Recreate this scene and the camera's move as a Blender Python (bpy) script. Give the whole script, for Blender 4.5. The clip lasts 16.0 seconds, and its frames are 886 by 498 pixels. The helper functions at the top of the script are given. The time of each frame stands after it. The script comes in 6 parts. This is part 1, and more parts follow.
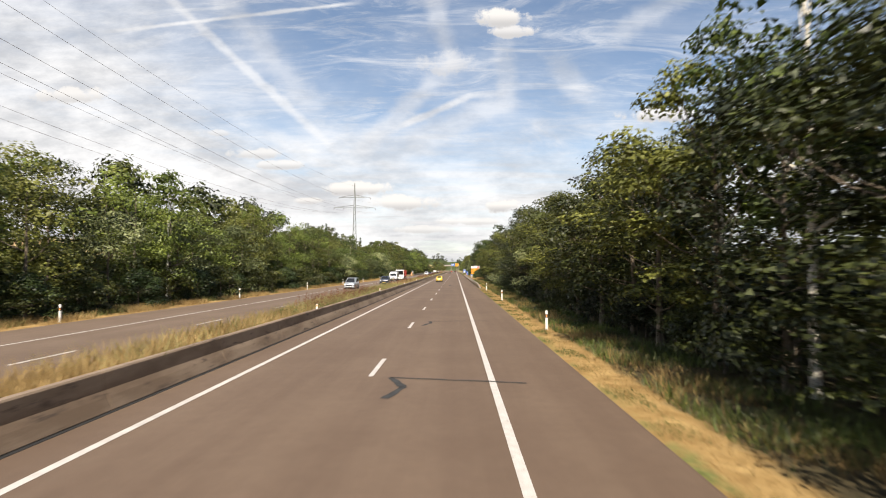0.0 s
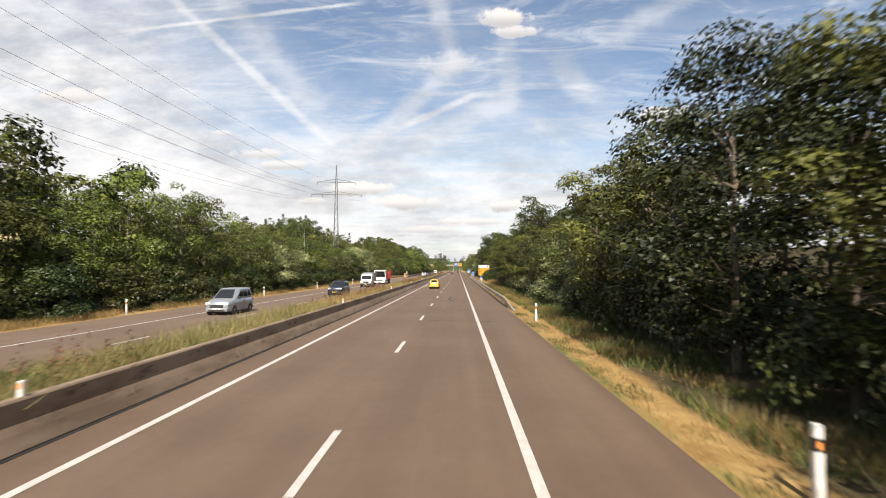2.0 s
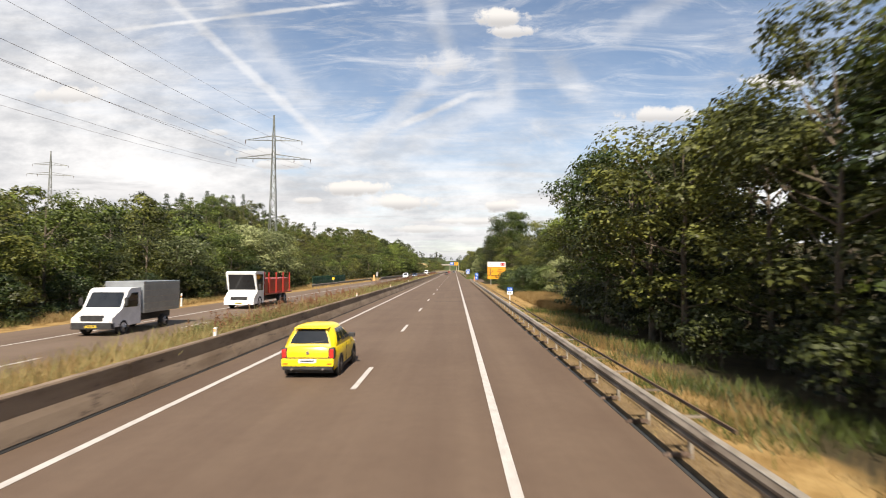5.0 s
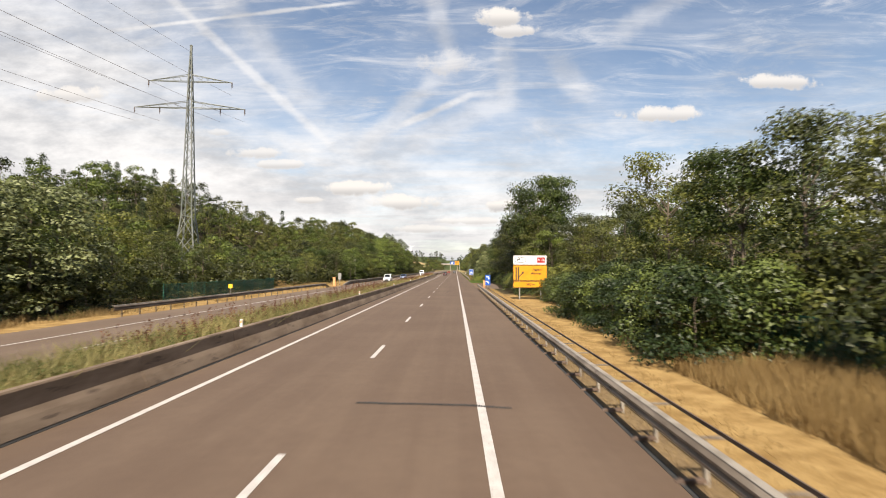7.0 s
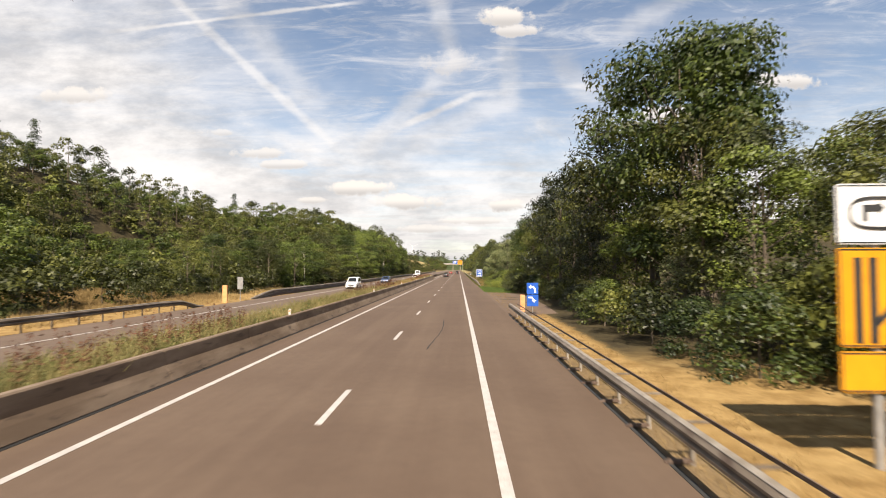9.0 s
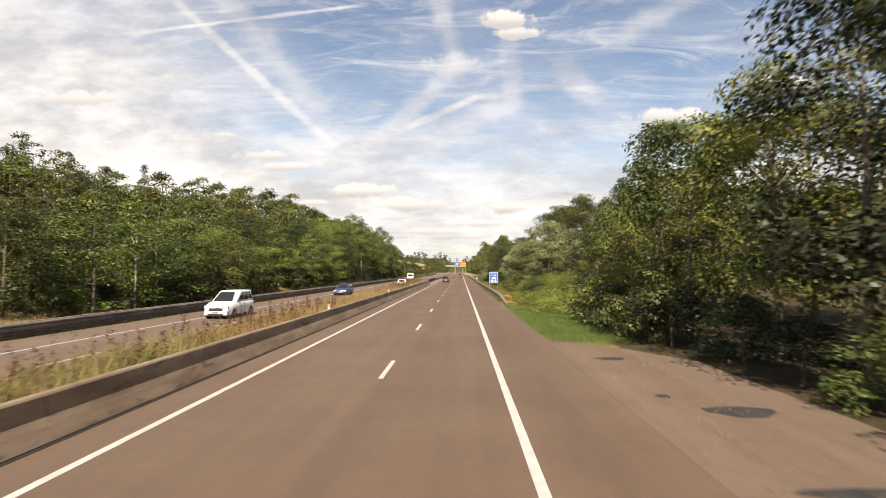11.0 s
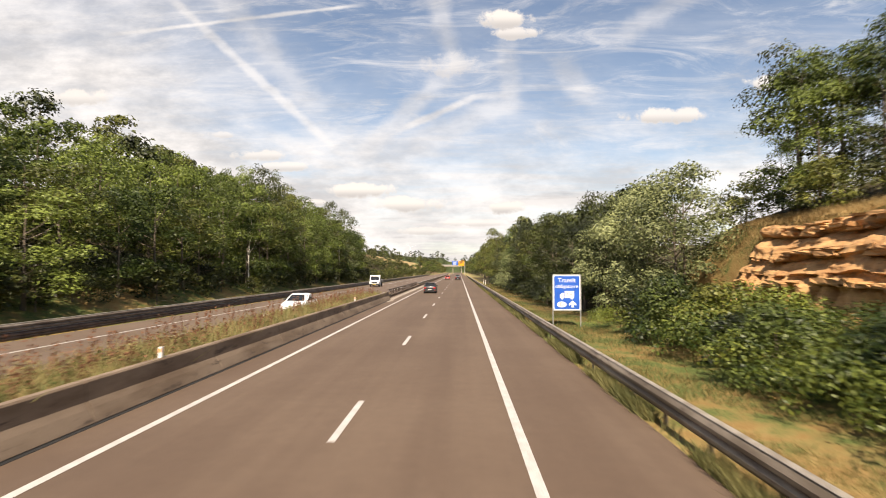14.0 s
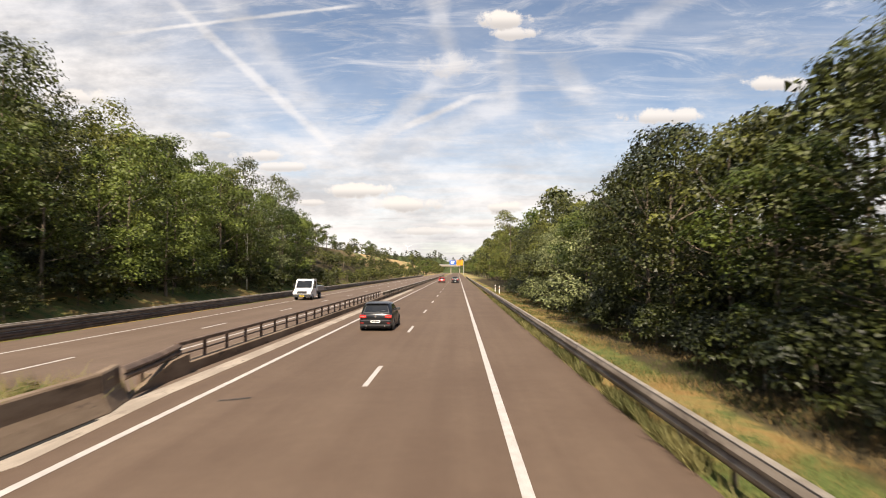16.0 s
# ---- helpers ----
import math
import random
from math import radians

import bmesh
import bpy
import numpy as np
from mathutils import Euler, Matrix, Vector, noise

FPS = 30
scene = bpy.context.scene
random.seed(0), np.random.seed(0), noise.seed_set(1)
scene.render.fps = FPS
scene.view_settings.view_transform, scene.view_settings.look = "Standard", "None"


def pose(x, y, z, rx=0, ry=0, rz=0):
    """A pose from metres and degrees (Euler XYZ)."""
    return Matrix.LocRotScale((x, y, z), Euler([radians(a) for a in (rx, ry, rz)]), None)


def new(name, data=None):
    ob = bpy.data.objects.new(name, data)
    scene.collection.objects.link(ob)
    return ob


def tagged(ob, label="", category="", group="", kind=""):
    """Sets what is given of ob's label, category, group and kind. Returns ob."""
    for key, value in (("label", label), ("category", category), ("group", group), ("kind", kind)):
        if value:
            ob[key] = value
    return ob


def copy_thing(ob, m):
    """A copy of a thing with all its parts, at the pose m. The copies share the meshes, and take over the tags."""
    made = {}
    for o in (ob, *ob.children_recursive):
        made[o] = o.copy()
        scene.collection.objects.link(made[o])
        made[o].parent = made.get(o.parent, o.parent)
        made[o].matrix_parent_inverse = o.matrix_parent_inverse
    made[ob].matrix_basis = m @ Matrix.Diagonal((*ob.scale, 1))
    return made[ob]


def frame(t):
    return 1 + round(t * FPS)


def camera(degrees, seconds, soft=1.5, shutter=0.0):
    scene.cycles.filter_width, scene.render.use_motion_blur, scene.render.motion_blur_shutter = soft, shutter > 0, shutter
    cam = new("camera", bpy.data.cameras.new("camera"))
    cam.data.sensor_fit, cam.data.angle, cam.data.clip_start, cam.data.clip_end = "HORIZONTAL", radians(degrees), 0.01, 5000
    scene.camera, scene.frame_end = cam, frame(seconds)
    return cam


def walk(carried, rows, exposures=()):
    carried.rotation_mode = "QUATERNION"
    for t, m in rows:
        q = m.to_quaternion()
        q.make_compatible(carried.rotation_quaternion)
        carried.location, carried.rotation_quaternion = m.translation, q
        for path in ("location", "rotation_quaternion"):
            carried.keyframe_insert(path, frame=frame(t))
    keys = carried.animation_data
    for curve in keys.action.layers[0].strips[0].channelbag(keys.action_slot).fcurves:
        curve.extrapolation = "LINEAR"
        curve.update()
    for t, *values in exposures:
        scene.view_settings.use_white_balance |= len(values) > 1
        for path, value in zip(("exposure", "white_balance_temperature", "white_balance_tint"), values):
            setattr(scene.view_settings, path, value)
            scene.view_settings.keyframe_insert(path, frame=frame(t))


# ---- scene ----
# ---------------------------------------------------------------- camera
cam = camera(79.7, 16.0, soft=1.0, shutter=0.2)
PATH = [
    (0.0, pose(-0.04, 0.00, 3.2, 92.18, 0, 1.35)),
    (1.0, pose(-0.12, 23.76, 3.2, 92.22, 0, 1.60)),
    (2.0, pose(-0.19, 47.46, 3.2, 92.18, 0, 1.65)),
    (3.0, pose(-0.16, 71.15, 3.2, 92.18, 0, 1.52)),
    (4.0, pose(-0.05, 95.00, 3.2, 92.15, 0, 1.33)),
    (6.5, pose(0.38, 154.09, 3.2, 92.13, 0, 1.27)),
    (7.5, pose(0.43, 177.66, 3.2, 92.08, 0, 1.58)),
    (8.3, pose(0.37, 196.55, 3.2, 92.05, 0, 1.70)),
    (9.0, pose(0.31, 213.03, 3.2, 92.10, 0, 1.69)),
    (11.5, pose(-0.23, 271.90, 3.2, 92.38, 0, 1.98)),
    (12.3, pose(-0.23, 290.85, 3.2, 92.36, 0, 2.00)),
    (13.2, pose(-0.18, 312.15, 3.2, 92.34, 0, 1.90)),
    (14.0, pose(-0.18, 330.94, 3.2, 92.35, 0, 1.74)),
    (15.2, pose(-0.11, 359.22, 3.2, 92.36, 0, 1.65)),
    (16.0, pose(0.00, 378.13, 3.2, 92.37, 0, 1.57)),
]
walk(cam, PATH, exposures=[(0.0, 1.00, 6800, 11), (7.0, 0.96, 6950, 12), (12.5, 1.06, 7350, 14), (16.0, 0.98, 7200, 14)])

# ---------------------------------------------------------------- light
SUN_WAY = Vector((-0.02, -1.0, 1.10)).normalized()
sun = new("sun", bpy.data.lights.new("sun", "SUN"))
sun.data.energy, sun.data.angle, sun.data.color = 5.0, radians(0.6), (1.0, 0.93, 0.82)
sun.matrix_world = SUN_WAY.to_track_quat("Z", "Y").to_matrix().to_4x4()


class Net:
    """Short hand for building a node tree."""

    def __init__(self, tree):
        self.t = tree
        tree.nodes.clear()

    def n(self, kind, links=None, **props):
        nd = self.t.nodes.new(kind)
        for k, v in props.items():
            if k == "op":
                nd.operation = v
            elif k == "blend":
                nd.blend_type = v
            elif k == "dtype":
                nd.data_type = v
        for k, v in (links or {}).items():
            if isinstance(v, bpy.types.NodeSocket):
                self.t.links.new(v, nd.inputs[k])
            else:
                nd.inputs[k].default_value = v
        return nd

    def math(self, op, a, b=0.0, c=0.0):
        return self.n("ShaderNodeMath", {0: a, 1: b, 2: c}, op=op).outputs[0]

    def noise(self, vec, scale, detail=4.0, rough=0.55, warp=0.0):
        return self.n("ShaderNodeTexNoise", {"Vector": vec, "Scale": scale, "Detail": detail, "Roughness": rough, "Distortion": warp}).outputs[0]

    def step(self, x, a, b, lo=0.0, hi=1.0):
        nd = self.n("ShaderNodeMapRange", {"Value": x, "From Min": a, "From Max": b, "To Min": lo, "To Max": hi})
        nd.interpolation_type = "SMOOTHSTEP"
        return nd.outputs[0]

    def mix(self, f, a, b):
        nd = self.n("ShaderNodeMix", dtype="RGBA")
        for sock, v in ((nd.inputs[0], f), (nd.inputs[6], a), (nd.inputs[7], b)):
            if isinstance(v, bpy.types.NodeSocket):
                self.t.links.new(v, sock)
            else:
                sock.default_value = (*v, 1.0) if isinstance(v, tuple) and len(v) == 3 else v
        return nd.outputs[2]


def build_world():
    world = bpy.data.worlds.new("sky")
    scene.world = world
    world.use_nodes = True
    k = Net(world.node_tree)
    sky = k.n("ShaderNodeTexSky")
    sky.sky_type, sky.sun_disc = "NISHITA", False
    sky.sun_elevation, sky.sun_rotation = math.asin(SUN_WAY.z), radians(181)
    sky.air_density, sky.dust_density, sky.ozone_density = 1.0, 0.25, 1.0
    way = k.n("ShaderNodeTexCoord").outputs["Generated"]
    sep = k.n("ShaderNodeSeparateXYZ", {0: way})
    x, y, z = sep.outputs
    ahead = k.math("MAXIMUM", y, 0.05)
    u, v = k.math("DIVIDE", x, ahead), k.math("DIVIDE", z, ahead)
    front = k.step(y, 0.05, 0.3)
    zz = k.math("MAXIMUM", k.math("ADD", z, 0.06), 0.03)
    sheet = k.n("ShaderNodeCombineXYZ", {0: k.math("DIVIDE", x, zz), 1: k.math("DIVIDE", y, zz), 2: 0.0}).outputs[0]
    plane = k.n("ShaderNodeCombineXYZ", {0: u, 1: v, 2: 0.0}).outputs[0]
    # thin high veil, thicker to the west and low down
    veil = k.noise(sheet, 0.55, 7.0, 0.6, 0.8)
    streak_vec = k.n("ShaderNodeMapping", {"Vector": sheet, "Rotation": (0, 0, radians(38)), "Scale": (0.25, 1.6, 1.0)}).outputs[0]
    streak = k.noise(streak_vec, 1.2, 6.0, 0.6, 0.5)
    west = k.step(u, -0.15, -0.75, 0.0, 0.30)
    low = k.step(z, 0.36, 0.05, 0.0, 0.34)
    cover = k.math("ADD", k.math("ADD", k.math("MULTIPLY", veil, 0.8), k.math("MULTIPLY", streak, 0.45)), k.math("ADD", west, low))
    cover = k.step(cover, 0.52, 1.05)
    # clearer, bluer sky overhead and behind
    cover = k.math("MULTIPLY", cover, k.math("MULTIPLY", k.step(z, 0.85, 0.5, 0.25, 1.0), k.step(y, -0.35, 0.2, 0.25, 1.0)))
    wisp_vec = k.n("ShaderNodeMapping", {"Vector": plane, "Rotation": (0, 0, radians(-42)), "Scale": (1.2, 7.0, 1.0)}).outputs[0]
    wisp = k.step(k.noise(wisp_vec, 3.2, 8.0, 0.68, 1.2), 0.46, 0.74)
    wisp2_vec = k.n("ShaderNodeMapping", {"Vector": plane, "Rotation": (0, 0, radians(35)), "Scale": (1.5, 6.0, 1.0)}).outputs[0]
    wisp2 = k.step(k.noise(wisp2_vec, 2.6, 8.0, 0.68, 1.0), 0.48, 0.75)
    wisp = k.math("MULTIPLY", k.math("MAXIMUM", wisp, wisp2), k.math("MULTIPLY", front, 0.55))
    cover = k.math("ADD", cover, k.math("MULTIPLY", wisp, k.math("SUBTRACT", 1.0, cover)))
    # old vapour trails: straight soft bands
    fray = k.noise(plane, 16.0, 4.0, 0.6)
    for (u0, v0), (u1, v1), wide, strong in TRAILS:
        du, dv = u1 - u0, v1 - v0
        ln = math.hypot(du, dv)
        a = k.math("ADD", k.math("MULTIPLY", k.math("SUBTRACT", u, u0), du / ln), k.math("MULTIPLY", k.math("SUBTRACT", v, v0), dv / ln))
        d = k.math("ABSOLUTE", k.math("SUBTRACT", k.math("MULTIPLY", k.math("SUBTRACT", u, u0), dv / ln), k.math("MULTIPLY", k.math("SUBTRACT", v, v0), du / ln)))
        d = k.math("ADD", d, k.math("MULTIPLY", k.math("SUBTRACT", fray, 0.5), wide * 1.3))
        band = k.step(d, wide, wide * 0.1)
        ends = k.math("MULTIPLY", k.step(a, -0.03, 0.03), k.step(a, ln + 0.04, ln - 0.04))
        band = k.math("MULTIPLY", k.math("MULTIPLY", band, ends), k.math("MULTIPLY", front, strong))
        cover = k.math("ADD", cover, k.math("MULTIPLY", band, k.math("SUBTRACT", 1.0, cover)))
    # small fair-weather clouds with flat, greyer undersides
    puff_n = k.noise(plane, 17.0, 8.0, 0.66)
    puff, grey = 0.0, 0.0
    for pu, pv, ru, rv, strong in PUFFS:
        a = k.math("DIVIDE", k.math("SUBTRACT", u, pu), ru)
        b = k.math("DIVIDE", k.math("SUBTRACT", v, pv), rv)
        r = k.math("ADD", k.math("MULTIPLY", a, a), k.math("MULTIPLY", b, b))
        r = k.math("ADD", r, k.math("MULTIPLY", k.math("SUBTRACT", puff_n, 0.5), 4.5))
        m = k.math("MULTIPLY", k.step(r, 1.0, 0.25), k.math("MULTIPLY", front, strong))
        g = k.math("MULTIPLY", m, k.step(b, 0.3, -0.7))
        puff, grey = k.math("MAXIMUM", m, puff), k.math("MAXIMUM", g, grey)
    # banks of flat cloud near the horizon
    bank_vec = k.n("ShaderNodeMapping", {"Vector": sheet, "Scale": (0.35, 0.55, 1.0)}).outputs[0]
    bank = k.math("MULTIPLY", k.step(k.noise(bank_vec, 1.0, 6.0, 0.6), 0.5, 0.62), k.step(z, 0.3, 0.1))
    bank_grey = k.math("MULTIPLY", k.step(k.noise(bank_vec, 1.05, 6.0, 0.6), 0.56, 0.68), k.step(z, 0.28, 0.1))
    blue = k.n("ShaderNodeVectorMath", {0: sky.outputs[0], 1: (SKY_GAIN, SKY_GAIN, SKY_GAIN)}, op="MULTIPLY").outputs[0]
    shade = k.step(k.noise(k.n("ShaderNodeMapping", {"Vector": plane, "Scale": (1.0, 2.4, 1.0)}).outputs[0], 4.0, 7.0, 0.62), 0.34, 0.62)
    col = k.mix(cover, blue, k.mix(shade, (0.315, 0.33, 0.355), (0.525, 0.535, 0.55)))
    col = k.mix(k.math("MULTIPLY", bank, 0.75), col, (0.44, 0.445, 0.46))
    col = k.mix(k.math("MULTIPLY", bank_grey, 0.8), col, (0.255, 0.265, 0.285))
    col = k.mix(puff, col, (0.525, 0.515, 0.50))
    col = k.mix(k.math("MULTIPLY", grey, 0.75), col, (0.265, 0.27, 0.285))
    bg = k.n("ShaderNodeBackground", {"Color": col, "Strength": 1.0})
    out = k.n("ShaderNodeOutputWorld", {"Surface": bg.outputs[0]})


SKY_GAIN = 0.074
TRAILS = [
    ((-0.56, 0.53), (-0.235, 0.232), 0.013, 0.55),
    ((-0.47, 0.55), (-0.27, 0.30), 0.040, 0.35),
    ((-0.67, 0.462), (-0.20, 0.512), 0.006, 0.75),
    ((-0.112, 0.269), (0.030, 0.330), 0.010, 0.75),
    ((-0.19, 0.215), (-0.03, 0.37), 0.028, 0.50),
    ((-0.05, 0.56), (-0.008, 0.38), 0.030, 0.40),
    ((-0.14, 0.20), (0.10, 0.33), 0.040, 0.45),
    ((0.10, 0.30), (0.09, 0.46), 0.030, 0.30),
    ((0.19, 0.40), (0.25, 0.32), 0.035, 0.40),
    ((0.30, 0.44), (0.46, 0.54), 0.035, 0.35),
    ((0.02, 0.33), (0.10, 0.335), 0.010, 0.40),
]
PUFFS = [
    (0.085, 0.483, 0.060, 0.022, 0.95), (0.115, 0.455, 0.050, 0.014, 0.8),
    (-0.015, 0.394, 0.060, 0.030, 0.35), (0.385, 0.292, 0.085, 0.018, 0.85),
    (0.610, 0.352, 0.080, 0.017, 0.85), (-0.190, 0.153, 0.075, 0.016, 0.95),
    (-0.105, 0.126, 0.075, 0.018, 0.95), (-0.745, 0.338, 0.075, 0.018, 0.7),
    (-0.378, 0.222, 0.055, 0.013, 0.7), (-0.335, 0.200, 0.06, 0.010, 0.7),
    (0.090, 0.120, 0.040, 0.014, 0.95), (-0.270, 0.130, 0.04, 0.007, 0.7),
    (-0.48, 0.262, 0.05, 0.008, 0.5), (0.02, 0.09, 0.06, 0.008, 0.6), (-0.06, 0.075, 0.07, 0.008, 0.6),
]
build_world()

# ---------------------------------------------------------------- materials


def material(name, colours, scale=8.0, rough=0.8, bump=0.2, metal=0.0, fine=90.0, stretch=(1, 1, 1), coat=0.0, spread=0.0, low=0.35, high=0.65, local=True):
    """A two-scale noise surface: colours[0] to colours[1] in broad stains, grain in the fine scale, optional third colour in spots.
    spread: how much pieces differ from one another."""
    m = bpy.data.materials.new(name)
    m.use_nodes = True
    k = Net(m.node_tree)
    tc = k.n("ShaderNodeTexCoord").outputs["Object"] if local else k.n("ShaderNodeNewGeometry").outputs["Position"]
    vec = k.n("ShaderNodeMapping", {"Vector": tc, "Scale": stretch}).outputs[0]
    broad = k.noise(vec, scale, 5.0, 0.6)
    grain = k.noise(tc, fine, 3.0, 0.6)
    col = k.mix(k.step(broad, low, high), colours[0], colours[1])
    if len(colours) > 2:
        col = k.mix(k.step(k.noise(vec, scale * 3.1, 4.0, 0.65), 0.55, 0.72), col, colours[2])
    gain = k.math("ADD", k.math("MULTIPLY", grain, 0.5), 0.75)
    if spread:
        gain = k.math("ADD", gain, k.math("MULTIPLY", k.math("SUBTRACT", k.n("ShaderNodeObjectInfo").outputs["Random"], 0.5), spread))
    col = k.n("ShaderNodeVectorMath", {0: col, 1: k.n("ShaderNodeCombineXYZ", {0: gain, 1: gain, 2: gain}).outputs[0]}, op="MULTIPLY").outputs[0]
    p = k.n("ShaderNodeBsdfPrincipled", {"Base Color": col, "Roughness": rough, "Metallic": metal})
    if coat:
        p.inputs["Coat Weight"].default_value, p.inputs["Coat Roughness"].default_value = coat, 0.06
    if bump:
        b = k.n("ShaderNodeBump", {"Height": grain, "Strength": bump, "Distance": 0.01})
        k.t.links.new(b.outputs[0], p.inputs["Normal"])
    k.n("ShaderNodeOutputMaterial", {"Surface": p.outputs[0]})
    return m


def leaf_material(name, dark, light, thin=0.15, rough=0.5):
    """Leaves: each differs from its neighbour, whole trees differ too, and some light comes through."""
    m = bpy.data.materials.new(name)
    m.use_nodes = True
    k = Net(m.node_tree)
    geo = k.n("ShaderNodeNewGeometry")
    obj = k.n("ShaderNodeObjectInfo")
    one = geo.outputs["Random Per Island"]
    patch = k.noise(geo.outputs["Position"], 0.45, 3.0, 0.6)
    f = k.math("ADD", k.math("MULTIPLY", one, 0.30), k.math("ADD", k.math("MULTIPLY", k.math("SUBTRACT", patch, 0.5), 1.2), k.math("MULTIPLY", obj.outputs["Random"], 0.45)))
    col = k.mix(k.step(f, 0.12, 0.88), dark, light)
    p = k.n("ShaderNodeBsdfPrincipled", {"Base Color": col, "Roughness": rough, "Specular IOR Level": 0.32})
    tr = k.n("ShaderNodeBsdfTranslucent", {"Color": col})
    mx = k.n("ShaderNodeMixShader", {0: thin, 1: p.outputs[0], 2: tr.outputs[0]})
    k.n("ShaderNodeOutputMaterial", {"Surface": mx.outputs[0]})
    return m


def asphalt_material(name, a, b):
    m = bpy.data.materials.new(name)
    m.use_nodes = True
    k = Net(m.node_tree)
    pos = k.n("ShaderNodeNewGeometry").outputs["Position"]
    lane = k.n("ShaderNodeMapping", {"Vector": pos, "Scale": (1.0, 0.03, 1.0)}).outputs[0]
    track = k.noise(lane, 0.75, 4.0, 0.6)
    blotch = k.noise(pos, 0.22, 5.0, 0.6)
    grain = k.noise(pos, 55.0, 3.0, 0.7)
    mid = k.noise(pos, 3.0, 5.0, 0.65)
    f = k.math("ADD", k.math("MULTIPLY", track, 0.55), k.math("MULTIPLY", blotch, 0.45))
    col = k.mix(k.step(f, 0.36, 0.66), a, b)
    gain = k.math("ADD", 0.62, k.math("ADD", k.math("MULTIPLY", grain, 0.4), k.math("MULTIPLY", mid, 0.36)))
    col = k.n("ShaderNodeVectorMath", {0: col, 1: k.n("ShaderNodeCombineXYZ", {0: gain, 1: gain, 2: gain}).outputs[0]}, op="MULTIPLY").outputs[0]
    b_ = k.n("ShaderNodeBump", {"Height": grain, "Strength": 0.35, "Distance": 0.006})
    p = k.n("ShaderNodeBsdfPrincipled", {"Base Color": col, "Roughness": 0.82, "Specular IOR Level": 0.35, "Normal": b_.outputs[0]})
    k.n("ShaderNodeOutputMaterial", {"Surface": p.outputs[0]})
    return m


def ground_material():
    """Dry mown verge, greener in patches, leaf litter darkened for tree shade under the woods."""
    m = bpy.data.materials.new("earth")
    m.use_nodes = True
    k = Net(m.node_tree)
    pos = k.n("ShaderNodeNewGeometry").outputs["Position"]
    x, y, z = k.n("ShaderNodeSeparateXYZ", {0: pos}).outputs
    big, mid, fine = k.noise(pos, 0.12, 4.0, 0.6), k.noise(pos, 1.1, 5.0, 0.65), k.noise(pos, 14.0, 4.0, 0.7)
    straw = k.mix(k.step(mid, 0.3, 0.7), (0.20, 0.122, 0.045), (0.35, 0.235, 0.098))
    green = k.mix(k.step(fine, 0.3, 0.7), (0.05, 0.075, 0.02), (0.12, 0.14, 0.045))
    # litter tone includes the tree shade; on the right it starts at the shadow's edge
    litter_shade = k.mix(k.step(mid, 0.3, 0.7), (0.035, 0.028, 0.016), (0.065, 0.052, 0.027))
    # the verge is green where the side road joins and past it, straw elsewhere
    lush = k.math("MAXIMUM", k.math("MULTIPLY", k.step(y, 280.0, 287.0, 0.0, 1.5), k.math("MULTIPLY", k.step(y, 318.0, 302.0, 0.0, 0.8), k.step(x, 9.2, 8.2))), k.step(y, 322.0, 345.0, 0.0, 0.55))
    lush = k.math("MULTIPLY", lush, k.math("SUBTRACT", 1.0, k.math("MULTIPLY", k.step(x, 6.1, 6.8), k.step(y, 292.0, 287.0))))
    edge = k.math("MULTIPLY", k.step(k.math("ADD", x, k.math("MULTIPLY", mid, 0.5)), 4.75, 4.2), k.math("MULTIPLY", k.step(x, 3.0, 3.4), k.step(y, 100.0, 88.0, 0.0, 0.40)))
    slope = k.math("MULTIPLY", k.step(x, -25.0, -30.0), 0.85)
    f = k.math("ADD", k.math("MAXIMUM", k.math("MAXIMUM", lush, edge), slope), k.math("MULTIPLY", k.math("SUBTRACT", k.math("ADD", big, mid), 1.0), 1.5))
    col = k.mix(k.step(f, 0.22, 0.75), straw, green)
    # dull gravelly strip under the rail, darkened in colour for the shade there
    worn = k.math("MULTIPLY", k.math("MULTIPLY", k.step(x, 4.75, 4.45), k.step(x, 3.0, 3.4)), k.math("MULTIPLY", k.step(y, 88.0, 94.0, 0.0, 0.75), k.step(y, 262.0, 252.0)))
    col = k.mix(worn, col, k.mix(k.step(fine, 0.35, 0.65), (0.085, 0.062, 0.042), (0.17, 0.125, 0.075)))
    wob = k.math("MULTIPLY", k.math("SUBTRACT", mid, 0.5), 3.0)
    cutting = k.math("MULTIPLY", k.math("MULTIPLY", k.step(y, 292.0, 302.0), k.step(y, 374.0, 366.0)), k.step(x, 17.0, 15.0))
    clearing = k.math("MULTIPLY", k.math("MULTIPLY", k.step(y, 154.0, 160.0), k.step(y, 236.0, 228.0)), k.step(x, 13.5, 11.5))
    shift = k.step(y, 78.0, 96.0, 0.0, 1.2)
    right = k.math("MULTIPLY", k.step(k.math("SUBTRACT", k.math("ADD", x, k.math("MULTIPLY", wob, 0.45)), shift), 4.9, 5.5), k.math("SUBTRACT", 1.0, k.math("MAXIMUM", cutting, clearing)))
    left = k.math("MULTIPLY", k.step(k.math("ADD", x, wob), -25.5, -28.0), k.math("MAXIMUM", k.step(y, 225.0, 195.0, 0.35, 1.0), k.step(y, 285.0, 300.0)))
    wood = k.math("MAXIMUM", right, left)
    col = k.mix(wood, col, litter_shade)
    far = k.math("MAXIMUM", k.step(y, 560.0, 640.0), k.step(k.math("ABSOLUTE", x), 120.0, 170.0))
    field = k.mix(k.step(k.noise(pos, 0.02, 3.0), 0.45, 0.6), (0.34, 0.24, 0.12), (0.12, 0.15, 0.05))
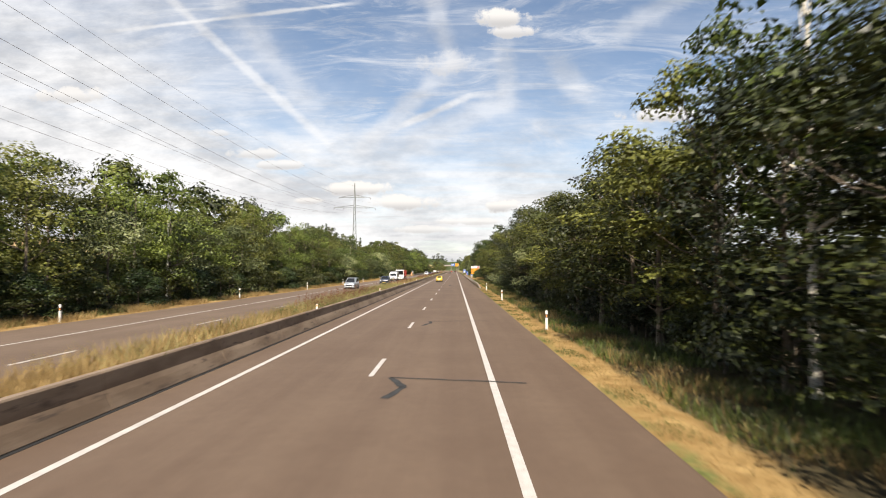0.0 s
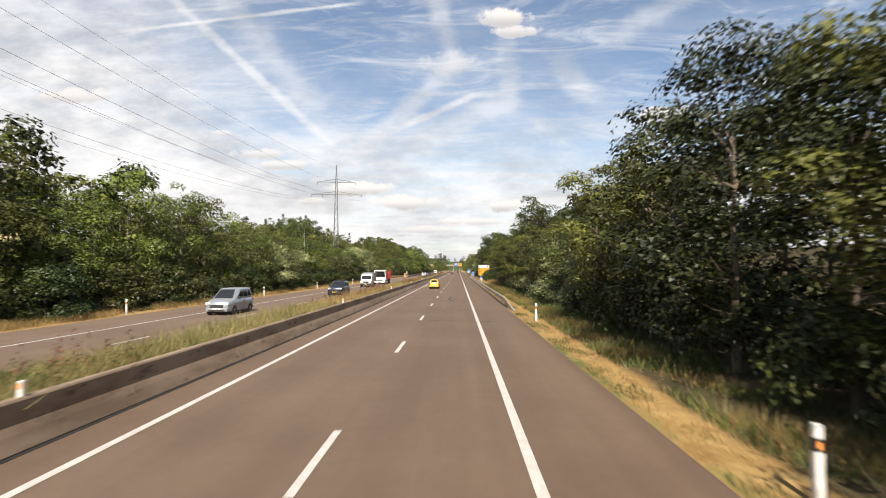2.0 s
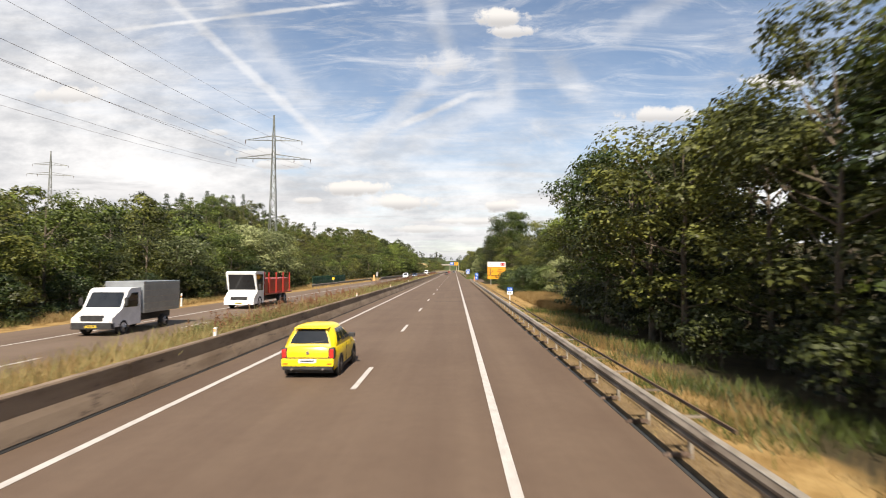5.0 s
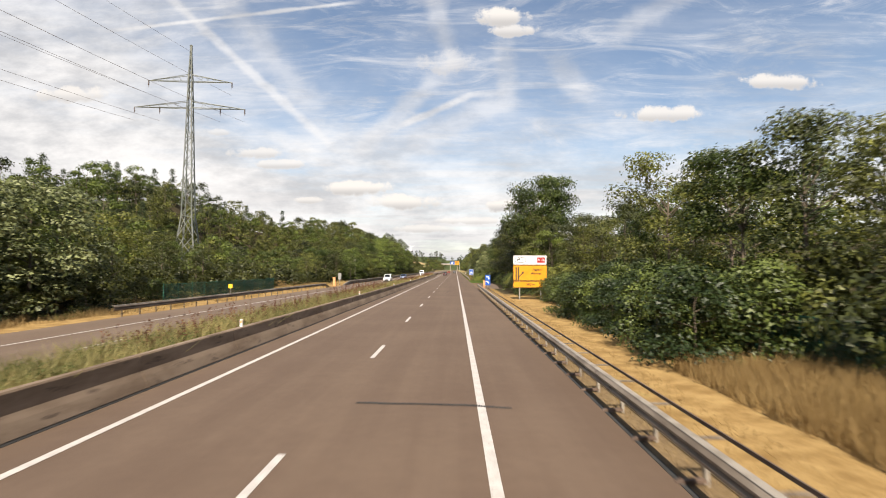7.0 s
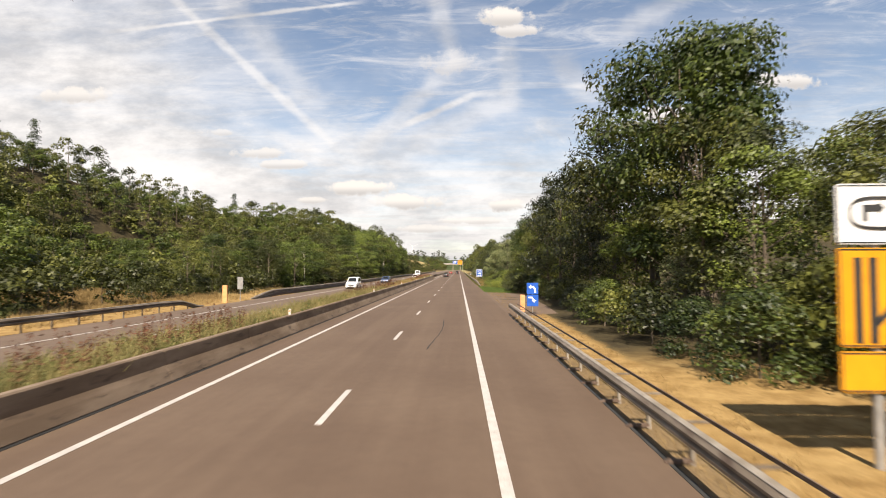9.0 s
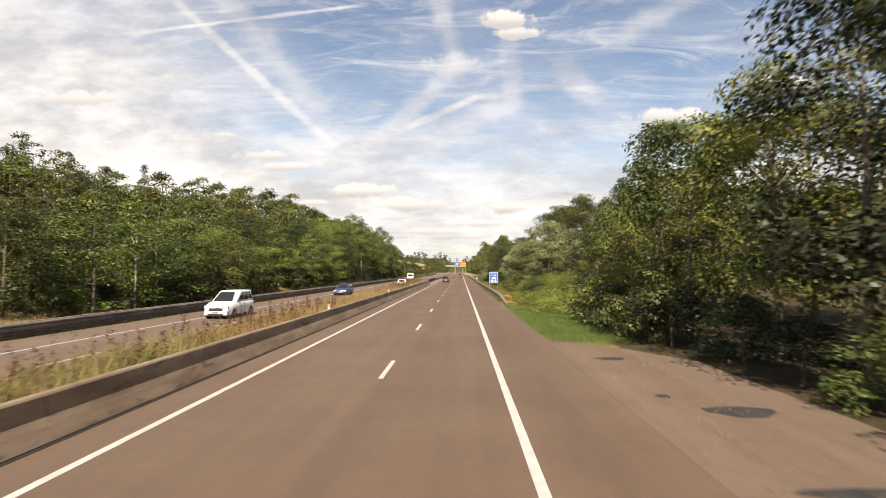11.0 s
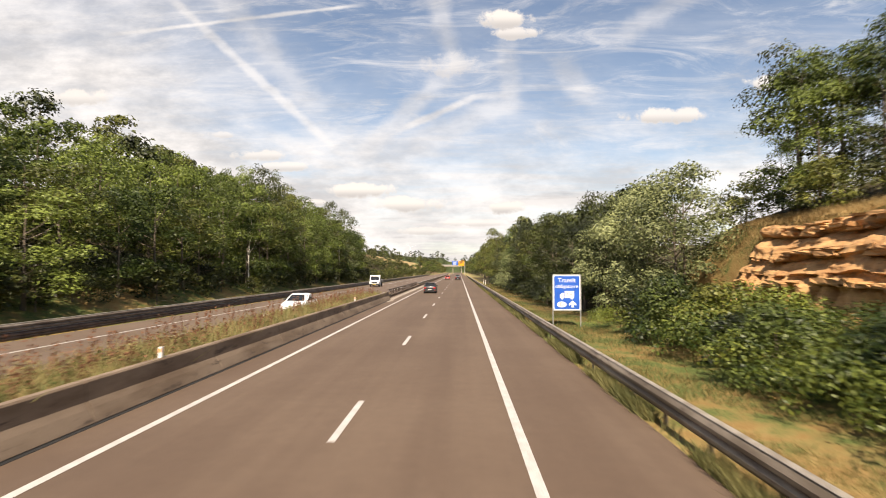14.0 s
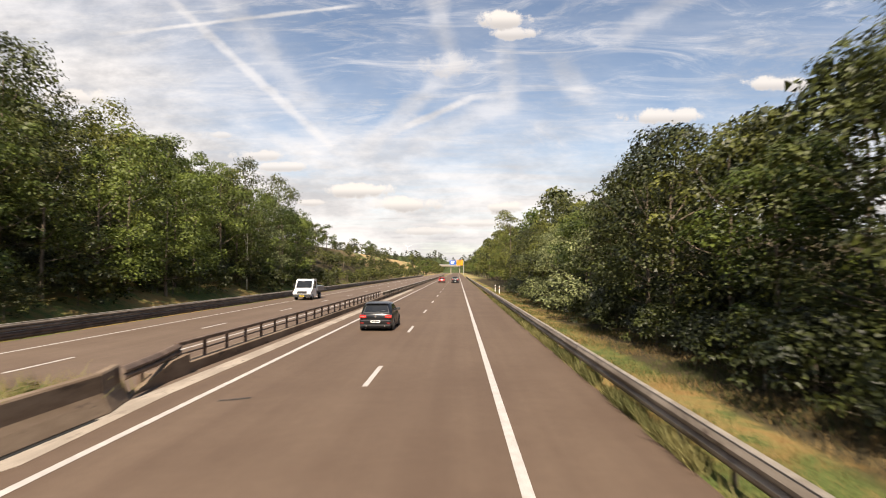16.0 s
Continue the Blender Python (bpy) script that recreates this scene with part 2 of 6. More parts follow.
    field = k.mix(k.step(y, 1240.0, 1330.0), field, k.mix(k.step(big, 0.35, 0.65), (0.035, 0.050, 0.018), (0.075, 0.090, 0.034)))
    col = k.mix(far, col, field)
    gain = k.math("ADD", 0.7, k.math("MULTIPLY", fine, 0.6))
    col = k.n("ShaderNodeVectorMath", {0: col, 1: k.n("ShaderNodeCombineXYZ", {0: gain, 1: gain, 2: gain}).outputs[0]}, op="MULTIPLY").outputs[0]
    b_ = k.n("ShaderNodeBump", {"Height": fine, "Strength": 0.7, "Distance": 0.06})
    p = k.n("ShaderNodeBsdfPrincipled", {"Base Color": col, "Roughness": 0.95, "Specular IOR Level": 0.1, "Normal": b_.outputs[0]})
    k.n("ShaderNodeOutputMaterial", {"Surface": p.outputs[0]})
    return m


ASPHALT = asphalt_material("asphalt", (0.088, 0.057, 0.038), (0.115, 0.078, 0.053))
ASPHALT_OLD = asphalt_material("asphalt_pale", (0.103, 0.070, 0.049), (0.134, 0.095, 0.069))
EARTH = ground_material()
PAINT = material("road_paint", ((0.368, 0.344, 0.320), (0.456, 0.428, 0.400), (0.272, 0.248, 0.224)), 3.0, 0.6, 0.15, local=False)
TAR = material("tar", ((0.010, 0.011, 0.012), (0.024, 0.024, 0.024)), 3.0, 1.0, 0.2, local=False)
SLOT = material("drain_slot", ((0.003, 0.003, 0.003), (0.008, 0.007, 0.006)), 3.0, 1.0, 0.0, local=False)
CONCRETE = material("concrete", ((0.120, 0.080, 0.050), (0.200, 0.145, 0.100), (0.060, 0.040, 0.027)), 0.9, 0.9, 0.3, fine=40, stretch=(1, 0.35, 1.6), local=False)
CONCRETE_PALE = material("concrete_pale", ((0.240, 0.200, 0.160), (0.336, 0.288, 0.232), (0.136, 0.104, 0.080)), 1.2, 0.9, 0.3, fine=40, stretch=(1, 0.4, 1), local=False)
STEEL = material("weathered_steel", ((0.13, 0.100, 0.072), (0.26, 0.215, 0.168), (0.075, 0.050, 0.035)), 1.6, 0.6, 0.1, metal=0.3, stretch=(1, 0.3, 1), local=False)
STEEL_DARK = material("dark_steel", ((0.095, 0.062, 0.045), (0.165, 0.115, 0.085)), 2.0, 0.6, 0.1, metal=0.3, local=False)
ZINC = material("galvanised_steel", ((0.320, 0.312, 0.296), (0.416, 0.408, 0.392)), 3.0, 0.45, 0.05, metal=0.5, local=False)
# paler rail steel: sunlight on upper edges and post fronts put into the colour
LIT_STEEL = material("lit_steel", ((0.20, 0.172, 0.138), (0.31, 0.277, 0.232)), 2.5, 0.6, 0.05, metal=0.2, local=False)
LATTICE = material("pylon_steel", ((0.12, 0.13, 0.11), (0.20, 0.205, 0.18)), 1.0, 0.6, 0.0, metal=0.3, local=False)
WHITE_PLASTIC = material("white_plastic", ((0.576, 0.568, 0.544), (0.656, 0.648, 0.624)), 4.0, 0.5, 0.05)
BLACK_PLASTIC = material("black_plastic", ((0.015, 0.015, 0.016), (0.03, 0.03, 0.03)), 5.0, 0.6, 0.05)
AMBER = material("amber_reflector", ((0.75, 0.24, 0.05), (0.85, 0.33, 0.08)), 20.0, 0.3, 0.0)
ORANGE_BOARD = material("orange_board", ((0.68, 0.26, 0.10), (0.78, 0.36, 0.16)), 3.0, 0.6, 0.05)
SIGN_BLUE = material("sign_blue", ((0.0090, 0.0788, 0.3900), (0.0150, 0.0975, 0.4500)), 1.5, 0.4, 0.0)
SIGN_YELLOW = material("sign_yellow", ((0.5776, 0.2356, 0.0076), (0.6384, 0.2812, 0.0106)), 1.5, 0.45, 0.0)
SIGN_WHITE = material("sign_white", ((0.7040, 0.7040, 0.6952), (0.7568, 0.7568, 0.7480)), 1.5, 0.45, 0.0)
SIGN_RED = material("sign_red", ((0.3000, 0.0120, 0.0120), (0.3480, 0.0180, 0.0180)), 1.5, 0.45, 0.0)
SIGN_BLACK = material("sign_black", ((0.02, 0.02, 0.02), (0.03, 0.03, 0.03)), 1.5, 0.5, 0.0)
BARK = material("bark", ((0.075, 0.058, 0.04), (0.16, 0.125, 0.09)), 2.2, 0.95, 0.6, fine=24, stretch=(1, 1, 0.25))
BIRCH = material("birch_bark", ((0.45, 0.41, 0.33), (0.62, 0.58, 0.50), (0.07, 0.06, 0.05)), 2.0, 0.9, 0.4, fine=20, stretch=(1, 1, 2.5))
ROCK = material("sandstone", ((0.30, 0.155, 0.062), (0.44, 0.25, 0.105), (0.13, 0.080, 0.045)), 1.1, 0.95, 0.7, fine=9, stretch=(1, 1, 2.2), spread=0.25, local=False)
WALL_STONE = material("wall_stone", ((0.055, 0.043, 0.030), (0.115, 0.090, 0.064), (0.035, 0.040, 0.018)), 1.6, 0.95, 0.6, fine=11, spread=0.5, local=False)
LEAF_OLIVE = leaf_material("olive_leaf", (0.030, 0.035, 0.007), (0.205, 0.212, 0.044), 0.26)
LEAF_BANK = leaf_material("bank_leaf", (0.048, 0.066, 0.011), (0.225, 0.275, 0.055), 0.28)
# near-black leaf colour: the deep shade under the canopy is put into it
LEAF_SHADED = leaf_material("shaded_dark_leaf", (0.008, 0.012, 0.0025), (0.080, 0.092, 0.019), 0.06)
LEAF_GREEN = leaf_material("fresh_leaf", (0.028, 0.044, 0.007), (0.180, 0.222, 0.040), 0.26)
LEAF_SILVER = leaf_material("silver_leaf", (0.050, 0.062, 0.018), (0.350, 0.375, 0.165), 0.16)
LEAF_BUSH = leaf_material("bush_leaf", (0.014, 0.026, 0.005), (0.125, 0.155, 0.030), 0.08)
LEAF_FIR = leaf_material("fir_needle", (0.020, 0.032, 0.012), (0.070, 0.090, 0.030), 0.1)
LEAF_VINE = leaf_material("vine_leaf", (0.030, 0.050, 0.007), (0.225, 0.250, 0.042), 0.14)
STRAW = leaf_material("dry_grass", (0.200, 0.128, 0.048), (0.416, 0.296, 0.128), 0.25, 0.8)
GRASS = leaf_material("green_grass", (0.060, 0.078, 0.018), (0.205, 0.200, 0.062), 0.3, 0.7)
LUSH = leaf_material("lush_grass", (0.048, 0.088, 0.016), (0.140, 0.190, 0.045), 0.3, 0.7)
WEED = leaf_material("weed_leaf", (0.085, 0.088, 0.028), (0.31, 0.265, 0.105), 0.3, 0.7)
DOCK = leaf_material("dock_seed", (0.095, 0.040, 0.022), (0.24, 0.115, 0.06), 0.15, 0.9)
GLASS_DARK = material("tinted_glass", ((0.012, 0.014, 0.016), (0.02, 0.022, 0.024)), 1.0, 0.04, 0.0)
TYRE = material("tyre", ((0.012, 0.012, 0.012), (0.025, 0.024, 0.023)), 8.0, 0.85, 0.2)
RIM = material("alloy", ((0.28, 0.28, 0.29), (0.4, 0.4, 0.41)), 8.0, 0.3, 0.0, metal=0.8)
LAMP_RED = material("red_lamp", ((0.42, 0.012, 0.010), (0.60, 0.03, 0.02)), 9.0, 0.12, 0.0, coat=1.0)
LAMP_CLEAR = material("clear_lamp", ((0.55, 0.57, 0.60), (0.75, 0.77, 0.80)), 9.0, 0.1, 0.0, coat=1.0)
PLATE_WHITE = material("plate_white", ((0.66, 0.66, 0.64), (0.74, 0.74, 0.72)), 9.0, 0.4, 0.0)
PLATE_YELLOW = material("plate_yellow", ((0.70, 0.48, 0.03), (0.78, 0.55, 0.05)), 9.0, 0.4, 0.0)
CHROME = material("chrome", ((0.6, 0.6, 0.61), (0.72, 0.72, 0.73)), 9.0, 0.12, 0.0, metal=1.0)
MESH_GREEN = material("green_fence", ((0.010, 0.060, 0.042), (0.02, 0.09, 0.06)), 3.0, 0.5, 0.0)


def car_paint(name, c, metal=0.1):
    d = tuple(x * 0.85 for x in c)
    return material(name, (d, c), 1.5, 0.32, 0.0, metal=metal, fine=400, coat=0.3)


YELLOW = car_paint("yellow_paint", (0.86, 0.62, 0.015), 0.0)
BLACK = car_paint("black_paint", (0.005, 0.0055, 0.0065), 0.0)
NAVY = car_paint("navy_paint", (0.010, 0.014, 0.026), 0.1)
WHITE = car_paint("white_paint", (0.80, 0.80, 0.79), 0.0)
SILVER = car_paint("silver_paint", (0.35, 0.37, 0.39), 0.5)
BLUE = car_paint("blue_paint", (0.035, 0.060, 0.13), 0.3)
RED = car_paint("red_paint", (0.35, 0.030, 0.022), 0.0)

# ---------------------------------------------------------------- shape helpers


class Shape:
    """Collects corners and faces of one mesh."""

    def __init__(self):
        self.v, self.f = [], []

    def add(self, pts, faces):
        b = len(self.v)
        self.v += [tuple(p) for p in pts]
        self.f += [tuple(i + b for i in f) for f in faces]
        return self

    def box(self, x0, x1, y0, y1, z0, z1, bevel=0.0):
        """A box; with a bevel its twelve edges are cut."""
        if not bevel:
            p = [(x, y, z) for x in (x0, x1) for y in (y0, y1) for z in (z0, z1)]
            return self.add(p, [(0, 1, 3, 2), (4, 6, 7, 5), (0, 4, 5, 1), (2, 3, 7, 6), (0, 2, 6, 4), (1, 5, 7, 3)])
        bm = bmesh.new()
        bmesh.ops.create_cube(bm, size=1.0, matrix=Matrix.LocRotScale(((x0 + x1) / 2, (y0 + y1) / 2, (z0 + z1) / 2), None, (abs(x1 - x0), abs(y1 - y0), abs(z1 - z0))))
        bmesh.ops.bevel(bm, geom=bm.edges[:], offset=bevel, segments=2, affect="EDGES", profile=0.6)
        return self.bm(bm)

    def bm(self, bm):
        bm.verts.index_update()
        self.add([v.co[:] for v in bm.verts], [[v.index for v in f.verts] for f in bm.faces])
        bm.free()
        return self

    def tube(self, p0, p1, r0, r1=None, n=8, cap=True):
        r1 = r0 if r1 is None else r1
        p0, p1 = Vector(p0), Vector(p1)
        w = (p1 - p0).normalized()
        a = w.orthogonal().normalized()
        b = w.cross(a)
        ring = [a * math.cos(6.28319 * i / n) + b * math.sin(6.28319 * i / n) for i in range(n)]
        pts = [p0 + q * r0 for q in ring] + [p1 + q * r1 for q in ring]
        fs = [(i, (i + 1) % n, n + (i + 1) % n, n + i) for i in range(n)]
        if cap:
            fs += [tuple(range(n - 1, -1, -1)), tuple(range(n, 2 * n))]
        return self.add(pts, fs)

    def sweep(self, outline, stations, closed=True):
        """outline: (x, z) points. stations: (y, dx, dz) along which the outline is carried."""
        n = len(outline)
        pts = [(x + dx, y, z + dz) for y, dx, dz in stations for x, z in outline]
        fs = []
        for s in range(len(stations) - 1):
            for i in range(n if closed else n - 1):
                j = (i + 1) % n
                fs.append((s * n + i, s * n + j, (s + 1) * n + j, (s + 1) * n + i))
        if closed:
            fs += [tuple(range(n)), tuple(range(len(pts) - 1, len(pts) - n - 1, -1))]
        return self.add(pts, fs)

    def poly(self, pts, thick, axis=1):
        """A flat plate: pts in the plane across axis, given as 3D points, thickened along the axis."""
        n = len(pts)
        back = []
        for p in pts:
            q = list(p)
            q[axis] += thick
            back.append(q)
        return self.add(list(pts) + back, [tuple(range(n)), tuple(range(2 * n - 1, n - 1, -1))] + [(i, n + i, n + (i + 1) % n, (i + 1) % n) for i in range(n)])

    def mesh(self, name, mat, smooth=False):
        me = bpy.data.meshes.new(name)
        me.from_pydata(self.v, [], self.f)
        bm = bmesh.new()
        bm.from_mesh(me)
        if len(bm.faces) < 20000:
            bmesh.ops.recalc_face_normals(bm, faces=bm.faces)
        bm.to_mesh(me)
        bm.free()
        me.materials.append(mat)
        if smooth:
            me.polygons.foreach_set("use_smooth", [True] * len(me.polygons))
            me.set_sharp_from_angle(angle=radians(38))
        return me


def part(name, shape, mat, parent, label="", smooth=False, at=None):
    """One mesh object under a thing or a part."""
    ob = new(name, shape if isinstance(shape, bpy.types.Mesh) else shape.mesh(name, mat, smooth))
    ob.parent = parent
    if at is not None:
        ob.matrix_basis = at
    return tagged(ob, label)


def thing(name, label, category, group="", kind="", at=None, shape=None, mat=None, smooth=False):
    ob = new(name, shape.mesh(name, mat, smooth) if shape else None)
    if at is not None:
        ob.matrix_basis = at
    return tagged(ob, label, category, group, kind)


def words(text, size, mat, parent, at, name="lettering", align="CENTER", deep=0.004):
    """Lettering in the built-in font as a thin mesh; it faces the way -y."""
    cu = bpy.data.curves.new(name, "FONT")
    cu.body, cu.size, cu.align_x, cu.align_y, cu.extrude = text, size, align, "CENTER", deep
    cu.resolution_u = 3
    tmp = new("tmp_text", cu)
    bpy.context.view_layer.update()
    me = bpy.data.meshes.new_from_object(tmp.evaluated_get(bpy.context.evaluated_depsgraph_get()))
    bpy.data.objects.remove(tmp)
    me.name = name
    me.materials.clear()
    me.materials.append(mat)
    ob = new(name, me)
    ob.parent = parent
    ob.matrix_basis = pose(*at, 90, 0, 0)
    return ob


def smoothstep(a, b, x):
    t = np.clip((x - a) / (b - a), 0.0, 1.0)
    return t * t * (3 - 2 * t)


def opp(y):
    """How far the other carriageway has come in towards this one."""
    return float(smoothstep(20.0, 360.0, y))


def land(x, y):
    """Height of the ground, for arrays."""
    x, y = np.asarray(x, float), np.asarray(y, float)
    left = -x
    low = np.clip((left - 27) * 0.10, 0, 5)
    hill = np.minimum(np.clip((left - 54) * 0.85, 0, 30), 10 + 9 * smoothstep(235, 320, y)) + np.clip((left - 26) * 0.06, 0, 3)
    bank = np.clip((left - 23.0) * 0.48, 0, 13) + np.clip((left - 50) * 0.15, 0, 6)
    open_ = np.clip((left - 26) * 0.55, 0, 12) + np.clip((left - 75) * 0.12, 0, 16)
    w1 = smoothstep(195, 250, y)
    w2 = smoothstep(295, 375, y)
    w3 = smoothstep(462, 490, y)
    zl = low * (1 - w1) + hill * w1 * (1 - w2) + bank * w2 * (1 - w3) + open_ * w3
    r0 = np.clip((x - 13) * 0.16, 0, 7)
    steep = np.clip((x - 8.2) * 0.32, 0, 1.5) + smoothstep(13.3, 15.2, x) * 4.1 + np.clip((x - 15.2) * 0.33, 0, 8)
    even = np.clip((x - 8.2) * 0.62, 0, 4.6) + np.clip((x - 15.6) * 0.25, 0, 8)
    q = smoothstep(324, 336, y)
    cut = steep * q + even * (1 - q)
    w4 = smoothstep(300, 316, y) * (1 - smoothstep(363, 374, y))
    far = np.clip((x - 14) * 0.22, 0, 12)
    w5 = smoothstep(430, 520, y)
    zr = r0 * (1 - w4) * (1 - w5) + cut * w4 + far * w5
    z = np.where(x < -20, zl, np.where(x > 3, zr, 0.0))
    rough = 0.05 * np.sin(x * 1.7 + np.sin(y * 0.9)) * np.sin(y * 1.3 + x * 0.4)
    z = z + rough * np.where(((x > 4.6) | (x < -24.5)) & ~((x < 9.0) & (y > 246) & (y < 289) & (x > 0)), 1.0, 0.0) - 0.03
    z = np.where((x > -11.2) & (x < -8.15), np.where(y < 388, 0.30, -0.14), z)
    under = ((x > -21.2) & (x < -11.2)) | ((x > -8.15) & (x < 3.4))
    z = np.where(under, -0.14, z)
    return z + smoothstep(1310, 1750, y) * (24 + 5 * np.sin(x * 0.011 + 1.0))

# ---------------------------------------------------------------- ground and carriageways
Y0, Y1 = -70.0, 1300.0


def build_ground():
    xs = sorted(set([-3000, -1800, -1000, -600, -400, -300, -240, -190, -150, -120, -100, -85, -75, -68, -62, -56, -51, -47, -44, -41, -38, -35, -32.5, -30, -28, -26.5, -25, -24, -23, -22, -21.3, -21.1, -16, -11.3, -11.1, -10, -9, -8.2, -8.1, -2, 3.3, 3.5, 4, 4.6, 5.2, 6, 6.8, 7.6, 8.4, 9.3, 10.2, 11.2, 12.2, 12.9, 13.2, 13.5, 14.5, 16, 18, 20, 23, 26, 30, 35, 41, 48, 58, 70, 85, 105, 130, 170, 220, 300, 420, 700, 1200, 2000, 3000]))
    ys = sorted(set(list(np.arange(-80, 480, 2.5)) + list(np.arange(480, 800, 10)) + list(np.arange(800, 1400, 40)) + [1320, 1400, 1480, 1560, 1640, 1700, 1760, 2000, 2500, 3200, 4300] + [-3000, -1500, -700, -300, -150]))
    X, Y = np.meshgrid(xs, ys)
    Z = land(X, Y)
    nx = len(xs)
    sh = Shape()
    sh.v = np.stack([X.ravel(), Y.ravel(), Z.ravel()], 1).tolist()
    sh.f = [(j * nx + i, j * nx + i + 1, (j + 1) * nx + i + 1, (j + 1) * nx + i) for j in range(len(ys) - 1) for i in range(nx - 1)]
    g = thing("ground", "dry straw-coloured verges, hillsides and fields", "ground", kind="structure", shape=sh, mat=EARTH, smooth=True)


build_ground()

stations = [-70.0] + [10.0 * k for k in range(-6, 46)] + [520.0, 640.0, 800.0, 1000.0, 1300.0]
near_road = Shape().sweep([(-8.12, -0.12), (-8.12, 0.0), (3.72, 0.0), (3.80, -0.02), (3.80, -0.12)], [(y, 0, 0) for y in stations])
road = thing("road", "reddish-brown worn asphalt motorway carriageway with two lanes", "road", kind="structure", shape=near_road, mat=ASPHALT)
sh = Shape()
pts = []
for y in stations:
    c = opp(y)
    pts += [(-11.3 + 0.3 * c, y, -0.12), (-11.3 + 0.3 * c, y, 0.0), (-23.3 + 2.9 * c, y, 0.0), (-23.36 + 2.9 * c, y, -0.12)]
sh.add(pts, [(s * 4 + i, s * 4 + i + 1, s * 4 + 5 + i, s * 4 + 4 + i) for s in range(len(stations) - 1) for i in range(3)])
road_b = thing("road_opposite", "pale worn asphalt of the opposite carriageway", "road", kind="structure", shape=sh, mat=ASPHALT_OLD)
lay = Shape().poly([(3.7, 249.0, -0.006), (7.4, 251.5, -0.006), (7.9, 260.0, -0.006), (8.3, 272.0, -0.006), (8.2, 279.4, -0.006), (6.4, 282.6, -0.006), (4.3, 285.2, -0.006), (3.7, 287.4, -0.006)], -0.1, axis=2)
part("lay_by", lay, ASPHALT_OLD, road, "pale patched asphalt lay-by")
for px, py, w, d in ((5.3, 279.8, 0.9, 0.35), (6.2, 272.5, 1.3, 0.5), (5.0, 274.0, 0.3, 0.2), (5.7, 268.0, 1.6, 0.25), (6.6, 264.0, 1.0, 0.5)):
    part("tar_patch", Shape().poly([(px + w * 0.6 * math.cos(a) * (1 + 0.3 * math.sin(3 * a + px)), py + d * math.sin(a), 0.0) for a in [k * 0.628 for k in range(10)]], 0.004, 2), TAR, road)

part("paved_median", Shape().box(-11.4, -8.12, 387.5, 660.0, -0.12, -0.004), ASPHALT_OLD, road_b, "paved strip behind the parapet")

# road paint: 4 mm thick strips
dash = Shape().box(-0.075, 0.075, 0, 3.1, 0.0, 0.006).mesh("lane_dash", PAINT)
for kx in range(-3, 75):
    part("lane_dash", dash, PAINT, road, at=pose(-2.58, 2.95 + 13 * kx, 0))
dash_b = Shape().box(-0.075, 0.075, 0, 3.1, 0.0, 0.006).mesh("lane_dash", PAINT)
for kx in range(-3, 75):
    y = 4.5 + 13 * kx
    part("lane_dash", dash_b, PAINT, road_b, at=pose(-14.95 + 0.72 * opp(y), y, 0))


def edge_line(x0, x1, bend=0.0):
    s = Shape()
    rows = [(x + bend * opp(y), y, 0.006) for y in stations for x in (x0, x1)]
    return s.add(rows, [(2 * i, 2 * i + 1, 2 * i + 3, 2 * i + 2) for i in range(len(stations) - 1)])


part("edge_line", edge_line(0.91, 1.10), PAINT, road)
part("edge_line", edge_line(-6.65, -6.47), PAINT, road)
part("edge_line", edge_line(-19.12, -18.96, 1.35), PAINT, road_b)
part("edge_line", edge_line(-11.62, -11.47, 0.3), PAINT, road_b)


def seam(points, wide):
    """A crooked strip of tar along the points."""
    s = Shape()
    for (xa, ya), (xb, yb) in zip(points, points[1:]):
        n = 6
        for i in range(n):
            t0, t1 = i / n, (i + 1) / n
            ax, ay, bx, by = xa + (xb - xa) * t0, ya + (yb - ya) * t0, xa + (xb - xa) * t1, ya + (yb - ya) * t1
            ln = math.hypot(bx - ax, by - ay)
            nx, ny = -(by - ay) / ln, (bx - ax) / ln
            w0 = wide * (0.8 + 0.4 * noise.noise((ax * 3, ay * 3, 1)))
            w1 = wide * (0.8 + 0.4 * noise.noise((bx * 3, by * 3, 1)))
            j0, j1 = 0.05 * noise.noise((ax * 2, ay * 2, 7)), 0.05 * noise.noise((bx * 2, by * 2, 7))
            s.add([(ax + nx * (j0 + w0), ay + ny * (j0 + w0), 0.0), (ax + nx * (j0 - w0), ay + ny * (j0 - w0), 0.0), (bx + nx * (j1 - w1), by + ny * (j1 - w1), 0.0), (bx + nx * (j1 + w1), by + ny * (j1 + w1), 0.0)], [(0, 1, 2, 3)])
    for v in range(len(s.v)):
        s.v[v] = (s.v[v][0], s.v[v][1], 0.009)
    return s


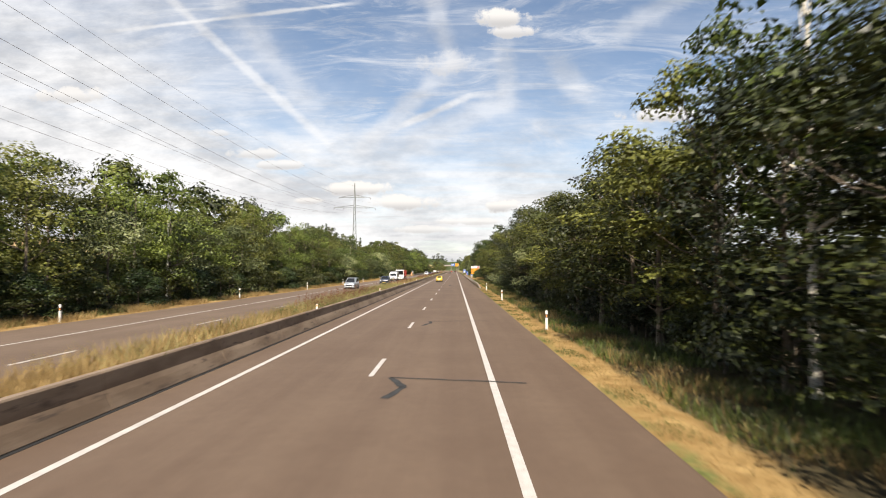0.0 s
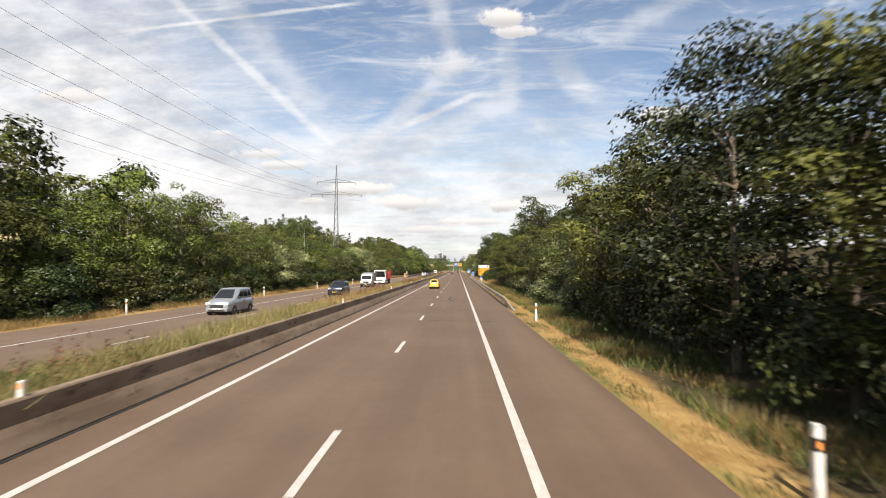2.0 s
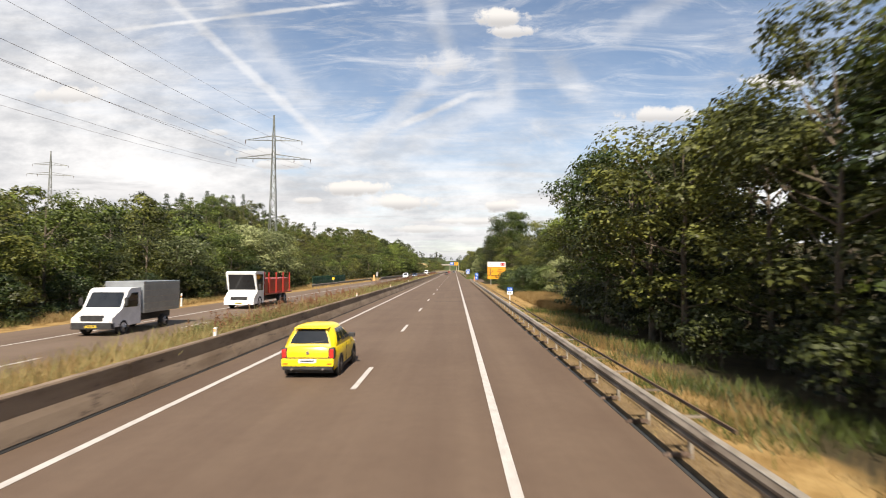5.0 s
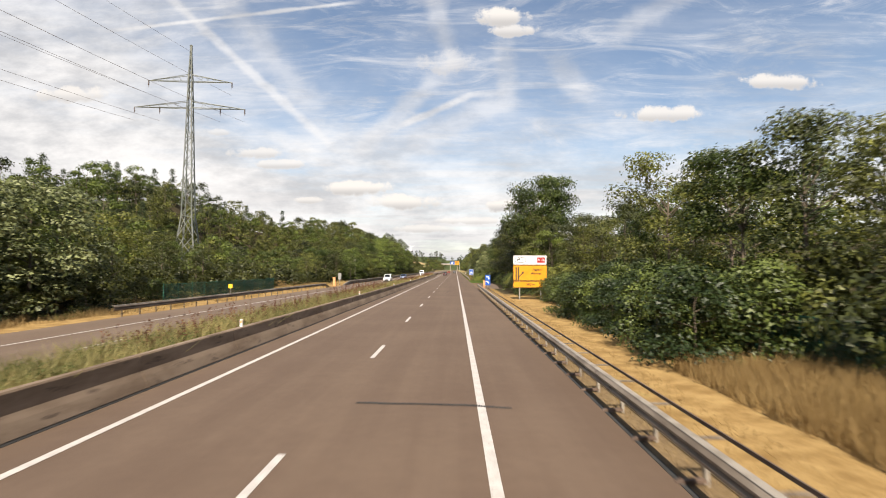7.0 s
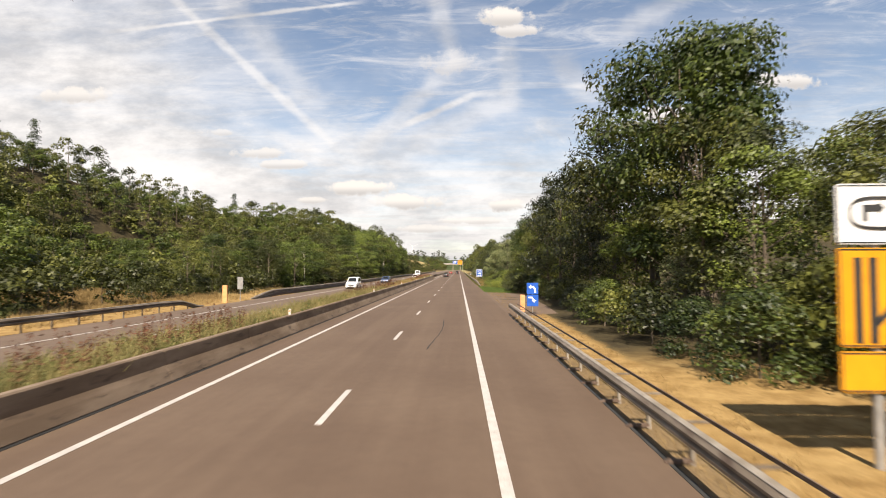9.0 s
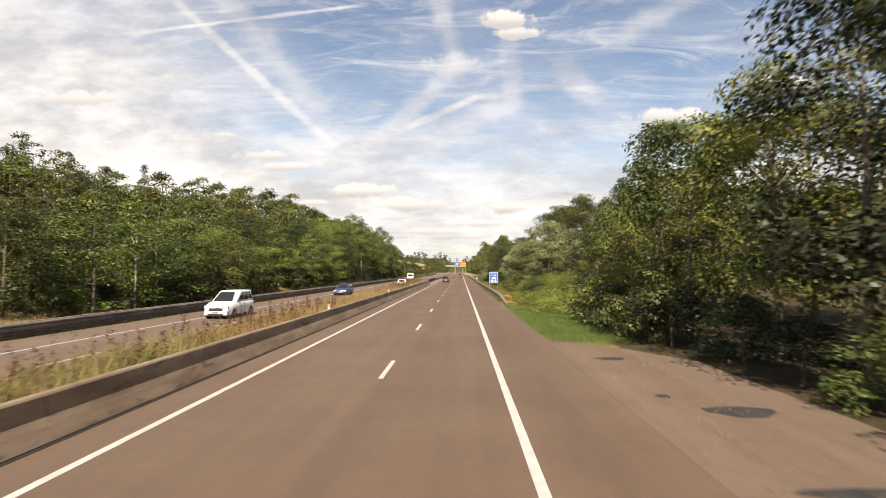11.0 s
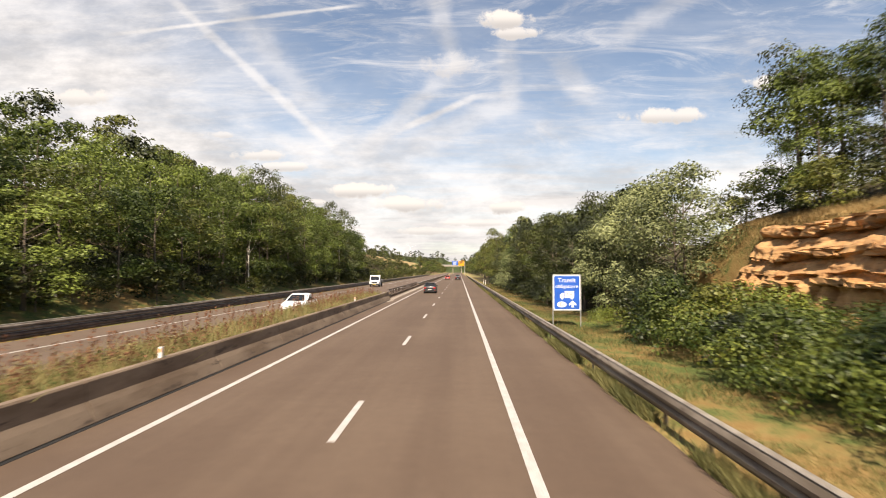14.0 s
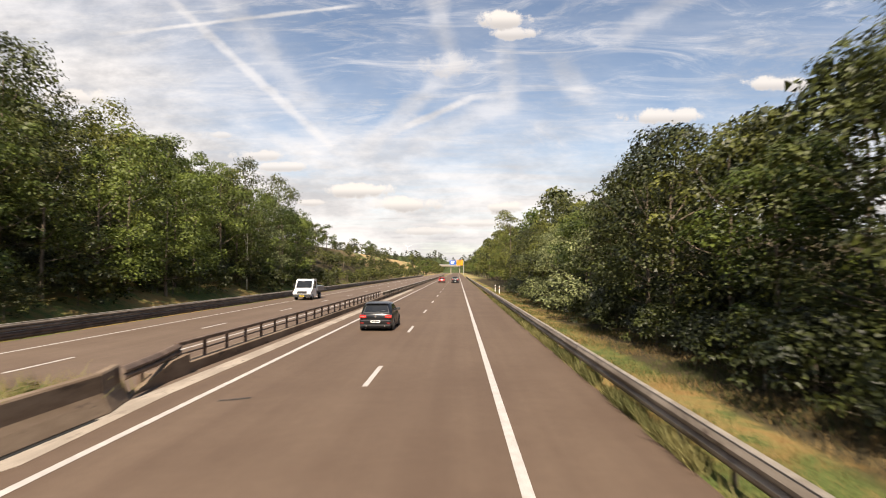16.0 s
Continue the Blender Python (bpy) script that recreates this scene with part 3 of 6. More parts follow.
for points, wide in (
    ([(-1.97, 15.75), (0.2, 15.4), (1.95, 15.07)], 0.075), ([(-1.80, 13.2), (-1.45, 14.5), (-1.95, 15.75)], 0.13),
    ([(-1.6, 32.6), (0.4, 33.0), (1.95, 33.0)], 0.075), ([(-1.9, 30.2), (-1.5, 31.6), (-1.6, 32.6)], 0.12),
    ([(-2.0, 80.6), (0.0, 80.4), (1.9, 80.1)], 0.075),
    ([(-1.99, 101.63), (1.83, 101.05)], 0.075), ([(-0.9, 101.4), (-0.9, 102.6), (-1.2, 103.8), (-1.07, 105.2), (-1.26, 106.4), (-0.95, 108.2)], 0.13),
    ([(-1.96, 170.9), (0.3, 170.7), (1.75, 170.4)], 0.075), ([(-1.96, 178.6), (0.4, 178.45), (1.7, 178.2)], 0.075),
    ([(-5.9, 391.2), (-5.2, 391.5)], 0.07),
    ([(-0.95, 234.0), (-0.55, 241.0), (-0.6, 246.0)], 0.03),
):
    part("tar_seam", seam(points, wide), TAR, road)
# tar-coloured strip standing in for the shadow line along the pavement edge
part("edge_joint", Shape().box(3.74, 3.83, 94.0, 250.0, -0.1, 0.006), TAR, road, "dark strip painted as a shadow line at the edge of the shoulder")
part("gutter", Shape().box(-7.82, -7.69, Y0, 389.5, -0.05, 0.008), SLOT, road, "dark narrow drainage slot")
grit = Shape().poly([(-7.6, 385.5, 0.001), (-7.2, 386.8, 0.001), (-7.5, 392.0, 0.001), (-7.5, 470.0, 0.001), (-8.1, 470.0, 0.001), (-8.1, 388.0, 0.001)], 0.004, 2)
part("grit_strip", grit, CONCRETE_PALE, road, "pale gritty strip beside the parapet")

# ---------------------------------------------------------------- central barrier
outline = [(-7.80, 0.0), (-7.80, 0.03), (-7.93, 0.31), (-8.01, 0.45), (-8.04, 0.84), (-8.07, 0.88), (-8.24, 0.88), (-8.27, 0.84), (-8.33, 0.30), (-8.52, 0.075), (-8.52, -0.1), (-7.80, -0.1)]
barrier = thing("concrete_barrier", "long stained concrete crash barrier along the central reservation", "crash barrier")
one = Shape().sweep(outline, [(0.0, 0, 0), (5.965, 0, 0)]).mesh("barrier_block", CONCRETE)
for kx in range(76):
    part("barrier_block", one, CONCRETE, barrier, at=pose(0, -66.0 + 6.0 * kx, 0))
end_ = Shape().sweep(outline, [(390.0, 0, 0), (391.2, -0.35, 0.0)])
part("end_block", end_, CONCRETE, barrier, "splayed end block")

rail_profile = [(0.0, 0.40), (0.04, 0.42), (0.10, 0.48), (0.10, 0.53), (0.03, 0.575), (0.10, 0.62), (0.10, 0.67), (0.04, 0.74), (0.0, 0.765), (-0.06, 0.765), (-0.06, 0.75), (0.0, 0.745), (0.03, 0.725), (0.085, 0.665), (0.085, 0.625), (0.014, 0.575), (0.085, 0.525), (0.085, 0.485), (0.03, 0.425), (-0.012, 0.405)]


def median_rail():
    r = thing("parapet_rail", "brown steel parapet rail on a low concrete kerb", "crash barrier")
    part("kerb", Shape().box(-8.9, -8.45, 393.0, 640, -0.1, 0.32, 0.03), CONCRETE, r, "low concrete kerb")
    part("top_rail", Shape().box(-8.76, -8.60, 394.4, 438, 0.86, 0.98, 0.02), STEEL_DARK, r)
    part("lower_rail", Shape().box(-8.73, -8.66, 394.4, 438, 0.56, 0.60), STEEL_DARK, r)
    post = Shape().box(-0.05, 0.05, -0.04, 0.04, 0.30, 0.90, 0.01).mesh("post", STEEL_DARK)
    for kx in range(25):
        part("post", post, STEEL_DARK, r, at=pose(-8.68, 394.5 + 1.75 * kx, 0))
    t = thing("transition_rail", "short sloping steel rail joining concrete barrier and parapet", "crash barrier")
    a = Shape().sweep([(x - 8.45, z + 0.1) for x, z in rail_profile], [(391.0, 0.25, 0.0), (393.0, -0.05, 0.0), (394.5, -0.2, 0.1)])
    part("beam", a, STEEL_DARK, t)
    part("wedge", Shape().poly([(-8.35, 391.6, 0), (-8.35, 394.6, 0), (-8.35, 394.6, 0.62), (-8.35, 393.6, 0.55)], -0.2, 0), CONCRETE, t, "sloping concrete wedge")
    part("post", Shape().box(-8.62, -8.5, 392.3, 392.42, -0.1, 0.78), STEEL_DARK, t)


median_rail()


# ---------------------------------------------------------------- roadside guard rails
def guard_rail(x, y0, y1, label, back=False, ramp0=9.0, ramp1=0.0, flip=False, step=2.0, bend=None, top=0.0, tall=1.0, double=False):
    """Two-wave steel rail on posts; its ends ramp down into the verge."""
    bend = bend or (lambda y: 0.0)
    r = thing("guard_rail", label, "guard rail")
    s = -1 if flip else 1
    ys = [y0 + k * 3.0 for k in range(int((y1 - y0) / 3.0) + 1)] + [y1]

    def dip(y):
        d = 0.0
        if ramp0 and y < y0 + ramp0:
            d = max(d, 1 - (y - y0) / ramp0)
        if ramp1 and y > y1 - ramp1:
            d = max(d, 1 - (y1 - y) / ramp1)
        return -0.72 * d * d * (3 - 2 * d)

    part("beam", Shape().sweep([(x - s * q, 0.78 + top - (0.765 - z) * tall) for q, z in rail_profile], [(y, bend(y) + s * 0.25 * (dip(y) / -0.72), dip(y)) for y in ys]), STEEL, r)
    lip = 0.783 + top
    # top strip in the paler steel paints the sunlit edge over the darker face
    part("top_flange", Shape().sweep([(x - s * 0.045, lip - 0.012), (x - s * 0.03, lip), (x + s * 0.075, lip), (x + s * 0.075, lip - 0.012)], [(y, bend(y) + s * 0.25 * (dip(y) / -0.72), dip(y)) for y in ys]), LIT_STEEL, r, "top edge coloured pale as if sunlit")
    if double:
        # same painted bright line on the lower beam
        part("rib", Shape().sweep([(x - s * 0.10, 0.375), (x - s * 0.085, 0.395), (x + s * 0.02, 0.395), (x + s * 0.02, 0.375)], [(y, bend(y) + s * 0.25 * (dip(y) / -0.72), dip(y)) for y in ys]), LIT_STEEL, r, "edge of the lower beam coloured pale as if sunlit")
        part("lower_beam", Shape().sweep([(x - s * q * 0.8, z - 0.40) for q, z in rail_profile], [(y, bend(y) + s * 0.25 * (dip(y) / -0.72), dip(y)) for y in ys]), STEEL_DARK, r)
    if back:
        part("back_strap", Shape().sweep([(x + s * 0.50, 0.68), (x + s * 0.50, 0.74), (x + s * 0.53, 0.74), (x + s * 0.53, 0.68)], [(y, bend(y), dip(y)) for y in ys]), STEEL_DARK, r, "thin rear strap")
    post = Shape().sweep([(0.02, -0.2), (0.02, 0.66), (0.08, 0.66), (0.08, -0.2)], [(-0.045, 0, 0), (0.045, 0, 0)]).mesh("post", LIT_STEEL if back else STEEL)
    arm = Shape().box(-0.02, 0.52, -0.05, 0.05, 0.70, 0.725).mesh("spacer", STEEL)
    short = Shape().box(-0.02, 0.06, -0.06, 0.06, 0.52, 0.68).mesh("spacer", STEEL)
    foot = Shape().sweep([(-0.42, 0.0), (-0.40, 0.05), (-0.30, 0.09), (0.05, 0.10), (0.05, 0.04), (-0.28, 0.03)], [(-0.05, 0, 0), (0.05, 0, 0)]).mesh("foot_bracket", STEEL_DARK)
    for kx in range(int((y1 - y0) / step)):
        y = y0 + 1.0 + kx * step
        d = dip(y)
        if d < -0.5:
            continue
        m = pose(x + bend(y) + s * (0.20 if back else 0.02), y, d + top, 0, 0, 180 if flip else 0)
        part("post", post, LIT_STEEL if back else STEEL, r, at=m)
        if back:
            part("foot_bracket", foot, STEEL_DARK, r, at=pose(x + 0.2, y, -0.03))
        part("spacer", arm if back else short, STEEL, r, at=pose(x + bend(y), y, d + top, 0, 0, 180 if flip else 0))
    return r


guard_rail(3.90, 88.5, 127.0, "weathered single steel guard rail beside the hard shoulder", ramp0=7.0, tall=0.8, top=-0.05)
guard_rail(3.90, 127.0, 250.5, "weathered double-sided steel guard rail beside the hard shoulder", back=True, ramp0=0.0, tall=0.85, top=-0.04)
guard_rail(4.06, 311.3, 640.0, "grey steel guard rail with grass growing under it", ramp0=8.0, tall=1.25, top=-0.06)
guard_rail(-8.45, 438.5, 720.0, "steel guard rail on the paved central reservation", ramp0=0.0)
guard_rail(-23.3, 200.0, 258.0, "long steel guard rail beside the far carriageway", flip=True, bend=lambda y: 2.6 * opp(y), ramp0=0.0, ramp1=5.0)
guard_rail(-23.3, 268.0, 700.0, "long steel guard rail beside the far carriageway", flip=True, bend=lambda y: 2.6 * opp(y), ramp0=5.0, ramp1=0.0, tall=1.1, double=True)

# ---------------------------------------------------------------- trees and bushes
rng = np.random.default_rng(7)


def leaf_mesh(name, centres, normals, sizes, mat, slim=0.55, fold=0.18):
    """One small tapered leaf per centre."""
    n = len(centres)
    ref = rng.normal(size=(n, 3))
    a = np.cross(normals, ref)
    a /= np.linalg.norm(a, axis=1, keepdims=True) + 1e-9
    b = np.cross(normals, a)
    s = sizes[:, None]
    v = np.stack([centres + a * s * 0.52, centres - a * s * 0.38 + b * s * slim * 0.6 + normals * s * fold, centres - a * s * 0.38 - b * s * slim * 0.6], 1).reshape(-1, 3)
    me = bpy.data.meshes.new(name)
    me.vertices.add(3 * n)
    me.vertices.foreach_set("co", v.astype(np.float32).ravel())
    me.loops.add(3 * n)
    me.loops.foreach_set("vertex_index", np.arange(3 * n, dtype=np.int32))
    me.polygons.add(n)
    me.polygons.foreach_set("loop_start", np.arange(0, 3 * n, 3, dtype=np.int32))
    me.update(calc_edges=True)
    me.materials.append(mat)
    return me


def crown_cloud(h, base, radius, clumps, leaves, size, shape, ragged=0.35):
    """Centres of clumps inside a crown outline, then leaves thrown about each clump, most of them on its outside."""
    cs = []
    while len(cs) < clumps:
        t = rng.random() ** 0.85
        z = base + (h - base) * t
        if shape == "round":
            r = radius * math.sqrt(max(0.05, 1 - (2 * t - 0.9) ** 2 * 0.85))
        elif shape == "cone":
            r = radius * (1.02 - t) ** 0.8
        elif shape == "skirt":
            r = radius * math.sqrt(max(0.04, 1 - t ** 2.2))
        else:
            r = radius * (0.55 + 0.45 * math.sin(3.14 * min(1, t * 1.05)))
        r *= 1 + ragged * (rng.random() - 0.5)
        ang, q = rng.random() * 6.283, math.sqrt(rng.random() * 0.72 + 0.28)
        cs.append((r * q * math.cos(ang), r * q * math.sin(ang), z))
    cs = np.array(cs)
    cr = radius * rng.uniform(0.20, 0.44, clumps) * (1.0 if clumps > 30 else 1.2)
    cr = np.maximum(cr, 0.24)
    w = cr ** 2
    which = rng.choice(clumps, leaves, p=w / w.sum())
    d = rng.normal(size=(leaves, 3))
    d[:, 2] = np.where(d[:, 2] < -0.35, -d[:, 2], d[:, 2])
    d /= np.linalg.norm(d, axis=1, keepdims=True)
    rr = np.where(rng.random(leaves) < 0.8, rng.uniform(0.75, 1.08, leaves), rng.uniform(0.2, 1.22, leaves))
    # each bough is lumpy, with hollows between its sprays
    a = d * 4.2 + which[:, None] * 1.7
    lump = np.sin(a[:, 0] + 1.3 * np.sin(a[:, 1])) * np.sin(a[:, 1] + 1.1 * np.sin(a[:, 2])) + 0.6 * np.sin(a[:, 2] * 1.7 + a[:, 0])
    rr = rr * (1 + 0.17 * lump)
    flat = np.array([1.0, 1.0, 0.74])
    p = cs[which] + d * flat * (cr[which] * rr)[:, None]
    p[:, 2] = np.maximum(p[:, 2], 0.075)
    nrm = d * 1.1 + rng.normal(size=(leaves, 3)) * 0.27 + np.array([0, 0, 0.25])
    nrm /= np.linalg.norm(nrm, axis=1, keepdims=True)
    return cs, p, nrm, size * rng.uniform(0.65, 1.4, leaves)


def trunk_shape(h, r, cs, limbs, lean=0.0):
    s = Shape()
    px, py, pz = 0.0, 0.0, -0.4
    pts = [(px, py, pz, r * 1.25)]
    for i in range(1, 7):
        t = i / 6
        pts.append((lean * h * t + 0.12 * r * 6 * (rng.random() - 0.5), 0.12 * r * 6 * (rng.random() - 0.5), h * 0.88 * t, r * (1 - 0.86 * t)))
    for a, b in zip(pts, pts[1:]):
        s.tube(a[:3], b[:3], a[3], b[3], 7, cap=False)
    for i in rng.choice(len(cs), min(limbs, len(cs)), replace=False):
        c = cs[i]
        z0 = max(0.4, min(c[2] * 0.72, h * 0.8))
        x0 = lean * z0
        mid = ((x0 + c[0]) / 2, c[1] / 2, z0 + (c[2] - z0) * 0.35)
        s.tube((x0, 0, z0), mid, r * 0.32, r * 0.2, 5, cap=False)
        s.tube(mid, tuple(c), r * 0.2, r * 0.05, 5, cap=False)
    return s


PROTO = {}


def prototype(key, name, label, category, h, base, radius, clumps, leaves, size, shape, mat, bark=None, r=0.14, limbs=8, slim=0.55):
    cs, p, nrm, sz = crown_cloud(h, base, radius, clumps, leaves, size, shape)
    crown = leaf_mesh("crown", p, nrm, sz, mat, slim)
    trunk = trunk_shape(h, r, cs, limbs).mesh("trunk", bark or BARK, True)
    PROTO[key] = (name, label, category, trunk, crown, h)


T, B, S = "tree", "bush", "shrub"
for i, (m, lab, rad, h) in enumerate(((LEAF_OLIVE, "olive-green broadleaf tree at the edge of the wood", 2.9, 10.5), (LEAF_SHADED, "dense dark green broadleaf tree at the edge of the wood, leaf colour deepened for shade", 3.0, 11.0), (LEAF_GREEN, "fresh green broadleaf tree at the edge of the wood", 2.8, 10.0), (LEAF_OLIVE, "tall olive-green broadleaf tree with ragged top", 2.6, 12.0))):
    prototype(f"near{i}", "broadleaf_tree", lab, T, h, 2.3, rad * 1.08, 40, 7400, 0.185, "column" if i != 1 else "round", m, r=0.15, limbs=14)
    prototype(f"mid{i}", "broadleaf_tree", lab, T, h, 0.9, rad, 30, 5200, 0.215, "column" if i != 1 else "round", m, r=0.15, limbs=7)
    prototype(f"far{i}", "broadleaf_tree", lab, T, h, 0.8, rad * 1.15, 20, 1250, 0.46, "round", m, r=0.16, limbs=3)
for i, (lab, rad, h, shape) in enumerate((("bright green broadleaf tree on the bank", 3.0, 10.5, "round"), ("bright green broadleaf tree with layered boughs", 2.8, 11.5, "column"))):
    prototype(f"bank{i}", "broadleaf_tree", lab, T, h, 0.7, rad, 28, 5200, 0.215, shape, LEAF_BANK, r=0.14, limbs=9)
prototype("poplar", "birch_tree", "slender birch tree with pale trunk and loose crown", T, 12.5, 3.0, 1.9, 56, 3000, 0.22, "round", LEAF_GREEN, BIRCH, 0.12, 14)
prototype("birch_far", "birch_tree", "slender birch tree with pale trunk and loose crown", T, 12.5, 4.0, 1.7, 30, 900, 0.36, "round", LEAF_GREEN, BIRCH, 0.12, 8)
prototype("silver", "silver_shrub", "large willow shrub with pale silvery leaves", S, 6.2, 0.7, 2.7, 34, 7600, 0.16, "skirt", LEAF_SILVER, r=0.10, limbs=12, slim=0.4)
prototype("silver_mid", "silver_shrub", "large willow shrub with pale silvery leaves", S, 7.0, 0.3, 2.8, 30, 4800, 0.22, "skirt", LEAF_SILVER, r=0.11, limbs=7, slim=0.45)
prototype("bush", "bush", "rounded fresh green bush on the verge", B, 2.6, 0.05, 1.7, 54, 4600, 0.13, "skirt", LEAF_BUSH, r=0.05, limbs=8)
prototype("bush_dark", "bush", "low bush under the trees, leaf colour darkened for canopy shade", B, 2.2, 0.05, 1.6, 24, 2100, 0.155, "skirt", LEAF_SHADED, r=0.05, limbs=6)
prototype("bush_olive", "bush", "low olive-green bush at the wood's edge", B, 2.8, 0.05, 1.9, 34, 2200, 0.18, "skirt", LEAF_OLIVE, r=0.05, limbs=6)
prototype("bush_far", "bush", "low olive-green bush on the hillside", B, 3.4, 0.05, 2.3, 26, 800, 0.38, "skirt", LEAF_OLIVE, r=0.06, limbs=3)
prototype("fir", "fir_tree", "dark pointed fir tree on the hill", T, 12.0, 1.0, 2.2, 90, 2600, 0.34, "cone", LEAF_FIR, r=0.14, limbs=10, slim=0.3)
prototype("vine", "creeper_mound", "bright green creeper spreading over the bank", "creeper", 1.15, 0.02, 2.2, 40, 4200, 0.115, "skirt", LEAF_VINE, r=0.03, limbs=6)


WOODS = {}


def plant(key, x, y, scale=1.0, tall=1.0, sink=0.0, group="", label=""):
    """Sets a tree or bush; far ones, and those deep in a wood, are gathered into one mass for each wood."""
    name, lab, cat, trunk, crown, _ = PROTO[key]
    z = float(land(x, y)) - sink
    if key.startswith(("far", "bush_far")) or x < -33 or (x < -20 and key.startswith("bush")) or (x > 20 and key != "poplar") or y > 480:
        m = Matrix.LocRotScale((x, y, z), Euler((0, 0, rng.random() * 6.283)), (scale, scale, scale * tall))
        WOODS.setdefault(group, []).append((trunk, crown, m))
        return None
    e = new(name)
    e.matrix_basis = Matrix.LocRotScale((x, y, z), Euler((0, 0, rng.random() * 6.283)), (scale, scale, scale * tall))
    tagged(e, label or lab, cat, group)
    for nm, me in (("trunk", trunk), ("crown", crown)):
        ob = new(nm, me)
        ob.parent = e
    return e


def any_of(prefix, weights=(3, 2, 2, 2)):
    w = np.array(weights, float)
    return f"{prefix}{rng.choice(4, p=w / w.sum())}"


R_EDGE, L_EDGE = "trees along the hard shoulder", "trees along the far carriageway"
# right-hand wood, from behind the camera on
y = -6.0
while y < 160:
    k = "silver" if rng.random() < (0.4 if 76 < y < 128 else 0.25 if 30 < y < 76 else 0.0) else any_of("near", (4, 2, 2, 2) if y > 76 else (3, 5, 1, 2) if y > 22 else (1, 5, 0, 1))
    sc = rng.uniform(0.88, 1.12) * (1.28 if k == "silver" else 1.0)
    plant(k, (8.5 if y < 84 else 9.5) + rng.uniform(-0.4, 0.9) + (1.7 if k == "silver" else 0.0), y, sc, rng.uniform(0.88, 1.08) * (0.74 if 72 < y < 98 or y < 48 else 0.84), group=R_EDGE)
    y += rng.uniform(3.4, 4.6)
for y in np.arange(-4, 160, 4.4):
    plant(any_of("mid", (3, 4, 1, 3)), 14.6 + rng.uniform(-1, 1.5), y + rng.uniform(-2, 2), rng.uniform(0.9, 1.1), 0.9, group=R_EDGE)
# inner rows in the shade-darkened leaf, added to shut out sky light behind
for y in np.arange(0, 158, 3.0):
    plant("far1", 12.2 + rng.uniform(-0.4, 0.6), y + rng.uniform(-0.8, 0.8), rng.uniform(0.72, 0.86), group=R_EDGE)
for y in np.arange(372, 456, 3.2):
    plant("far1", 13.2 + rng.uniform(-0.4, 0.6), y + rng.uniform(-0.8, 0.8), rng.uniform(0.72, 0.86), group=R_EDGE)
# under-bushes whose dark colour stands for the shade beneath the crowns
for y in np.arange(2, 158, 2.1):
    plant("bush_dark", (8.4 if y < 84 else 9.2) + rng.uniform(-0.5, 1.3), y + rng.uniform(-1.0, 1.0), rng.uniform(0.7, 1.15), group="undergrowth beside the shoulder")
plant("poplar", 8.9, 13.5, 1.1, group=R_EDGE)
plant("poplar", 9.4, 19.0, 0.95, group=R_EDGE)
plant("poplar", 9.6, 121.0, 1.05, group=R_EDGE)
# clearing with fence, bushes and the direction sign
for y in np.arange(160, 250, 4.4):
    x = 14.0 + rng.uniform(-0.8, 1.4) - (2.2 if y > 232 else 0)
    plant(any_of("near", (3, 3, 3, 1)) if rng.random() < 0.8 else "silver", x, y + rng.uniform(-1.2, 1.2), rng.uniform(0.72, 0.88) * (1.12 if 188 < y < 200 else 1), rng.uniform(0.85, 1.0), group=R_EDGE)
for y in np.arange(158, 262, 5.2):
    plant(rng.choice(["mid0", "mid2", "mid3", "fir", "mid1"]), 21.0 + rng.uniform(-2, 2), y + rng.uniform(-2, 2), rng.uniform(0.72, 0.9), group=R_EDGE)
    plant(rng.choice(["far0", "fir", "far2", "fir"]), 30.0 + rng.uniform(-3, 3), y + rng.uniform(-2, 2), rng.uniform(0.8, 1.0), group=R_EDGE)
for y in np.arange(184, 207, 2.1):
    plant("bush", 8.7 + rng.uniform(-0.3, 0.4), y, rng.uniform(0.92, 1.1), rng.uniform(0.85, 1.05), group="bushes in the clearing")
    plant("bush", 11.0 + rng.uniform(-0.5, 0.5), y + 1.0, rng.uniform(0.95, 1.2), rng.uniform(0.9, 1.1), group="bushes in the clearing")
for y in np.arange(203, 232, 3.2):
    plant(rng.choice(["bush_olive", "bush_dark", "bush"]), 11.7 + rng.uniform(-0.4, 0.9), y, rng.uniform(0.6, 1.0), group="bushes in the clearing")
for y in np.arange(160, 236, 2.6):
    plant(rng.choice(["bush_dark", "bush_olive"]), 13.0 + rng.uniform(-0.6, 0.8) - (1.0 if y > 205 else 0), y, rng.uniform(0.9, 1.35), group="undergrowth behind the fence")
for y in np.arange(206, 224, 1.7):
    plant(rng.choice(["bush_olive", "bush", "bush_dark"]), 9.9 + rng.uniform(-0.5, 0.7), y, rng.uniform(0.45, 0.68), group="bushes in the clearing")
plant("silver", 10.6, 171.0, 0.66, group="bushes in the clearing")
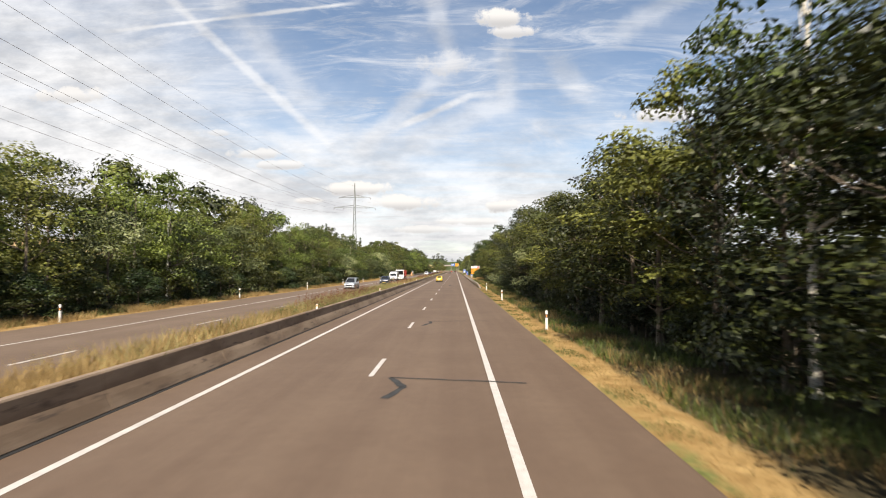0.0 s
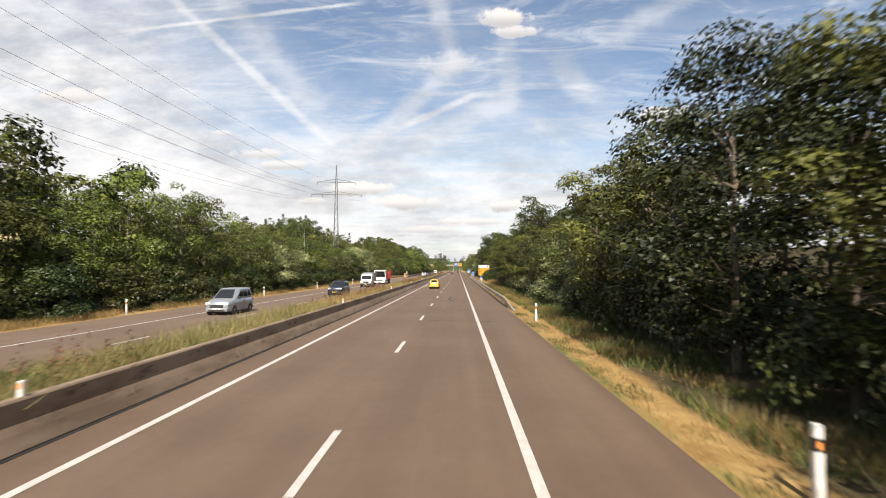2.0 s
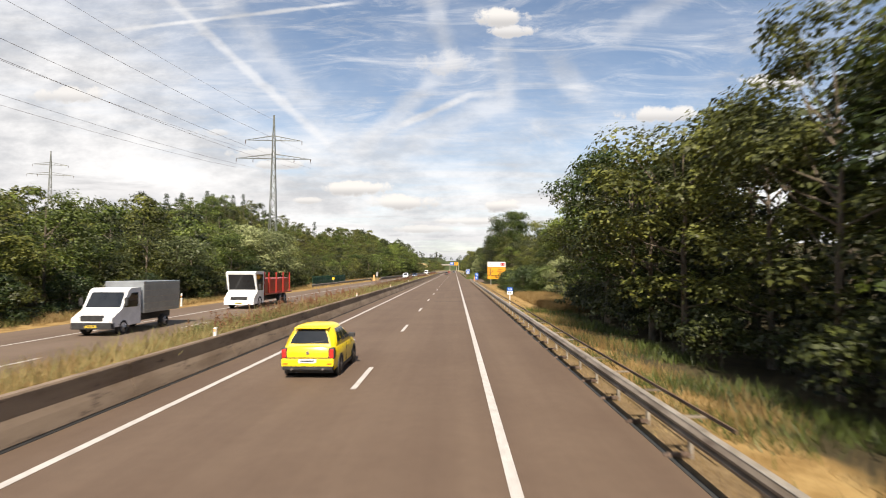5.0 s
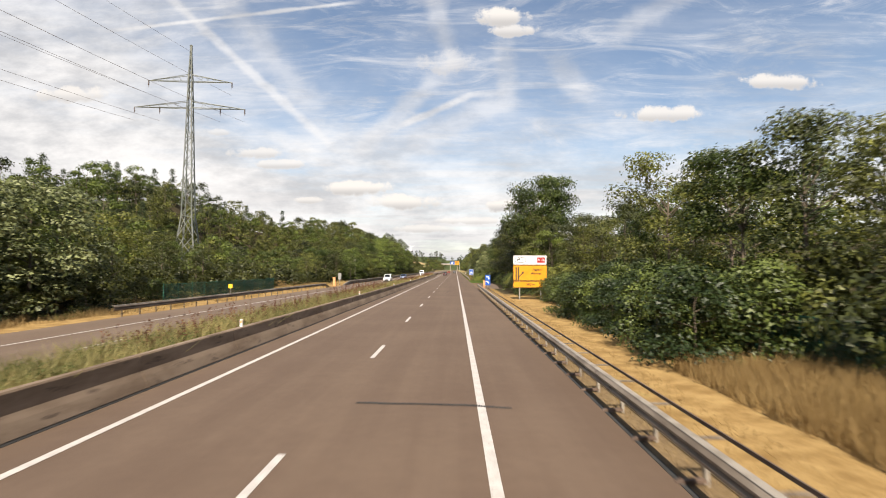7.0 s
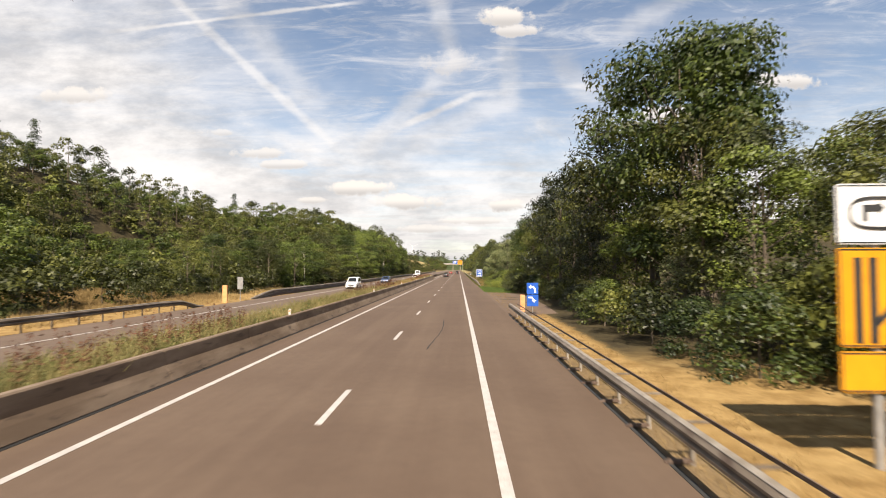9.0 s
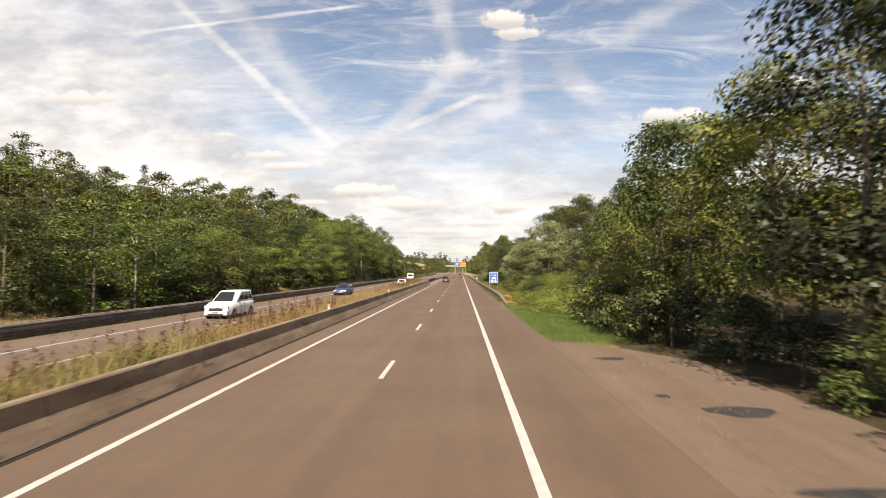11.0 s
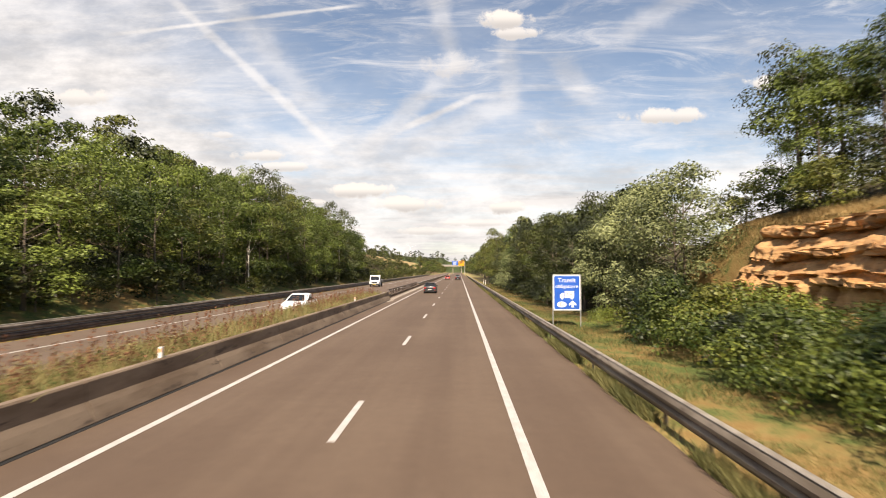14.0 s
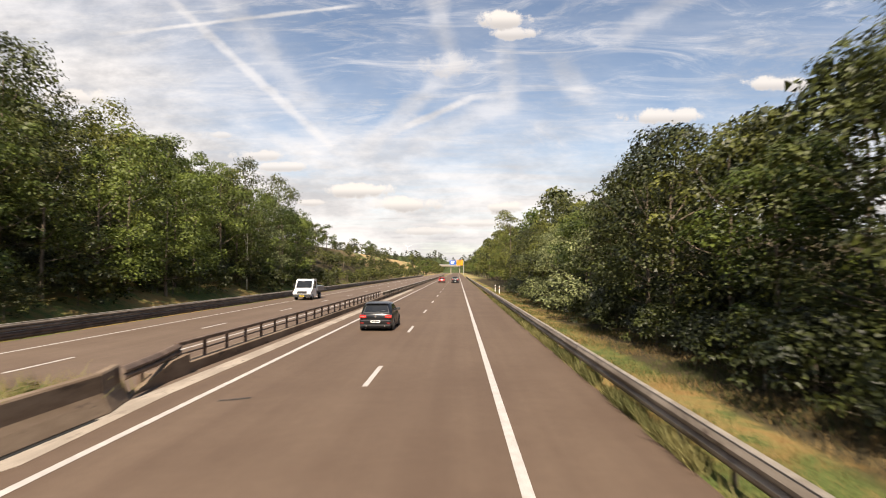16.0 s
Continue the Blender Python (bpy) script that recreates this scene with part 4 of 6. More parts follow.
# tall trees at the lay-by
for x, y, s, k in ((12.6, 235.5, 0.78, "near2"), (11.4, 237.5, 0.95, "near0"), (14.2, 243.0, 1.38, "near2"), (13.6, 249.0, 1.2, "near2"), (12.2, 241.5, 1.42, "near2"), (12.4, 246.5, 1.36, "near0"), (11.8, 252.5, 1.2, "near1"), (11.4, 258.0, 1.1, "near0"), (11.2, 263.5, 1.05, "near1"), (11.0, 269.0, 1.05, "near3"), (10.6, 274.5, 1.0, "near1"), (11.4, 280.0, 0.95, "near0"), (10.4, 285.0, 0.95, "near2"), (11.0, 290.8, 0.82, "near0"), (11.2, 295.5, 0.80, "near2"), (11.4, 300.0, 0.76, "near2"), (12.2, 303.5, 0.74, "near0")):
    plant(k, x, y, s, 1.12 if 238 < y < 248 else 1.0, group=R_EDGE)
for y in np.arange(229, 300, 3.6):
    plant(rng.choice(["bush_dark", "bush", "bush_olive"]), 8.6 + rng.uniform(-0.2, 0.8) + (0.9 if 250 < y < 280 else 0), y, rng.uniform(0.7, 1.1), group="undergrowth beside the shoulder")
for y in np.arange(262, 306, 5.0):
    plant(any_of("mid"), 16.5 + rng.uniform(-1, 1), y, rng.uniform(1.0, 1.25), group=R_EDGE)
# overgrown rock cutting
for y in np.arange(300, 362, 2.0):
    for x in (7.5, 9.2, 11.0):
        if x < 8 and not 297 < y < 324:
            continue
        if rng.random() < 0.85:
            plant("vine", x + rng.uniform(-0.6, 0.6), y + rng.uniform(-0.7, 0.7), rng.uniform(0.65, 1.0), rng.uniform(0.8, 1.25), group="creeper on the bank")
for x, y, s, k in ((11.6, 318.5, 0.85, "silver"), (10.7, 326.0, 1.18, "silver"), (11.8, 330.5, 0.9, "silver"), (10.8, 335.0, 0.7, "silver"), (11.4, 359.8, 1.05, "silver"), (12.8, 362.0, 1.2, "silver"), (11.2, 364.6, 1.12, "silver"), (12.2, 367.0, 1.25, "silver"), (10.7, 370.0, 1.05, "silver"), (8.9, 354.0, 0.95, "bush"), (9.6, 351.0, 0.8, "bush_olive"), (8.3, 345.5, 0.75, "bush"), (8.6, 338.0, 0.9, "bush_olive"), (9.0, 341.5, 0.8, "bush"), (8.6, 348.0, 0.7, "bush_dark"), (9.0, 357.5, 0.9, "bush_dark")):
    plant(k, x, y, s, group="shrubs on the bank")
for y in np.arange(302, 366, 4.4):
    plant(rng.choice(["mid0", "mid2", "mid3", "fir"]), 19.5 + rng.uniform(-1.5, 2.5), y + rng.uniform(-1, 1), rng.uniform(0.42, 0.58) * (1.35 if y < 316 else 1.0), group="trees above the cutting")
    plant(rng.choice(["mid0", "mid2", "fir", "mid3"]), 26.0 + rng.uniform(-2, 2.5), y + rng.uniform(-1, 1), rng.uniform(0.55, 0.75), group="trees above the cutting")
for x, y, s, k in ((17.2, 358.5, 0.74, "mid2"), (19.2, 353.5, 0.70, "mid2"), (18.6, 360.5, 0.78, "mid0"), (18.0, 347.0, 0.52, "mid2"), (16.6, 356.0, 0.55, "mid2"), (18.4, 357.0, 0.72, "near2")):
    plant(k, x, y, s, group="trees above the cutting", label="dense fresh green tree on top of the rock cutting")
plant("poplar", 16.0, 380.0, 0.5, group="trees above the cutting")
for x, y, s, k in ((11.6, 338.3, 0.86, "near0"), (12.2, 334.0, 0.9, "near1"), (13.5, 329.5, 0.88, "near0"), (15.0, 324.5, 0.8, "near2"), (14.4, 319.0, 0.74, "near0")):
    plant(k, x, y, s, 0.95, group="trees above the cutting")
for y in np.arange(304, 366, 2.4):
    plant(rng.choice(["bush_olive", "bush_olive", "bush"]), 16.4 + rng.uniform(-0.5, 1.8), y, rng.uniform(0.5, 0.85), group="shrubs on the bank")
for y in np.arange(304, 340, 1.9):
    plant(rng.choice(["bush_olive", "bush", "bush_dark"]), 13.2 + rng.uniform(-1.0, 1.2), y, rng.uniform(0.6, 0.95), group="shrubs on the bank")
for y in np.arange(316, 336, 2.3):
    plant(rng.choice(["bush_dark", "bush_olive", "bush"]), 8.0 + rng.uniform(-0.3, 0.5), y + rng.uniform(-0.6, 0.6), rng.uniform(0.5, 0.8), group="shrubs on the bank")
for x, y, q in ((8.3, 284.5, 0.9), (7.9, 287.6, 0.8), (8.2, 291.0, 0.95), (8.4, 295.0, 0.85)):
    plant("bush_dark", x, y, q, group="undergrowth beside the shoulder")
# wood after the cutting
y = 368.0
while y < 452:
    k = "silver" if rng.random() < (0.2 if y > 402 else 0.0 if y > 375 else 0.75) else any_of("near", (4, 2, 2, 2) if y > 402 else (2, 6, 1, 1))
    plant(k, (10.4 if y < 380 else 9.7) + rng.uniform(-0.5, 0.8), y, rng.uniform(0.82, 0.98) * (1.35 if k == "silver" and y > 380 else 1.05 if k == "silver" else 0.72 if y < 380 else 0.9), rng.uniform(0.85, 1.02), group=R_EDGE)
    y += rng.uniform(3.2, 4.4)
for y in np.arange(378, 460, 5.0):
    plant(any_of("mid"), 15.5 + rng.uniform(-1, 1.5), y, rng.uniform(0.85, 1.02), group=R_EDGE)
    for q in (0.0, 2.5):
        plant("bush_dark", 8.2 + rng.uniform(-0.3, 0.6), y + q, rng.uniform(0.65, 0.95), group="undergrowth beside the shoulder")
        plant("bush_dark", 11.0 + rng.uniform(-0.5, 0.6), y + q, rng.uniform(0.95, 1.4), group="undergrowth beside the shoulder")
for y in np.arange(455, 1240, 9.0):
    plant(any_of("mid" if y < 560 else "far"), 11.5 + rng.uniform(-1, 2.5), y + rng.uniform(-2, 2), rng.uniform(0.68, 1.2), rng.uniform(0.85, 1.25), group=R_EDGE)
    if y < 900:
        plant(any_of("far"), 18.0 + rng.uniform(-2, 2), y + 4, rng.uniform(1.2, 1.5), group=R_EDGE)

# far side: low wood, pylon clearing, hill, steep wooded bank, open slope
y = 12.0
while y < 204:
    k = rng.choice(["mid0", "mid2", "silver_mid", "bank0", "bank1"], p=[0.22, 0.14, 0.24, 0.22, 0.18])
    tall = 0.98 if y < 112 else 0.75
    plant(k, -28.6 + rng.uniform(-1.6, 1.0), y, rng.uniform(0.85, 1.1) * (1.15 if k == "silver_mid" else 1.0), tall * rng.uniform(0.9, 1.1), group=L_EDGE)
    y += rng.uniform(3.6, 5.0)
for y in np.arange(14, 206, 3.6):
    plant(rng.choice(["bush_olive", "bush", "bush", "bush_olive"]), -26.3 + rng.uniform(-0.8, 0.6), y + rng.uniform(-2, 2), rng.uniform(0.8, 1.25), group="bushes along the far carriageway")
    if rng.random() < 0.85:
        plant(any_of("far", (3, 3, 2, 2)), -36.0 + rng.uniform(-2, 2), y + rng.uniform(-2, 2), rng.uniform(0.95, 1.15) * (1.08 if y < 112 else 0.76), group=L_EDGE)
for y in np.arange(30, 206, 3.0):
    plant("bush_far", -31.5 + rng.uniform(-1, 1), y, rng.uniform(0.9, 1.3), group=L_EDGE)
    plant("far1", -41.0 + rng.uniform(-1.5, 1.5), y, rng.uniform(0.75, 0.95) * (1.0 if y < 112 else 0.78), group=L_EDGE)
for y in np.arange(300, 468, 3.4):
    plant("bush_dark", -27.5 + rng.uniform(-0.8, 0.8), y, rng.uniform(0.7, 1.1), group="bushes on the far bank")
for x, y in ((-27.5, 50.0), (-30.0, 78.0), (-29.0, 146.0)):
    plant("birch_far", x, y, 1.0, group=L_EDGE)
for y in np.arange(206, 300, 3.4):
    if not (243 < y < 250 or 253 < y < 268):
        plant(rng.choice(["bush_olive", "bush", "mid2", "bush_dark", "mid0"]), -29.5 + rng.uniform(-2.5, 1.5), y + rng.uniform(-1.2, 1.2), rng.uniform(0.45, 0.75), group=L_EDGE)
        plant(rng.choice(["mid0", "mid2", "mid1", "silver_mid"], p=[0.35, 0.35, 0.2, 0.1]), -36.0 + rng.uniform(-2.5, 2.5), y + rng.uniform(-1.2, 1.2), rng.uniform(0.42, 0.62), group=L_EDGE)
for x, y in ((-27.9, 200.5), (-29.2, 204.5), (-28.2, 195.5), (-28.8, 190.5)):
    plant("silver_mid", x, y, 1.32, 0.92, group=L_EDGE)
for x0 in (-41.0, -45.0, -49.0, -53.0, -57.0, -61.0, -65.0, -69.0, -73.0, -78.0, -84.0, -90.0):
    for y in np.arange(196, 372, 3.5):
        k = rng.choice(["far0", "far1", "far2", "fir"]) if x0 < -63 and rng.random() < 0.5 else rng.choice(["bush_far", "far2", "bush_far", "far0"])
        plant(k, x0 + rng.uniform(-2, 2), y + rng.uniform(-2, 2), rng.choice([0.34, 0.44, 0.52, 0.72]) * rng.uniform(0.85, 1.15) * (1.55 if k == "bush_far" else 1.0), group="wood on the hill")
for y in np.arange(205, 486, 3.4):
    plant(rng.choice(["bush_far", "bush_far", "bush_olive"]), -24.9 - (3.4 if y < 300 else 0) + rng.uniform(-1.0, 0.8), y + rng.uniform(-1, 1), rng.uniform(0.55, 0.85), group="bushes on the far bank")
    if 252 < y < 267:
        continue
    plant("bush_far", -33.5 + rng.uniform(-2.5, 2.5), y + rng.uniform(-1, 1), rng.uniform(0.7, 1.0), group="bushes on the far bank")
    plant("bush_far", -42.5 + rng.uniform(-2.5, 2.5), y + rng.uniform(-1, 1), rng.uniform(0.7, 1.0), group="bushes on the far bank")
y = 296.0
while y < 468:
    k = rng.choice(["mid0", "bank0", "mid2", "bank1", "silver_mid"], p=[0.18, 0.30, 0.16, 0.28, 0.08])
    grow = 0.60 + 0.42 * float(smoothstep(340, 410, y))
    plant(k, -26.0 + rng.uniform(-1.2, 0.8), y, rng.uniform(0.9, 1.1), grow * rng.uniform(0.9, 1.1), group="trees on the far bank")
    plant(rng.choice(["bank0", "bank1", "mid2", "mid0"]), -31.5 + rng.uniform(-1.5, 1.5), y + 2.0, rng.uniform(0.95, 1.15), grow * 1.1, group="trees on the far bank")
    y += rng.uniform(3.8, 5.2)
for y in np.arange(298, 468, 5.6):
    for x0 in (-38.0, -46.0, -56.0):
        plant(any_of("far", (3, 1, 4, 1)), x0 + rng.uniform(-2, 2), y + rng.uniform(-2, 2), rng.uniform(0.85, 1.05) * (0.62 + 0.4 * float(smoothstep(330, 400, y))), group="trees on the far bank")
for x, y in ((-30.0, 452.0), (-31.0, 413.0), (-29.0, 463.0)):
    plant("mid1", x, y, 1.15, 1.2, group="trees on the far bank", label="tall dark tree standing above the wooded bank")
for y in np.arange(300, 480, 47.0):
    plant("birch_far", -25.2 + rng.uniform(-0.6, 0.6), y, 0.7, group="trees on the far bank")
for y in np.arange(476, 700, 6.5):
    plant("bush_far", -27.0 + rng.uniform(-1, 2), y, rng.uniform(0.7, 1.1), group="bushes on the open slope")
    plant(rng.choice(["bush_far", "bush_far", "far0"]), -34.0 + rng.uniform(-2, 2), y, rng.uniform(0.6, 1.0), group="bushes on the open slope")
    if rng.random() < 0.6:
        plant(rng.choice(["bush_far", "far2"]), -48.0 + rng.uniform(-5, 5), y, rng.uniform(0.6, 0.9), group="bushes on the open slope")
for y in np.arange(700, 1240, 10.0):
    plant(any_of("far"), -27.0 + rng.uniform(-2, 2), y, rng.uniform(0.9, 1.15), group=L_EDGE)
for k in range(26):
    plant("far1", -95 + rng.uniform(-12, 12), 640 + 22 * k, rng.uniform(0.9, 1.2), group="trees on the skyline")


for k in range(150):
    plant(any_of("far"), rng.uniform(-260, 170), rng.uniform(1330, 1700), rng.uniform(1.0, 1.5), group="trees on the skyline")


def gather(name, label, items):
    """Joins crowns and trunks of a wood into one mesh."""
    mats, co, vi, start, mi, nv, nl = [], [], [], [], [], 0, 0
    cache = {}
    for pair in items:
        for me in pair[:2]:
            if me.name not in cache:
                c = np.empty(len(me.vertices) * 3, np.float32)
                me.vertices.foreach_get("co", c)
                l = np.empty(len(me.loops), np.int32)
                me.loops.foreach_get("vertex_index", l)
                p = np.empty(len(me.polygons), np.int32)
                me.polygons.foreach_get("loop_start", p)
                if me.materials[0] not in mats:
                    mats.append(me.materials[0])
                cache[me.name] = (c.reshape(-1, 3), l, p, mats.index(me.materials[0]))
            c, l, p, k = cache[me.name]
            m = np.array(pair[2])
            co.append(c @ m[:3, :3].T + m[:3, 3])
            vi.append(l + nv)
            start.append(p + nl)
            mi.append(np.full(len(p), k, np.int32))
            nv, nl = nv + len(c), nl + len(l)
    co, vi, start, mi = np.concatenate(co), np.concatenate(vi), np.concatenate(start), np.concatenate(mi)
    me = bpy.data.meshes.new(name)
    me.vertices.add(nv)
    me.vertices.foreach_set("co", co.astype(np.float32).ravel())
    me.loops.add(nl)
    me.loops.foreach_set("vertex_index", vi.astype(np.int32))
    me.polygons.add(len(start))
    me.polygons.foreach_set("loop_start", start.astype(np.int32))
    for m in mats:
        me.materials.append(m)
    me.polygons.foreach_set("material_index", mi)
    me.update(calc_edges=True)
    tagged(new(name, me), label, "wood", kind="stuff")


for wood, items in WOODS.items():
    gather("distant_wood", {"wood on the hill": "green mixed wood covering the hillside", "trees on the skyline": "dark row of trees on the skyline", "bushes on the open slope": "scattered olive bushes on the open slope"}.get(wood, "dense green wood behind the roadside trees"), items)


# ---------------------------------------------------------------- grass, weeds
def blades(name, label, mat, spots, high, wide, lean=0.35, kind="stuff", category="grass", slices=1):
    """Thin upright blades, each a narrow triangle that leans its own way."""
    spots = np.asarray(spots, float)
    n = len(spots)
    ang = rng.random(n) * 6.283
    h = high * rng.uniform(0.5, 1.25, n)
    z = land(spots[:, 0], spots[:, 1])
    side = np.stack([np.cos(ang), np.sin(ang)], 1) * (wide * rng.uniform(0.6, 1.4, n))[:, None]
    tip = rng.normal(size=(n, 2)) * (lean * h)[:, None]
    v = np.zeros((n, 3, 3))
    v[:, 0, :2], v[:, 1, :2], v[:, 2, :2] = spots - side, spots + side, spots + tip
    v[:, 0, 2] = v[:, 1, 2] = z - 0.03
    v[:, 2, 2] = z + h
    me = bpy.data.meshes.new(name)
    me.vertices.add(3 * n)
    me.vertices.foreach_set("co", v.astype(np.float32).ravel())
    me.loops.add(3 * n)
    me.loops.foreach_set("vertex_index", np.arange(3 * n, dtype=np.int32))
    me.polygons.add(n)
    me.polygons.foreach_set("loop_start", np.arange(0, 3 * n, 3, dtype=np.int32))
    me.update(calc_edges=True)
    me.materials.append(mat)
    return tagged(new(name, me), label, category, kind=kind)


def strewn(n, x0, x1, y0, y1, patch=0.0, scale=0.15, seed=0.0):
    """Random spots in a strip; with patch they gather in drifts."""
    out = []
    while len(out) < n:
        m = n * 2
        p = np.stack([rng.uniform(x0, x1, m), rng.uniform(y0, y1, m)], 1)
        if patch:
            f = 0.5 + 0.5 * np.sin(p[:, 1] * scale + seed) * np.sin(p[:, 1] * scale * 2.7 + p[:, 0] * 0.6 + seed * 2) + 0.25 * np.sin(p[:, 0] * 2.1 + p[:, 1] * 0.8)
            p = p[rng.random(len(p)) < np.clip((f - patch) * 3, 0.02, 1)]
        out.extend(p.tolist())
    return np.array(out[:n])


def along(spans, x0, x1, per_metre):
    return np.concatenate([strewn(int((b - a) * per_metre * q), x0, x1, a, b) for a, b, q in spans])


TAN = [(-4, 34, 1.0), (34, 62, 0.45), (62, 84, 0.25), (84, 134, 1.0), (134, 172, 0.45), (172, 235, 0.15), (235, 280, 0.5), (280, 302, 1.1), (302, 340, 1.3), (340, 392, 0.45)]
WEEDY = [(14, 36, 0.2), (36, 84, 0.9), (84, 134, 0.25), (134, 172, 0.5), (172, 236, 1.1), (236, 280, 0.7), (280, 302, 0.12), (302, 340, 0.12), (340, 392, 0.8)]
blades("median_dry_grass", "tall dry straw grass on the central reservation", STRAW, along(TAN, -11.4, -8.4, 260), 0.62, 0.017, 0.35)
blades("median_weeds", "green and yellowing weeds on the central reservation", WEED, along(WEEDY, -11.4, -8.4, 280), 0.74, 0.022, 0.5, category="weeds")
blades("verge_straw", "short dry mown grass on the verge", STRAW, np.concatenate([strewn(14000, 4.0, 5.5, 2, 90), strewn(28000, 4.0, 6.4, 90, 285)]), 0.10, 0.010, 0.7)
blades("verge_green", "fringe of green grass at the edge of the shoulder", GRASS, strewn(9000, 3.85, 4.7, 2, 96, 0.45, 0.5), 0.11, 0.008, 0.6)
blades("verge_lush_grass", "lush green grass beside the shoulder", LUSH, strewn(26000, 3.85, 8.0, 284, 309), 0.16, 0.010, 0.6)
blades("verge_mixed_grass", "mixed green and dry grass behind the guard rail", GRASS, strewn(46000, 3.85, 9.0, 306, 460, 0.25, 0.3, 2.0), 0.17, 0.010, 0.6)
blades("verge_dry_grass", "dry grass tufts behind the guard rail", STRAW, strewn(40000, 4.0, 9.0, 304, 460, 0.25, 0.25), 0.17, 0.010, 0.6)
blades("tall_dry_grass", "tall straw-coloured grass in the clearing", STRAW, strewn(36000, 7.2, 12.5, 158, 183), 0.62, 0.014, 0.30)
blades("tall_verge_grass", "tall rank grass at the wood's edge", STRAW, strewn(12000, 5.3, 7.2, 8, 160, 0.45, 0.35), 0.42, 0.012, 0.4)
# takes the dark bush leaf instead of grass green, to paint in the tree shade
blades("shade_grass", "rank grass under the trees, coloured dark green for their shade", LEAF_BUSH, strewn(36000, 5.1, 8.6, 2, 160, 0.3, 0.4, 1.0), 0.38, 0.012, 0.5)
blades("far_verge_grass", "dry grass beside the far carriageway", STRAW, strewn(46000, -26.8, -23.6, 5, 205, 0.2, 0.2), 0.45, 0.016, 0.4)
blades("far_verge_green", "green grass beside the far carriageway", GRASS, strewn(22000, -27.5, -24.4, 5, 205, 0.35, 0.2, 1.0), 0.40, 0.016, 0.45)
blades("far_bank_grass", "dry grass on the far bank", STRAW, strewn(30000, -30.0, -22.6, 203, 300, 0.25, 0.2), 0.42, 0.02, 0.4)
blades("hill_dry_grass", "tall dry grass in a gap on the far hillside", STRAW, strewn(14000, -41.0, -24.0, 252, 270), 0.5, 0.03, 0.4)
blades("rock_top_grass", "dry grass on top of the rock", STRAW, strewn(14000, 14.3, 16.6, 336, 361), 0.25, 0.014, 0.5)
blades("rail_weeds", "weeds growing along the foot of the guard rail", WEED, strewn(34000, 3.78, 4.05, 316, 440, 0.25, 0.5), 0.34, 0.018, 0.5, category="weeds")


def dock(y0, y1, n, tall):
    """Upright seed heads of dock: a thin stalk with a ragged spike of small seeds."""
    cs, nr, sz = [], [], []
    for _ in range(n):
        x, y = rng.uniform(-10.9, -8.7), rng.uniform(y0, y1)
        h = tall * rng.uniform(0.6, 1.2)
        lx, ly = rng.normal(0, 0.06), rng.normal(0, 0.06)
        m = 26
        t = rng.uniform(0.35, 1.0, m)
        for q in t:
            w = 0.055 * (1.15 - q)+0.015
            cs.append((x + lx * q + rng.normal(0, w), y + ly * q + rng.normal(0, w), 0.3 + h * q))
        for q in np.linspace(0.05, 0.4, 4):
            cs.append((x + lx * q, y + ly * q, 0.28 + h * q))
    cs = np.array(cs)
    nr = rng.normal(size=cs.shape)
    nr /= np.linalg.norm(nr, axis=1, keepdims=True)
    ob = new("dock_plants", leaf_mesh("dock_plants", cs, nr, rng.uniform(0.05, 0.12, len(cs)), DOCK, 0.4))
    tagged(ob, "rust-brown seed heads of dock on the central reservation", "weeds", kind="stuff")


def leafy_weeds(spans):
    """Low bushy weeds: small leaves heaped into mounds."""
    cs = []
    for y0, y1, n in spans:
        for _ in range(n):
            x, y = rng.uniform(-11.2, -8.55), rng.uniform(y0, y1)
            w, h = rng.uniform(0.25, 0.55), rng.uniform(0.35, 0.75)
            d = rng.normal(size=(110, 3))
            d /= np.linalg.norm(d, axis=1, keepdims=True)
            d[:, 2] = np.abs(d[:, 2])
            cs.append(d * np.array([w, w, h]) * rng.uniform(0.6, 1.05, (110, 1)) + np.array([x, y, 0.28]))
    cs = np.concatenate(cs)
    nr = rng.normal(size=cs.shape) + np.array([0, -0.3, 0.9])
    nr /= np.linalg.norm(nr, axis=1, keepdims=True)
    ob = new("leafy_weeds", leaf_mesh("leafy_weeds", cs, nr, rng.uniform(0.06, 0.13, len(cs)), GRASS, 0.5))
    tagged(ob, "bushy green weeds on the central reservation", "weeds", kind="stuff")


leafy_weeds(((30, 70, 130), (140, 175, 110), (175, 236, 420), (236, 275, 130), (335, 390, 160)))
for a, b, n, tall in ((34, 62, 150, 0.95), (84, 118, 110, 0.95), (140, 172, 200, 0.85), (182, 212, 110, 0.95), (212, 236, 170, 1.05), (262, 300, 170, 0.95), (318, 350, 60, 0.8), (336, 388, 300, 1.0)):
    dock(a, b, int(n * 1.4), tall * 1.2)

